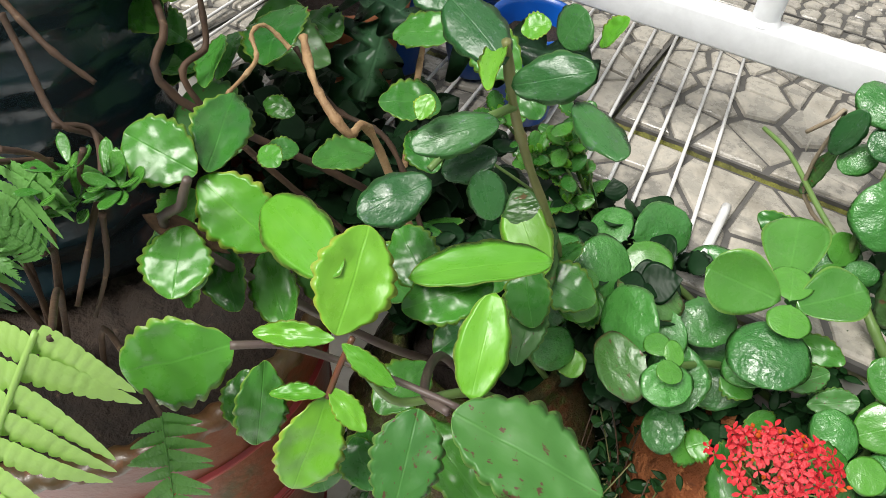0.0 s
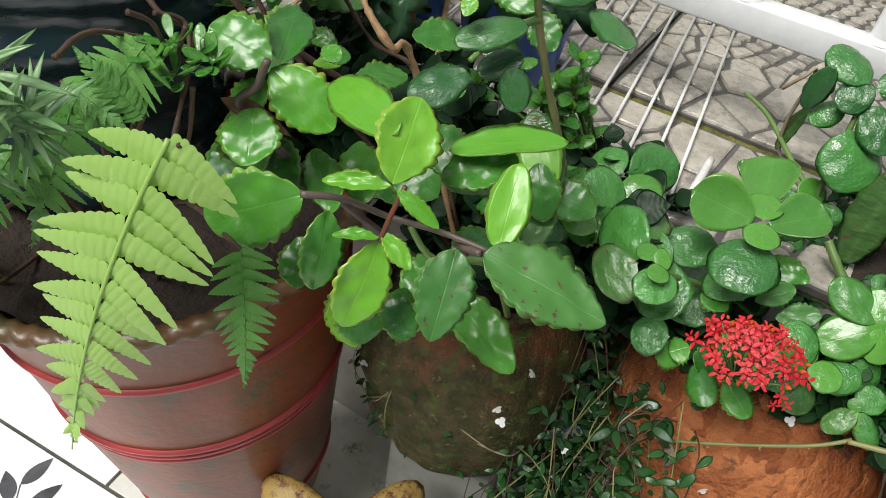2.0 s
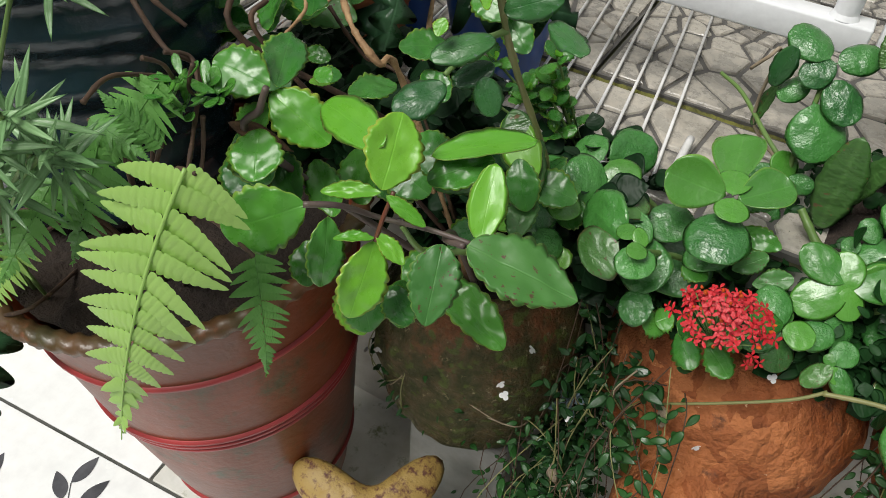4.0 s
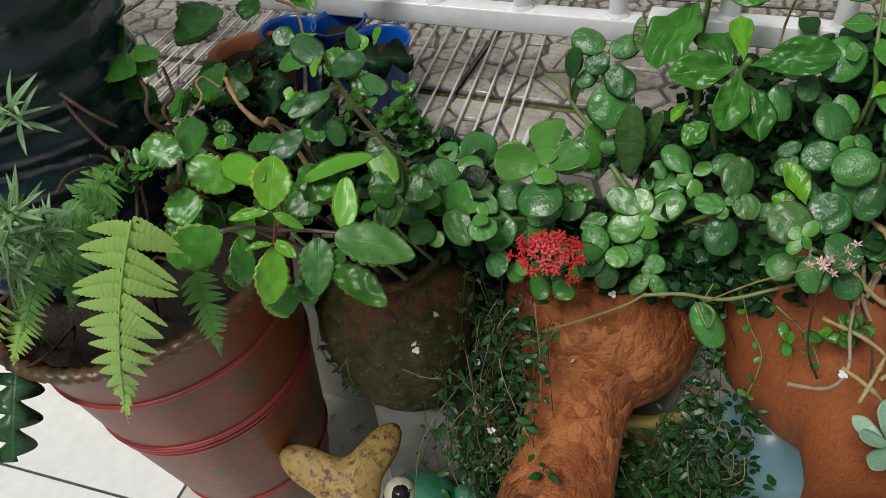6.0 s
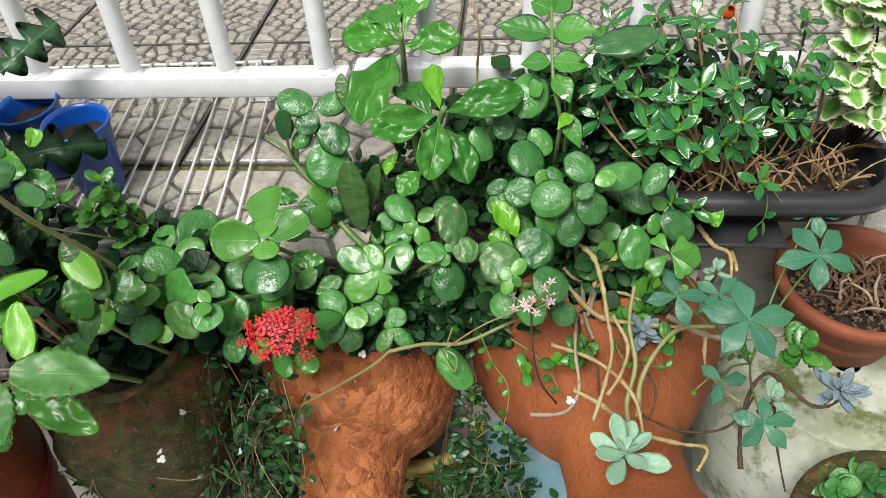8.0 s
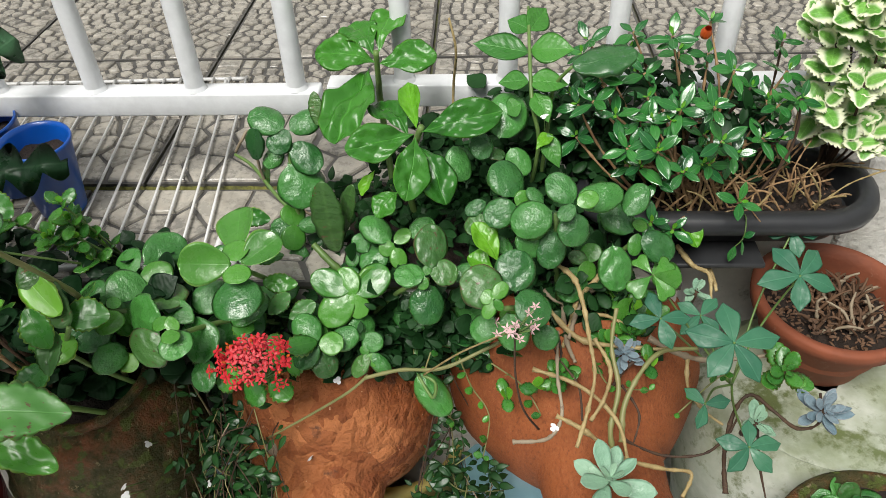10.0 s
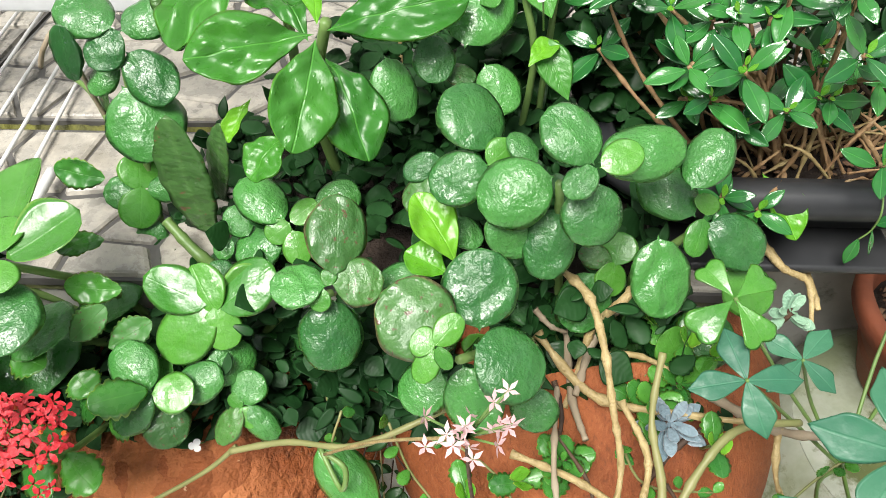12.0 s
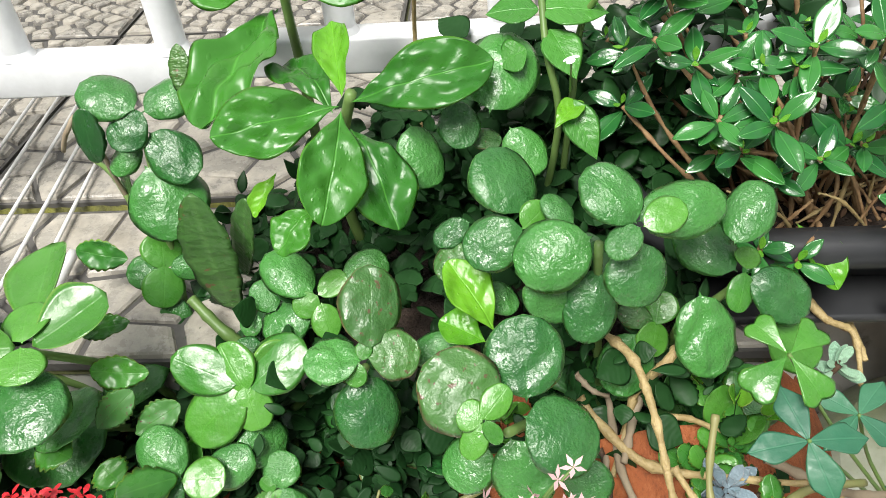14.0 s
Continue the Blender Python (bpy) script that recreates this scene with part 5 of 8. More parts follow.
leaf(kal, SCALLOP, (-0.308, 0.579, 0.970), (-0.307, 0.545, 0.950), 0.042)
leaf(kal, SCALLOP_OLD, (-0.368, 0.561, 0.950), (-0.399, 0.497, 0.930), 0.072)
leaf(kal, SCALLOP, (-0.397, 0.584, 0.950), (-0.407, 0.531, 0.950), 0.059)
leaf(kal, SCALLOP, (-0.296, 0.469, 0.920), (-0.334, 0.445, 0.910), 0.041)
leaf(kal, SCALLOP, (-0.278, 0.432, 0.910), (-0.326, 0.413, 0.900), 0.035)
leaf(kal, SCALLOP, (-0.140, 0.451, 0.960), (-0.192, 0.441, 0.950), 0.036)
leaf(kal, SCALLOP, (-0.134, 0.458, 0.960), (-0.090, 0.446, 0.950), 0.038)
leaf(kal, SCALLOP_LIT, (-0.199, 0.486, 0.950), (-0.190, 0.534, 0.950), 0.032)
leaf(kal, SCALLOP, (-0.099, 0.461, 0.940), (-0.068, 0.449, 0.920), 0.031)
leaf(kal, SCALLOP_LIT, (-0.115, 0.500, 0.950), (-0.096, 0.509, 0.960), 0.025)
leaf(kal, SCALLOP, (-0.188, 0.421, 0.900), (-0.149, 0.450, 0.900), 0.043)
leaf(kal, SCALLOP, (-0.163, 0.427, 0.880), (-0.126, 0.410, 0.870), 0.032)
leaf(kal, SCALLOP, (-0.198, 0.353, 0.880), (-0.172, 0.394, 0.880), 0.038)
leaf(kal, SCALLOP_OLD, (-0.337, 0.370, 0.880), (-0.261, 0.341, 0.870), 0.060)
leaf(kal, SCALLOP, (-0.269, 0.278, 0.840), (-0.228, 0.240, 0.820), 0.048)
leaf(kal, SCALLOP, (-0.140, 0.326, 0.850), (-0.088, 0.315, 0.840), 0.045)
leaf(kal, SCALLOP, (-0.109, 0.340, 0.840), (-0.127, 0.313, 0.820), 0.043)
leaf(kal, SCALLOP, (-0.036, 0.246, 0.830), (0.037, 0.225, 0.810), 0.037)
leaf(kal, SCALLOP, (-0.082, 0.210, 0.830), (-0.076, 0.182, 0.800), 0.039)
leaf(kal, SCALLOP, (-0.346, 0.401, 0.880), (-0.400, 0.358, 0.880), 0.055)
leaf(kal, SCALLOP_OLD, (-0.344, 0.451, 0.900), (-0.264, 0.457, 0.890), 0.057)
leaf(kal, SCALLOP, (-0.302, 0.370, 0.900), (-0.320, 0.412, 0.920), 0.025)
leaf(kal, SCALLOP, (-0.363, 0.398, 0.900), (-0.392, 0.386, 0.920), 0.034)
leaf(kal, SCALLOP, (-0.317, 0.493, 0.900), (-0.272, 0.482, 0.900), 0.043)
leaf(kal, SCALLOP, (-0.236, 0.272, 0.860), (-0.234, 0.240, 0.800), 0.044)
leaf(kal, SCALLOP, (-0.277, 0.390, 0.880), (-0.248, 0.392, 0.880), 0.020)
leaf(kal, SCALLOP, (-0.186, 0.297, 0.930), (-0.171, 0.311, 0.930), 0.017)
leaf(kal, SCALLOP, (-0.464, 0.408, 0.880), (-0.466, 0.395, 0.860), 0.025)
leaf(kal, SCALLOP_OLD, (-0.058, 0.264, 0.900), (-0.023, 0.310, 0.890), 0.032)
leaf(kal, PAD, (-0.069, 0.422, 0.870), (-0.021, 0.386, 0.840), 0.037)
leaf(kal, blade("withered_leaf", M["dead"], shape(0.14, 0.4, 1.1, 0.8), cup=0.8, bend=0.25, thick=0.012, ripple=0.05, nu=12, nv=4), (-0.210, 0.218, 0.921), (-0.161, 0.235, 0.905), name="leaf", label="withered brown leaf")
part("stem", tube([(-0.335, 0.610, 0.990), (-0.290, 0.598, 0.960), (-0.245, 0.585, 0.930)] + [(-0.16, 0.42, 0.80), (-0.10, 0.44, 0.656)], 0.0020, 0.0026, knots=0.32), M["twig"], kal)
part("stem", tube([(-0.275, 0.430, 0.910), (-0.226, 0.417, 0.880), (-0.176, 0.424, 0.860)] + [(-0.12, 0.41, 0.76), (-0.10, 0.43, 0.656)], 0.0018, 0.0024, knots=0.32), M["stem_brown"], kal)
part("stem", tube([(-0.108, 0.180, 0.915), (-0.089, 0.198, 0.910), (-0.065, 0.212, 0.900), (-0.029, 0.216, 0.905), (0.003, 0.220, 0.905)], 0.0024, 0.0018), M["stem_purple"], kal)
part("stem", tube([(-0.052, 0.207, 0.934), (-0.055, 0.199, 0.916), (-0.057, 0.192, 0.898)], 0.0016, 0.0018), M["stem_red"], kal)
part("stem", tube([(0.000, 0.214, 0.906), (-0.022, 0.228, 0.89), (-0.05, 0.30, 0.82), (-0.07, 0.40, 0.655)], 0.0022, 0.0036), M["stem_purple"], kal)
part("stem", tube([(-0.173, 0.226, 0.960), (-0.180, 0.224, 0.940), (-0.195, 0.230, 0.900)] + [(-0.12, 0.33, 0.75), (-0.09, 0.41, 0.655)], 0.0026, 0.004), M["stem_purple"], kal)
part("stem", tube([(-0.049, 0.213, 0.900), (-0.035, 0.226, 0.870), (-0.014, 0.273, 0.840)] + [(-0.03, 0.40, 0.655)], 0.002, 0.0035), M["stem_green"], kal)
part("stem", tube([(-0.215, 0.372, 0.965), (-0.186, 0.348, 0.950), (-0.157, 0.342, 0.930), (-0.151, 0.371, 0.900)] + [(-0.08, 0.40, 0.66)], 0.0026, 0.0032, knots=0.28), M["twig"], kal, "dry knotty brown stem")
part("stem", tube([(-0.224, 0.368, 0.955), (-0.237, 0.361, 0.970), (-0.237, 0.347, 0.970), (-0.225, 0.336, 0.960), (-0.224, 0.307, 0.950)], 0.0019, 0.0015, knots=0.3), M["twig"], kal)
part("stem", tube([(-0.257, 0.327, 1.000), (-0.250, 0.320, 0.970), (-0.241, 0.299, 0.940)] + [(-0.16, 0.40, 0.75), (-0.09, 0.43, 0.656)], 0.0018, 0.003, knots=0.15), M["stem_brown"], kal)
part("stem", tube([(-0.325, 0.342, 0.990), (-0.287, 0.320, 0.970), (-0.267, 0.304, 0.930)] + [(-0.17, 0.42, 0.8), (-0.10, 0.44, 0.656)], 0.0025, 0.0035), M["stem_brown"], kal)
for k in range(10):
    b = Vector((-0.055 + rng.uniform(-0.11, 0.09), 0.36 + rng.uniform(-0.05, 0.09), 0.76 + rng.uniform(-0.04, 0.06)))
    leaf(kal, SCALLOP, b, b + Vector((rng.uniform(-0.05, 0.05), rng.uniform(-0.05, 0.02), rng.uniform(-0.01, 0.03))), 0.04)

def behind(r):
    for k in range(1000):
        x = r.uniform(-0.40, 0.06)
        yield (x, r.uniform(0.41 + 0.4 * max(0, x + 0.05), 0.56), r.uniform(0.665, 0.80 + 0.05 * (x < -0.12)))


# Shade below the succulent comes from these leaves' dark colour.
thicket("undergrowth", (-0.10, 0.44, 0.655), "small filler leaves under the scalloped succulent, shade put into their dark colour", "undergrowth", L["shade_fill"], SMALL_SCALLOP + PINNATE, behind, 19, 0.026)

# dark rounded pads on an upright stem
pads = thing("cactus", (-0.03, 0.45, 0.66), "upright cactus of flat dark green notched segments", "cactus")
leaf(pads, DARK_PAD, (-0.053, 0.340, 1.020), (-0.099, 0.358, 1.037), 0.033, (0.30, -0.60, 0.74))
leaf(pads, DARK_PAD, (-0.046, 0.335, 1.012), (-0.006, 0.343, 1.032), 0.027, (0.30, -0.60, 0.74))
leaf(pads, DARK_PAD, (-0.013, 0.345, 1.011), (0.025, 0.316, 1.011), 0.023, (0.30, -0.60, 0.74))
leaf(pads, DARK_PAD, (-0.046, 0.329, 0.994), (-0.080, 0.294, 0.984), 0.025, (0.30, -0.60, 0.74))
leaf(pads, DARK_PAD, (-0.067, 0.298, 0.964), (-0.090, 0.262, 0.952), 0.031, (0.30, -0.60, 0.74))
leaf(pads, DARK_PAD, (-0.049, 0.320, 0.966), (-0.034, 0.312, 0.941), 0.023, (0.30, -0.60, 0.74))
leaf(pads, DARK_PAD, (-0.046, 0.332, 0.971), (-0.071, 0.314, 0.957), 0.022, (0.30, -0.60, 0.74))
leaf(pads, DARK_PAD, (-0.097, 0.358, 1.030), (-0.120, 0.359, 1.040), 0.026)
leaf(pads, DARK_PAD, (-0.032, 0.358, 1.030), (-0.025, 0.362, 1.050), 0.030)
leaf(pads, SCALLOP_LIT, (-0.076, 0.296, 1.000), (-0.076, 0.306, 1.010), 0.013)
leaf(pads, SCALLOP_LIT, (-0.021, 0.388, 1.020), (-0.010, 0.389, 1.040), 0.017)
leaf(pads, SCALLOP_LIT, (-0.066, 0.362, 1.020), (-0.046, 0.304, 1.030), 0.015)
part("stem", tube([(-0.056, 0.344, 1.030), (-0.052, 0.358, 0.985), (-0.044, 0.375, 0.940)] + [(-0.025, 0.44, 0.8), (-0.03, 0.45, 0.655)], 0.0026, 0.0034, knots=0.2), M["stem_olive"], pads)
part("stem", tube([(-0.052, 0.358, 0.985), (-0.061, 0.324, 0.985), (-0.066, 0.293, 0.975)], 0.003, 0.002, knots=0.1), M["stem_green"], pads)

# long blotched pad leaf and yellowing leaf by the cactus
old = thing("blotched_leaf_plant", (0.0, 0.44, 0.66), "plant with long olive leaves blotched brown", "plant")
leaf(old, BLADE, (-0.018, 0.387, 0.820), (-0.064, 0.418, 0.880), 0.043)
leaf(old, PAD, (-0.046, 0.363, 0.790), (-0.022, 0.393, 0.800), 0.035)
part("stem", tube([(-0.018, 0.387, 0.820), (-0.039, 0.399, 0.760)] + [(0.0, 0.44, 0.655)], 0.003), M["stem_green"], old)

# crinkled pale sprigs beside the cups
sprig = thing("small_leaf_herb", (-0.02, 0.56, 0.742), "low herb with small glossy green leaves beside the rack", "herb")
for c in ((-0.084, 0.554, 0.840), (-0.065, 0.539, 0.830), (-0.078, 0.528, 0.820), (-0.049, 0.551, 0.800), (-0.071, 0.532, 0.850), (-0.063, 0.524, 0.830), (-0.089, 0.517, 0.840), (-0.133, 0.519, 0.860), (-0.149, 0.489, 0.840), (-0.054, 0.521, 0.800), (-0.068, 0.527, 0.880), (-0.092, 0.513, 0.840)):
    rosette(sprig, SMALL_SCALLOP, SCALLOP_LIT, c, 0.026, 3)
    part("stem", tube([c, (0.5 * c[0] - 0.01, 0.5 * c[1] + 0.28, 0.5 * c[2] + 0.37), (-0.02 + 0.02 * c[0], 0.56, 0.74)], 0.0015), M["stem_green"], sprig)

# ---- round-leaved plant spilling over both jars ----
pep = thing("round_leaf_plant", (0.30, 0.55, 0.64), "spreading plant with thick round glossy dark green leaves, wet", "houseplant")
ROOTS = [Vector((0.19, 0.56, 0.635)), Vector((0.24, 0.55, 0.635)), Vector((0.52, 0.52, 0.66)), Vector((0.57, 0.53, 0.66))]


def shoot(plant, c, size, lit=False, pairs=3, turn=None, axis=(0.0, -0.35, 0.94), inner=True):
    """A leafy shoot tip with its stem back to the soil."""
    c = Vector(c)
    rosette(plant, ROUND_LIT if lit else ROUND, ROUND_LIT if inner else None, c, size, pairs, axis, turn, spread=78, rise=55, shrink=0.66, stalk=0.06)
    root = min(ROOTS, key=lambda r: (r - c).length)
    mid = c.lerp(root, 0.5) + Vector((rng.uniform(-0.02, 0.02), 0.01, 0.015))
    part("stem", tube([c - Vector(axis) * size * 0.1, mid, root], 0.0024, 0.0036, 6), M["stem_green"], plant)


def round_leaf(c, size, dx, dy, lit=False, normal=(0.0, -0.5, 0.86), dz=0.0):
    """A single round leaf with its middle at c, pointing along dx, dy."""
    d = Vector((dx, dy, dz)).normalized() * size * 0.55
    c = Vector(c)
    leaf(pep, ROUND_LIT if lit else ROUND, c - d, c + d, normal=normal)


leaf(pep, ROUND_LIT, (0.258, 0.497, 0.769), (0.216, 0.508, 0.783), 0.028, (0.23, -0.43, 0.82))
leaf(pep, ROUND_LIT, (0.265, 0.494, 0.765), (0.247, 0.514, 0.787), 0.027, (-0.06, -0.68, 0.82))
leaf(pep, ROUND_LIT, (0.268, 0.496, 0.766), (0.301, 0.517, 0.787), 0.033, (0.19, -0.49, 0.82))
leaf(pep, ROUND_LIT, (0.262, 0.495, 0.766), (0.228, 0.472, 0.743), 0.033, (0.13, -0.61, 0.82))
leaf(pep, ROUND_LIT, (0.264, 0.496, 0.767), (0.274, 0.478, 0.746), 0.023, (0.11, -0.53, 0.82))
leaf(pep, ROUND, (0.268, 0.485, 0.741), (0.280, 0.468, 0.721), 0.032, (0.11, -0.66, 0.82))
leaf(pep, ROUND, (0.360, 0.478, 0.824), (0.362, 0.510, 0.858), 0.032, (0.06, -0.59, 0.82))
leaf(pep, ROUND, (0.353, 0.473, 0.818), (0.321, 0.474, 0.821), 0.027, (0.15, -0.42, 0.82))
leaf(pep, ROUND, (0.359, 0.474, 0.819), (0.388, 0.477, 0.821), 0.026, (0.22, -0.55, 0.82))
leaf(pep, ROUND, (0.354, 0.473, 0.803), (0.358, 0.444, 0.771), 0.034, (0.06, -0.62, 0.82))
leaf(pep, ROUND_LIT, (0.353, 0.471, 0.817), (0.349, 0.462, 0.807), 0.012, (-0.07, -0.69, 0.82))
leaf(pep, ROUND_LIT, (0.355, 0.473, 0.818), (0.357, 0.480, 0.826), 0.009, (0.07, -0.61, 0.82))
leaf(pep, ROUND, (0.304, 0.563, 0.793), (0.273, 0.581, 0.815), 0.029, (0.04, -0.45, 0.82))
leaf(pep, ROUND_LIT, (0.308, 0.561, 0.790), (0.293, 0.552, 0.782), 0.017, (0.09, -0.54, 0.82))
leaf(pep, ROUND_LIT, (0.309, 0.562, 0.791), (0.327, 0.572, 0.801), 0.017, (-0.00, -0.69, 0.82))
leaf(pep, ROUND, (0.329, 0.567, 0.796), (0.356, 0.581, 0.809), 0.024, (0.02, -0.66, 0.82))
leaf(pep, ROUND, (0.300, 0.560, 0.780), (0.266, 0.548, 0.769), 0.031, (0.08, -0.42, 0.82))
leaf(pep, ROUND_LIT, (0.311, 0.557, 0.786), (0.318, 0.541, 0.769), 0.018, (0.14, -0.65, 0.82))
leaf(pep, ROUND, (0.274, 0.561, 0.777), (0.259, 0.573, 0.792), 0.019, (0.21, -0.48, 0.82))
leaf(pep, ROUND, (0.263, 0.556, 0.773), (0.248, 0.551, 0.768), 0.016, (0.16, -0.45, 0.82))
leaf(pep, ROUND, (0.266, 0.534, 0.760), (0.247, 0.537, 0.765), 0.016, (0.16, -0.48, 0.82))
leaf(pep, ROUND, (0.455, 0.527, 0.887), (0.441, 0.553, 0.916), 0.038, (0.03, -0.43, 0.82))
leaf(pep, ROUND, (0.454, 0.520, 0.880), (0.422, 0.509, 0.870), 0.028, (0.23, -0.65, 0.82))
leaf(pep, ROUND_LIT, (0.455, 0.520, 0.880), (0.469, 0.529, 0.889), 0.016, (0.16, -0.50, 0.82))
leaf(pep, ROUND, (0.492, 0.504, 0.884), (0.453, 0.491, 0.873), 0.035, (0.07, -0.55, 0.82))
leaf(pep, ROUND, (0.485, 0.522, 0.882), (0.471, 0.533, 0.895), 0.017, (0.08, -0.44, 0.82))
leaf(pep, ROUND, (0.510, 0.474, 0.919), (0.489, 0.491, 0.940), 0.026, (0.08, -0.47, 0.82))
leaf(pep, ROUND, (0.511, 0.471, 0.917), (0.496, 0.462, 0.908), 0.015, (0.03, -0.45, 0.82))
leaf(pep, ROUND_LIT, (0.514, 0.472, 0.917), (0.534, 0.479, 0.924), 0.016, (0.21, -0.57, 0.82))
leaf(pep, ROUND, (0.519, 0.499, 0.900), (0.565, 0.510, 0.909), 0.028, (0.10, -0.44, 0.82))
leaf(pep, ROUND, (0.574, 0.501, 0.881), (0.589, 0.524, 0.905), 0.024, (0.15, -0.56, 0.82))
leaf(pep, ROUND, (0.515, 0.479, 0.900), (0.513, 0.457, 0.876), 0.029, (-0.01, -0.61, 0.82))
leaf(pep, ROUND, (0.478, 0.504, 0.855), (0.469, 0.486, 0.836), 0.033, (0.14, -0.65, 0.82))
leaf(pep, ROUND, (0.498, 0.506, 0.857), (0.491, 0.478, 0.827), 0.027, (0.21, -0.62, 0.82))
leaf(pep, ROUND, (0.590, 0.528, 0.836), (0.561, 0.548, 0.860), 0.031, (0.21, -0.61, 0.82))
leaf(pep, ROUND_LIT, (0.597, 0.528, 0.836), (0.600, 0.537, 0.845), 0.017, (0.23, -0.50, 0.82))
leaf(pep, ROUND_LIT, (0.596, 0.526, 0.834), (0.591, 0.510, 0.817), 0.015, (0.08, -0.56, 0.82))
leaf(pep, ROUND, (0.601, 0.524, 0.832), (0.636, 0.511, 0.815), 0.030, (0.13, -0.54, 0.82))
leaf(pep, ROUND_LIT, (0.543, 0.517, 0.799), (0.547, 0.531, 0.814), 0.021, (0.02, -0.64, 0.82))
leaf(pep, ROUND_LIT, (0.543, 0.518, 0.800), (0.539, 0.503, 0.784), 0.019, (0.08, -0.44, 0.82))
leaf(pep, ROUND, (0.541, 0.518, 0.800), (0.520, 0.522, 0.805), 0.014, (0.12, -0.68, 0.82))
leaf(pep, ROUND, (0.531, 0.513, 0.793), (0.516, 0.487, 0.767), 0.030, (0.18, -0.50, 0.82))
leaf(pep, ROUND, (0.567, 0.514, 0.826), (0.574, 0.482, 0.790), 0.034, (0.21, -0.65, 0.82))
leaf(pep, ROUND_LIT, (0.619, 0.516, 0.797), (0.645, 0.500, 0.777), 0.029, (0.16, -0.68, 0.82))
leaf(pep, ROUND, (0.436, 0.412, 0.838), (0.401, 0.429, 0.859), 0.038, (0.13, -0.62, 0.82))
leaf(pep, ROUND, (0.452, 0.425, 0.839), (0.452, 0.453, 0.869), 0.035, (-0.01, -0.45, 0.82))
leaf(pep, ROUND, (0.451, 0.404, 0.850), (0.486, 0.395, 0.838), 0.034, (-0.05, -0.55, 0.82))
leaf(pep, ROUND_LIT, (0.428, 0.403, 0.848), (0.417, 0.407, 0.852), 0.014, (0.19, -0.63, 0.82))
leaf(pep, ROUND_LIT, (0.429, 0.404, 0.849), (0.441, 0.415, 0.859), 0.013, (-0.01, -0.45, 0.82))
leaf(pep, ROUND_LIT, (0.428, 0.402, 0.847), (0.420, 0.391, 0.835), 0.012, (0.06, -0.50, 0.82))
leaf(pep, ROUND_LIT, (0.430, 0.401, 0.851), (0.436, 0.394, 0.842), 0.008, (-0.07, -0.60, 0.82))
leaf(pep, ROUND, (0.443, 0.412, 0.818), (0.454, 0.388, 0.791), 0.028, (-0.02, -0.51, 0.82))
leaf(pep, ROUND, (0.482, 0.413, 0.802), (0.484, 0.395, 0.783), 0.024, (-0.05, -0.43, 0.82))
leaf(pep, ROUND, (0.429, 0.420, 0.805), (0.409, 0.405, 0.790), 0.026, (-0.07, -0.50, 0.82))
leaf(pep, ROUND, (0.224, 0.447, 0.735), (0.200, 0.465, 0.756), 0.028, (-0.07, -0.63, 0.82))
leaf(pep, ROUND_LIT, (0.226, 0.445, 0.733), (0.253, 0.447, 0.734), 0.024, (0.18, -0.66, 0.82))
leaf(pep, ROUND, (0.224, 0.445, 0.733), (0.198, 0.428, 0.716), 0.025, (-0.02, -0.51, 0.82))
leaf(pep, ROUND, (0.224, 0.444, 0.719), (0.240, 0.427, 0.700), 0.027, (0.04, -0.69, 0.82))
leaf(pep, ROUND, (0.237, 0.451, 0.725), (0.267, 0.462, 0.736), 0.025, (0.24, -0.66, 0.82))
leaf(pep, ROUND, (0.282, 0.455, 0.708), (0.288, 0.471, 0.724), 0.023, (-0.07, -0.60, 0.82))
leaf(pep, ROUND, (0.282, 0.454, 0.706), (0.305, 0.440, 0.689), 0.017, (0.12, -0.49, 0.82))
leaf(pep, ROUND, (0.280, 0.454, 0.706), (0.263, 0.436, 0.688), 0.018, (-0.04, -0.61, 0.82))
leaf(pep, ROUND_LIT, (0.281, 0.454, 0.706), (0.290, 0.445, 0.696), 0.011, (-0.07, -0.57, 0.82))
leaf(pep, ROUND_LIT, (0.281, 0.454, 0.706), (0.272, 0.459, 0.712), 0.010, (0.17, -0.49, 0.82))
leaf(pep, ROUND_LIT, (0.171, 0.613, 0.776), (0.169, 0.632, 0.797), 0.027, (0.21, -0.49, 0.82))
leaf(pep, ROUND_LIT, (0.172, 0.614, 0.777), (0.171, 0.593, 0.754), 0.027, (0.20, -0.50, 0.82))
leaf(pep, ROUND, (0.177, 0.613, 0.776), (0.204, 0.615, 0.777), 0.019, (0.07, -0.64, 0.82))
leaf(pep, ROUND, (0.169, 0.613, 0.776), (0.141, 0.610, 0.774), 0.023, (0.13, -0.61, 0.82))
leaf(pep, ROUND, (0.174, 0.606, 0.751), (0.176, 0.582, 0.725), 0.023, (-0.05, -0.57, 0.82))
leaf(pep, SCALLOP, (0.138, 0.623, 0.779), (0.093, 0.627, 0.786), 0.028, (0.20, -0.66, 0.82))
leaf(pep, ROUND, (0.166, 0.664, 0.894), (0.127, 0.678, 0.912), 0.034, (0.11, -0.59, 0.82))
leaf(pep, ROUND, (0.173, 0.662, 0.891), (0.151, 0.645, 0.874), 0.027, (0.08, -0.66, 0.82))
leaf(pep, ROUND, (0.175, 0.663, 0.892), (0.208, 0.678, 0.907), 0.028, (0.23, -0.63, 0.82))
leaf(pep, ROUND, (0.177, 0.656, 0.876), (0.209, 0.635, 0.852), 0.032, (0.11, -0.58, 0.82))
leaf(pep, ROUND, (0.171, 0.643, 0.853), (0.201, 0.612, 0.818), 0.050, (-0.07, -0.54, 0.82))
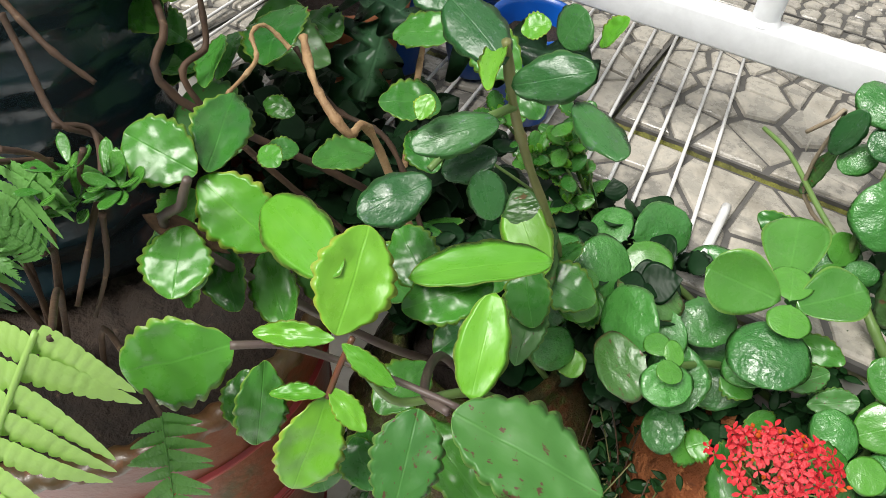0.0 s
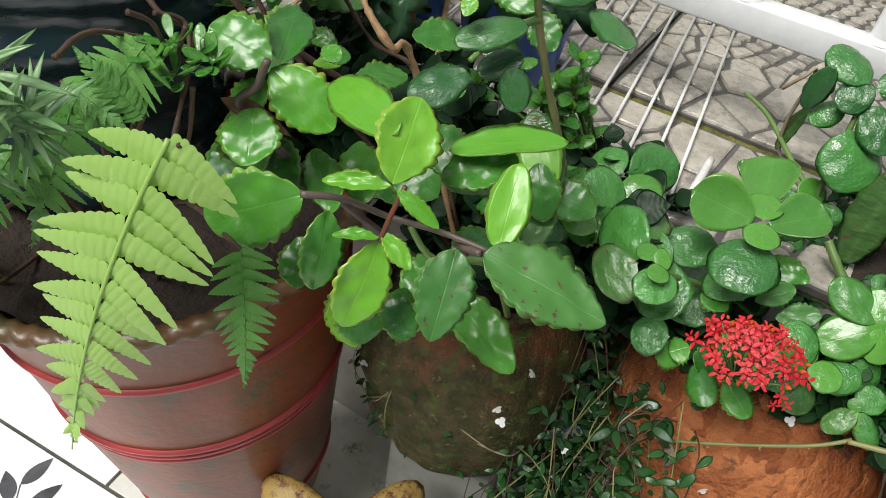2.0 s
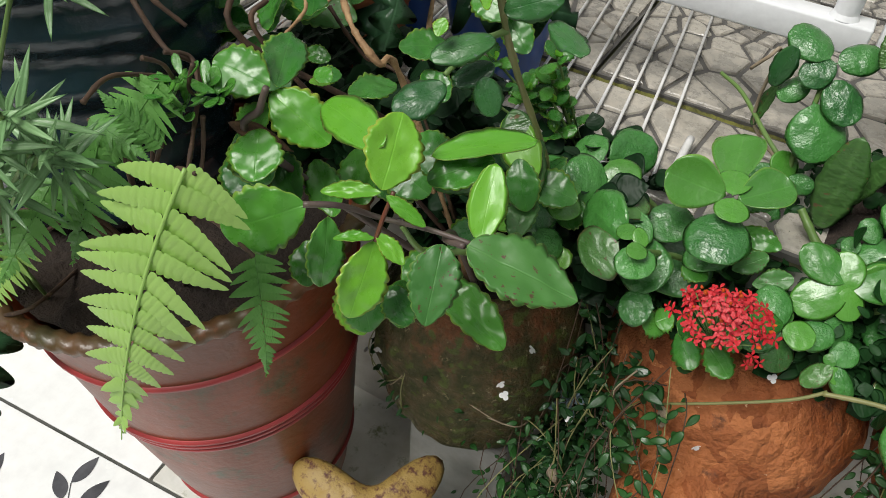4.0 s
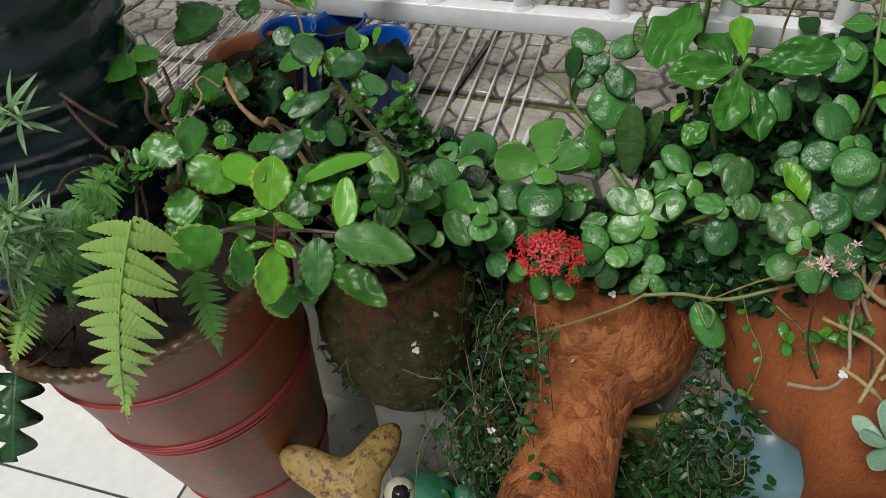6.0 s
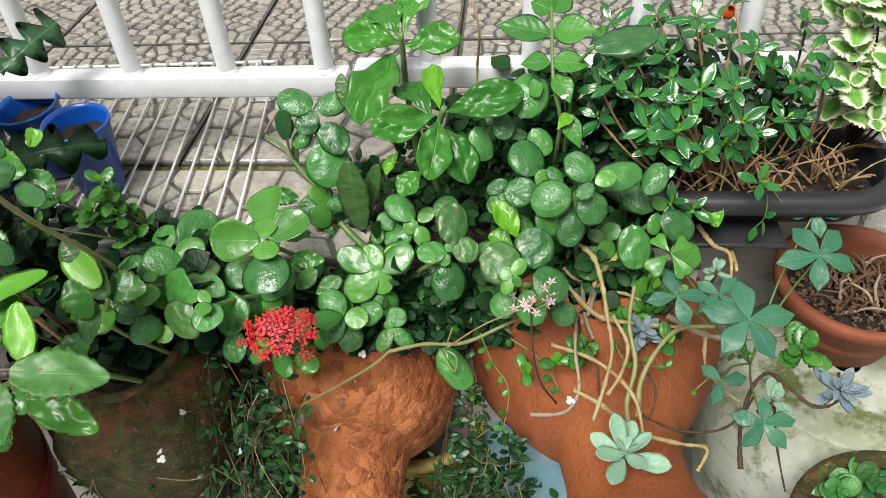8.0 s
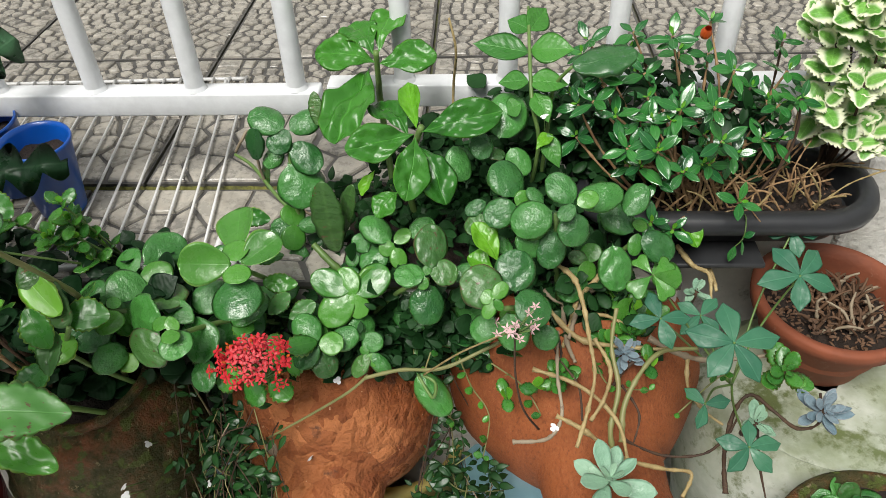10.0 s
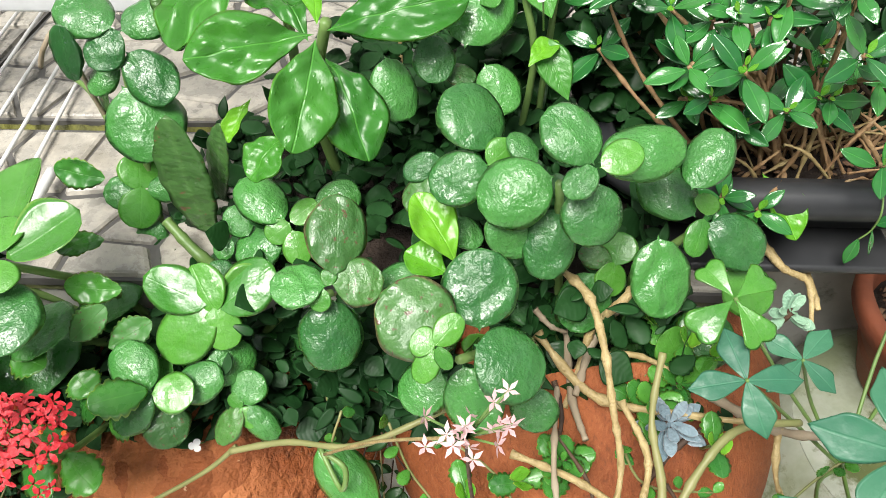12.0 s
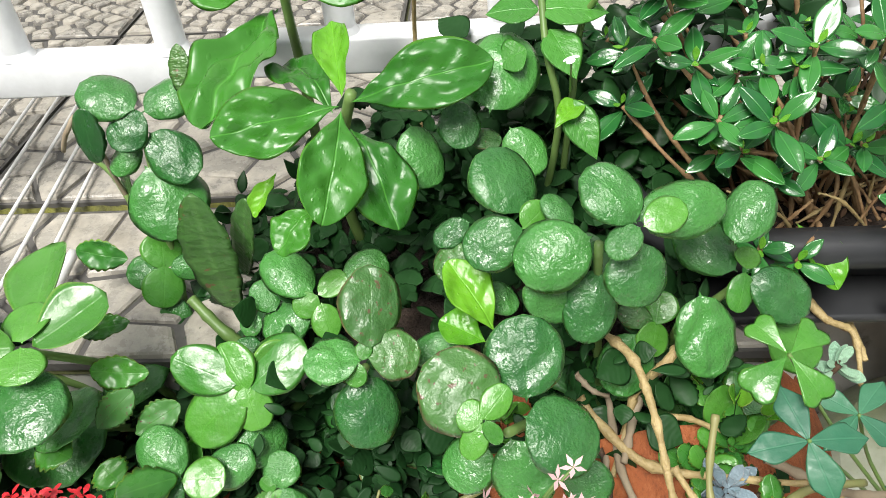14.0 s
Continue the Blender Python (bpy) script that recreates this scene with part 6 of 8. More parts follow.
leaf(pep, ROUND, (0.158, 0.669, 0.863), (0.136, 0.653, 0.847), 0.022, (-0.04, -0.68, 0.82))
leaf(pep, ROUND, (0.452, 0.623, 0.888), (0.470, 0.603, 0.866), 0.026, (-0.07, -0.65, 0.82))
leaf(pep, ROUND, (0.438, 0.615, 0.909), (0.453, 0.650, 0.946), 0.042, (-0.05, -0.52, 0.82))
leaf(pep, ROUND, (0.414, 0.621, 0.912), (0.419, 0.601, 0.890), 0.024, (0.08, -0.42, 0.82))
leaf(pep, ROUND, (0.384, 0.609, 0.901), (0.400, 0.585, 0.873), 0.029, (0.22, -0.42, 0.82))
leaf(pep, ROUND, (0.421, 0.620, 0.885), (0.444, 0.619, 0.884), 0.016, (-0.01, -0.58, 0.82))
leaf(pep, ROUND, (0.419, 0.552, 0.842), (0.401, 0.538, 0.828), 0.020, (0.00, -0.53, 0.82))
leaf(pep, ROUND, (0.413, 0.503, 0.803), (0.384, 0.495, 0.796), 0.019, (0.12, -0.48, 0.82))
leaf(pep, ROUND, (0.421, 0.563, 0.853), (0.399, 0.554, 0.845), 0.016, (0.15, -0.63, 0.82))
leaf(pep, ROUND, (0.433, 0.527, 0.828), (0.451, 0.518, 0.816), 0.018, (0.06, -0.55, 0.82))
leaf(pep, SCALLOP, (0.197, 0.502, 0.776), (0.154, 0.502, 0.779), 0.026, (-0.08, -0.69, 0.82))
leaf(pep, SCALLOP_OLD, (0.189, 0.489, 0.773), (0.164, 0.471, 0.755), 0.024, (0.05, -0.67, 0.82))
leaf(pep, SCALLOP_OLD, (0.218, 0.489, 0.758), (0.186, 0.475, 0.744), 0.026, (0.15, -0.63, 0.82))
leaf(pep, SCALLOP, (0.176, 0.537, 0.792), (0.139, 0.531, 0.787), 0.020, (-0.05, -0.65, 0.82))
leaf(pep, CUPPED, (0.263, 0.498, 0.765), (0.300, 0.522, 0.775), 0.036)
leaf(pep, CUPPED, (0.132, 0.484, 0.824), (0.074, 0.476, 0.832), 0.051)
leaf(pep, CUPPED, (0.143, 0.484, 0.824), (0.183, 0.519, 0.835), 0.045)
leaf(pep, CUPPED, (0.132, 0.503, 0.825), (0.123, 0.572, 0.835), 0.050)
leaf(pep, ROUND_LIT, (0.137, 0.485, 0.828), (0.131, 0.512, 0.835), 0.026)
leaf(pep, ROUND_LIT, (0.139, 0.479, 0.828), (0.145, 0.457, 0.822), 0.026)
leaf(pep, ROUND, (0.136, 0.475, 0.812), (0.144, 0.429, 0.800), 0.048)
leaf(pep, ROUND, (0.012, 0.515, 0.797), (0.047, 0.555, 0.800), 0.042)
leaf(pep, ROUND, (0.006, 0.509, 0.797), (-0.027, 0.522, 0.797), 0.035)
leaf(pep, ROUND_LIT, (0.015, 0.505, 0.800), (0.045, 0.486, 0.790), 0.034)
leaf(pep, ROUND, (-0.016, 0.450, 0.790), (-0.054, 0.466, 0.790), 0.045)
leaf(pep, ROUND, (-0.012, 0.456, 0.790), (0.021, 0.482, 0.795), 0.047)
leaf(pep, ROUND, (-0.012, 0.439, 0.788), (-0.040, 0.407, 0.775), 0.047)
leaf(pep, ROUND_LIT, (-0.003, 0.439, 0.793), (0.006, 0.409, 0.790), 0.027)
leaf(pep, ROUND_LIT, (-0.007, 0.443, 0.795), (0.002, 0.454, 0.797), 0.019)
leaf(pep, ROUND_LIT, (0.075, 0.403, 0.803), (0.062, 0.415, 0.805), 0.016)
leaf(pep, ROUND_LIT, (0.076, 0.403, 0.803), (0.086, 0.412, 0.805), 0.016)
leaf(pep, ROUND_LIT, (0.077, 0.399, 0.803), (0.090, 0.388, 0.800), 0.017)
leaf(pep, ROUND, (0.065, 0.414, 0.798), (0.018, 0.434, 0.795), 0.042)
leaf(pep, ROUND, (0.076, 0.404, 0.795), (0.094, 0.382, 0.785), 0.031)
leaf(pep, ROUND, (0.063, 0.406, 0.790), (0.041, 0.387, 0.770), 0.044)
leaf(pep, ROUND, (0.075, 0.454, 0.765), (0.098, 0.415, 0.740), 0.044)
leaf(pep, ROUND, (0.042, 0.448, 0.785), (0.048, 0.492, 0.790), 0.046)
leaf(pep, ROUND, (0.073, 0.463, 0.785), (0.062, 0.444, 0.775), 0.036)
leaf(pep, ROUND, (0.079, 0.505, 0.775), (0.103, 0.475, 0.765), 0.040)
leaf(pep, ROUND, (0.113, 0.406, 0.730), (0.084, 0.401, 0.720), 0.030)
leaf(pep, PAD, (0.003, 0.415, 0.745), (0.023, 0.402, 0.735), 0.025)
leaf(pep, ROUND, (-0.013, 0.409, 0.765), (0.011, 0.397, 0.750), 0.036)
leaf(pep, ROUND, (0.154, 0.466, 0.755), (0.127, 0.491, 0.760), 0.043)
for c in ((0.137, 0.483, 0.82), (-0.009, 0.445, 0.785), (0.01, 0.51, 0.79), (0.078, 0.397, 0.795), (0.264, 0.494, 0.756), (0.356, 0.474, 0.810), (0.296, 0.558, 0.777), (0.497, 0.500, 0.883), (0.596, 0.526, 0.828), (0.557, 0.516, 0.797), (0.441, 0.410, 0.829), (0.227, 0.446, 0.723), (0.281, 0.454, 0.700), (0.167, 0.614, 0.766), (0.170, 0.659, 0.872)):
    c = Vector(c)
    root = min(ROOTS, key=lambda r: (r - c).length)
    part("stem", tube([c, c.lerp(root, 0.5) + Vector((rng.uniform(-0.02, 0.02), 0.012, 0.012)), root], 0.0028, 0.004, 7), M["stem_green"], pep)
for k in range(20):
    x = rng.uniform(0.03, 0.62)
    z0 = 0.650 + 0.075 * max(0, min(1, (x - 0.2) / 0.3))
    shoot(pep, (x, rng.uniform(0.47, 0.58), z0 + rng.uniform(-0.03, 0.02)), rng.uniform(0.034, 0.050), False, 2, inner=rng.random() < 0.3)
for k in range(26):
    round_leaf((rng.uniform(0.0, 0.60), rng.uniform(0.49, 0.60), rng.uniform(0.69, 0.745)), rng.uniform(0.04, 0.06), rng.uniform(-1, 1), rng.uniform(-1, 0.4))
runner = [(0.280, 0.422, 0.700), (0.323, 0.422, 0.715), (0.371, 0.412, 0.730), (0.417, 0.421, 0.750), (0.456, 0.439, 0.760)]
part("runner", tube(runner, 0.0024, 0.0020, 8, knots=0.1), M["stem_olive"], pep)
part("runner", tube([(0.350, 0.415, 0.715), (0.364, 0.407, 0.710), (0.360, 0.402, 0.690), (0.342, 0.428, 0.700)], 0.002), M["stem_green"], pep)
leaf(pep, ROUND, (0.342, 0.428, 0.700), (0.377, 0.397, 0.670), 0.030)
part("runner", tube([(0.155, 0.392, 0.620), (0.206, 0.402, 0.650), (0.258, 0.416, 0.680), (0.283, 0.426, 0.700)], 0.0014, 0.0020), M["stem_olive"], pep, "pale olive trailing stem")
part("stem", tube([(0.063, 0.748, 0.800), (0.096, 0.718, 0.800), (0.140, 0.662, 0.790), (0.173, 0.630, 0.780)], 0.0024, 0.003), M["stem_green"], pep)
part("stem", tube([(0.201, 0.583, 0.770), (0.227, 0.566, 0.750), (0.250, 0.561, 0.730)], 0.0045, 0.005, knots=0.1), M["stem_green"], pep)

# filler undergrowth behind and below the round-leaved plant, its dark colour standing for shade
def heap(r):
    for k in range(1100):
        x = r.uniform(0.19, 0.60)
        y = r.uniform(0.47, 0.755)
        hi = 0.765 + 0.05 * max(0, min(1, (y - 0.5) / 0.2)) + 0.03 * (x > 0.36)
        if x < 0.26:
            hi -= 0.06
        lo = 0.745 if y > 0.54 else 0.66
        yield (x, y, lo + (hi - lo) * r.random() ** 0.7)


def low_heap(r):
    for k in range(800):
        x = r.uniform(0.06, 0.62)
        yield (x, r.uniform(0.455, 0.545), (0.64 if x < 0.36 else 0.665) + r.uniform(0, 0.06))


thicket("undergrowth", (0.38, 0.66, TERRACE), "low mixed undergrowth on the terrace edge, its dark green standing in for shade", "undergrowth", L["shade_fill"], SMALL_SCALLOP + PINNATE + VINE, heap, 17, 0.018)
thicket("undergrowth", (0.30, 0.50, 0.64), "small filler leaves round the tops of the jars, coloured dark for shade", "undergrowth", L["shade_fill"], VINE + PINNATE, low_heap, 18, 0.018)
# Made-up mound that keeps the gaps between leaves as dark as shade.
mound = thing("shade_mound", (0.42, 0.64, TERRACE), "dark soil mound added under the leaves in place of shade", "soil", kind="stuff")
bm = bmesh.new()
vs = [[bm.verts.new((0.235 + 0.355 * i / 36, 0.548 + 0.212 * j / 20, TERRACE + 0.002 + max(0, 0.020 * math.sin(math.pi * i / 36) ** 0.5 * math.sin(math.pi * j / 20) ** 0.5 + 0.008 * noise.noise(Vector((i * 0.7, j * 0.7, 1)))) if 0 < i < 36 and 0 < j < 20 else TERRACE + 0.001)) for j in range(21)] for i in range(37)]
for i in range(36):
    for j in range(20):
        bm.faces.new((vs[i][j], vs[i + 1][j], vs[i + 1][j + 1], vs[i][j + 1]))
part("body", bm, M["soil"], mound)

# ---- glossy big-leaved plant ----
glo = thing("glossy_leaf_plant", (0.33, 0.66, TERRACE), "young plant with large wet glossy green leaves", "houseplant")
leaf(glo, GLOSSY, (0.340, 0.598, 0.925), (0.265, 0.559, 0.929), 0.045, (0.10, -0.55, 0.80))
leaf(glo, GLOSSY, (0.341, 0.597, 0.923), (0.335, 0.526, 0.886), 0.043, (0.10, -0.55, 0.80))
leaf(glo, GLOSSY, (0.346, 0.600, 0.926), (0.439, 0.606, 0.952), 0.044, (0.10, -0.55, 0.80))
leaf(glo, GLOSSY_LIT, (0.341, 0.602, 0.929), (0.327, 0.670, 0.955), 0.026, (0.10, -0.55, 0.80))
leaf(glo, GLOSSY, (0.332, 0.609, 0.920), (0.283, 0.684, 0.929), 0.043, (0.10, -0.55, 0.80))
leaf(glo, GLOSSY, (0.272, 0.741, 0.940), (0.241, 0.596, 0.925), 0.065)
leaf(glo, GLOSSY, (0.289, 0.707, 0.960), (0.361, 0.715, 0.970), 0.046)
leaf(glo, GLOSSY, (0.285, 0.715, 0.960), (0.203, 0.730, 0.970), 0.047)
leaf(glo, GLOSSY, (0.282, 0.719, 0.970), (0.246, 0.778, 0.990), 0.048)
leaf(glo, GLOSSY, (0.286, 0.727, 0.970), (0.304, 0.806, 1.000), 0.048)
leaf(glo, GLOSSY, (0.344, 0.603, 0.909), (0.379, 0.544, 0.869), 0.045, (0.10, -0.55, 0.80))
leaf(glo, GLOSSY, (0.318, 0.570, 0.865), (0.291, 0.544, 0.849), 0.033, (0.10, -0.55, 0.80))
leaf(glo, GLOSSY_LIT, (0.437, 0.494, 0.819), (0.409, 0.524, 0.854), 0.030, (0.10, -0.55, 0.80))
leaf(glo, GLOSSY_LIT, (0.658, 0.602, 0.814), (0.681, 0.559, 0.788), 0.027, (0.10, -0.55, 0.80))
leaf(glo, GLOSSY_LIT, (0.431, 0.499, 0.804), (0.401, 0.510, 0.815), 0.025, (0.10, -0.55, 0.80))
leaf(glo, GLOSSY_LIT, (0.289, 0.593, 0.878), (0.272, 0.571, 0.857), 0.014)
part("stem", tube([(0.347, 0.605, 0.930), (0.331, 0.622, 0.880), (0.319, 0.645, 0.830)] + [(0.33, 0.66, TERRACE + 0.002)], 0.004, 0.005), M["stem_green"], glo)
part("stem", tube([(0.287, 0.708, 0.975), (0.285, 0.720, 0.930), (0.283, 0.735, 0.880)] + [(0.30, 0.68, TERRACE + 0.002)], 0.0035, 0.005), M["stem_green"], glo)

# plant with paired pointed leaflets
pin = thing("pinnate_plant", (0.47, 0.66, TERRACE), "slender plant with paired pointed green leaflets", "houseplant")
leaf(pin, PINNATE, (0.473, 0.690, 0.980), (0.406, 0.699, 0.990), 0.040)
leaf(pin, PINNATE, (0.475, 0.697, 0.980), (0.525, 0.681, 0.990), 0.043)
leaf(pin, PINNATE, (0.472, 0.656, 0.960), (0.436, 0.657, 0.960), 0.032)
leaf(pin, PINNATE, (0.472, 0.656, 0.960), (0.519, 0.652, 0.960), 0.035)
leaf(pin, PINNATE, (0.476, 0.731, 0.990), (0.449, 0.743, 1.000), 0.034)
leaf(pin, PINNATE, (0.479, 0.647, 0.950), (0.495, 0.615, 0.930), 0.029)
leaf(pin, PINNATE, (0.463, 0.638, 0.940), (0.443, 0.636, 0.930), 0.028)
leaf(pin, PINNATE, (0.476, 0.731, 0.990), (0.500, 0.776, 1.000), 0.034)
leaf(pin, DARK_PAD, (0.519, 0.641, 0.985), (0.593, 0.650, 1.000), 0.048)
leaf(pin, PINNATE, (0.490, 0.623, 0.910), (0.509, 0.593, 0.880), 0.025)
leaf(pin, GLOSSY_LIT, (0.480, 0.602, 0.900), (0.500, 0.623, 0.910), 0.017)
part("stem", tube([(0.476, 0.777, 1.000), (0.474, 0.690, 0.980), (0.476, 0.638, 0.940), (0.486, 0.633, 0.880)] + [(0.47, 0.66, TERRACE + 0.001)], 0.002, 0.003), M["stem_green"], pin)
part("stem", tube([(0.519, 0.641, 0.985), (0.503, 0.660, 0.950), (0.500, 0.667, 0.900)] + [(0.49, 0.66, TERRACE + 0.001)], 0.002, 0.003), M["stem_green"], pin)
part("stem", tube([(0.378, 0.700, 1.020), (0.386, 0.693, 0.980), (0.380, 0.727, 0.900)] + [(0.38, 0.70, TERRACE + 0.001)], 0.0014, 0.002), M["stem_pale"], pin)

# upright blade leaves behind the round-leaved plant
bla = thing("blade_leaf_plant", (0.21, 0.66, TERRACE), "narrow upright blade leaves, olive green and blotched", "houseplant")
leaf(bla, BLADE, (0.225, 0.594, 0.745), (0.221, 0.590, 0.860), 0.045)
leaf(bla, BLADE, (0.213, 0.658, 0.900), (0.210, 0.673, 0.940), 0.019)
leaf(bla, BLADE, (0.119, 0.690, 0.780), (0.128, 0.686, 0.840), 0.018)
leaf(bla, BLADE, (0.232, 0.620, 0.760), (0.255, 0.598, 0.850), 0.028)
leaf(bla, DARK_PAD, (0.125, 0.656, 0.850), (0.132, 0.652, 0.900), 0.026)
part("stem", tube([(0.099, 0.662, 0.860), (0.112, 0.658, 0.880), (0.120, 0.672, 0.880), (0.124, 0.690, 0.780)] + [(0.21, 0.66, TERRACE + 0.001)], 0.002), M["stem_grey"], bla)

# ---- dense small-leaved bush in the tray ----
bush = thing("small_leaf_shrub", (0.73, 0.69, 0.79), "dense shrub of small pointed shiny leaves on scaly brown twigs", "shrub")
tips = [Vector(v) for v in ((0.616, 0.581, 0.909), (0.593, 0.609, 0.872), (0.642, 0.613, 0.945), (0.545, 0.63, 0.947), (0.654, 0.624, 0.859), (0.675, 0.597, 0.881), (0.590, 0.609, 0.899), (0.584, 0.595, 0.905), (0.619, 0.594, 0.905), (0.602, 0.589, 0.885), (0.651, 0.583, 0.880), (0.686, 0.584, 0.920), (0.717, 0.565, 0.850), (0.573, 0.626, 0.930), (0.614, 0.617, 0.930), (0.672, 0.591, 0.960), (0.634, 0.613, 0.930), (0.707, 0.590, 0.900), (0.621, 0.579, 0.870), (0.684, 0.599, 0.880), (0.619, 0.564, 0.820), (0.646, 0.563, 0.810), (0.550, 0.742, 0.970), (0.605, 0.744, 0.980), (0.661, 0.729, 0.960), (0.731, 0.703, 0.920), (0.771, 0.696, 0.910), (0.800, 0.683, 0.910), (0.779, 0.651, 0.880), (0.719, 0.635, 0.870), (0.698, 0.748, 0.990), (0.532, 0.653, 0.930), (0.567, 0.688, 0.940), (0.617, 0.668, 0.930), (0.817, 0.706, 0.920), (0.708, 0.657, 0.970), (0.767, 0.649, 0.930), (0.553, 0.648, 0.970), (0.638, 0.685, 1.000), (0.678, 0.633, 0.940), (0.755, 0.639, 0.890), (0.788, 0.644, 0.940), (0.603, 0.630, 0.920))]
br = random.Random(5)
while len(tips) < 62:
    c = Vector((br.uniform(0.53, 0.80), br.uniform(0.64, 0.76), br.uniform(0.87, 0.98)))
    if c.z < 1.0 + (c.y - 0.60) * 0.5 - abs(c.x - 0.68) * 0.4 and all((c - t).length > 0.026 for t in tips):
        tips.append(c)
for c in tips:
    a = Vector((c.x - 0.70, c.y - 0.78, 0.20)).normalized() + Vector((0, -0.3, 0.5))
    rosette(bush, BUSH, None, c, br.uniform(0.026, 0.034), 2, a, spread=80, rise=22, shrink=0.85, stalk=0.02)
    if br.random() < 0.9:
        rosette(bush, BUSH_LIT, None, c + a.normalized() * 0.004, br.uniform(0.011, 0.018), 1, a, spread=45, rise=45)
    if br.random() < 0.5:
        rosette(bush, BUSH, None, c - a.normalized() * 0.014, br.uniform(0.024, 0.030), 1, a, spread=92, rise=10)
    root = Vector((0.73 + (c.x - 0.73) * 0.45 + br.uniform(-0.03, 0.03), 0.68 + br.uniform(-0.05, 0.03), 0.786))
    mid = c.lerp(root, 0.5) + Vector((br.uniform(-0.02, 0.02), br.uniform(-0.02, 0.02), 0.012))
    part("twig", tube([c, mid, root], 0.0014, 0.0021, 7, knots=0.4), M["twig"] if br.random() < 0.8 else M["stem_brown"], bush)
for k in range(64):
    p0 = Vector((br.uniform(0.64, 0.86), br.uniform(0.605, 0.70), 0.795))
    d = Vector((br.uniform(-0.9, 0.9), br.uniform(-0.35, 0.3), br.uniform(0.05, 0.9))).normalized() * br.uniform(0.04, 0.10)
    bow = Vector((br.uniform(-0.012, 0.012), br.uniform(-0.01, 0.01), br.uniform(0, 0.018)))
    part("twig", tube([p0, p0 + d * 0.4 + bow, p0 + d * 0.75 + bow * 0.6, p0 + d], 0.0015, 0.0009, 6, knots=0.42), M["stem_pale"] if k % 3 == 0 else M["twig"], bush, "dry pale scaly twig")
part("flower", lathe([(0.001, 0), (0.006, 0.006), (0.007, 0.012), (0.004, 0.02)], (0.679, 0.701, 0.990), (0, -0.5, 0.8), 12), M["orange"], bush, "small orange pouch flower")



def inside_bush(r):
    for k in range(520):
        x, y = r.uniform(0.53, 0.80), r.uniform(0.66, 0.765)
        yield (x, y, r.uniform(0.80, 0.90 + 0.06 * (1 - abs(x - 0.66) / 0.14)))


# Dark leaf colour stands in for the shade inside the shrub.
thicket("inner_foliage", (0.68, 0.71, 0.80), "inner leaves of the small-leaved shrub, shade put into their dark colour", "foliage", L["shade_fill"], BUSH[:1] + VINE, inside_bush, 41, 0.024)


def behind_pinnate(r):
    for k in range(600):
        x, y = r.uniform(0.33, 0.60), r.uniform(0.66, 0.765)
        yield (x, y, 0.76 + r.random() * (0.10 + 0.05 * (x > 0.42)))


# Filler hiding the tiles; shade is painted into its leaf colour.
thicket("undergrowth", (0.46, 0.70, TERRACE), "mixed filler leaves on the terrace behind the houseplants, coloured dark for shade", "undergrowth", L["shade_fill"], SMALL_SCALLOP + PINNATE[:1], behind_pinnate, 43, 0.024)

# sprig trailing over the tray's lip
spr = thing("trailing_sprig", (0.735, 0.60, 0.800), "thin sprig with a few small leaves trailing over the tray's lip", "sprig")
part("stem", tube([(0.738, 0.602, 0.800), (0.737, 0.585, 0.815), (0.735, 0.569, 0.806), (0.734, 0.568, 0.790), (0.728, 0.568, 0.780)], 0.0009, 0.0007, 5), M["stem_green"], spr)
leaf(spr, BUSH, (0.734, 0.567, 0.795), (0.744, 0.563, 0.806), 0.009)
leaf(spr, BUSH, (0.734, 0.567, 0.790), (0.739, 0.563, 0.768), 0.006)
leaf(spr, BUSH, (0.728, 0.568, 0.781), (0.724, 0.563, 0.758), 0.011)

# variegated plant at the tray's end
var = thing("variegated_plant", (0.87, 0.70, 0.79), "bushy plant with white-edged pale green leaves", "houseplant")
for k in range(46):
    z = br.uniform(0.86, 1.07)
    c = Vector((0.815 + 0.10 * br.random() + max(0, 0.96 - z) * 0.35, br.uniform(0.65, 0.755), z))
    rosette(var, VARIEG, None, c, br.uniform(0.030, 0.042), 2, (-0.2, -0.5, 0.8), spread=70, rise=40, shrink=0.8)
    if k % 3 == 0:
        part("stem", tube([c, c.lerp(Vector((0.87, 0.70, 0.79)), 0.5) + Vector((0.01, 0, 0.01)), (0.87 + br.uniform(-0.01, 0.01), 0.70, 0.787)], 0.0015, 0.002), M["stem_brown"], var)

# ---- red flower head ----
red = thing("red_flower", (0.165, 0.40, 0.66), "round head of small bright red four-petalled flowers", "flowering plant")
bm = bmesh.new()
for k in range(4):
    a = k * math.pi / 2
    c, s = math.cos(a), math.sin(a)
    pts = [(0.08, 0.0, 0.0), (0.45, 0.22, 0.10), (0.85, 0.16, 0.12), (1.0, 0.0, 0.08), (0.85, -0.16, 0.12), (0.45, -0.22, 0.10)]
    bm.faces.new([bm.verts.new((c * x - s * y, s * x + c * y, z)) for x, y, z in pts])
lathe([(0.09, -1.0), (0.12, -0.4), (0.1, 0.02)], (0, 0, 0), sides=6, bm=bm)
floret = finish(bm, "floret", M["petal_red"], False)
bm = bmesh.new()
lathe([(0.03, 0), (0.22, 0.2), (0.24, 0.5), (0.05, 0.9)], (0, 0, 0), sides=7, bm=bm)
bud = finish(bm, "bud", M["orange"])
H = Vector((0.174, 0.382, 0.764))
fr = random.Random(3)
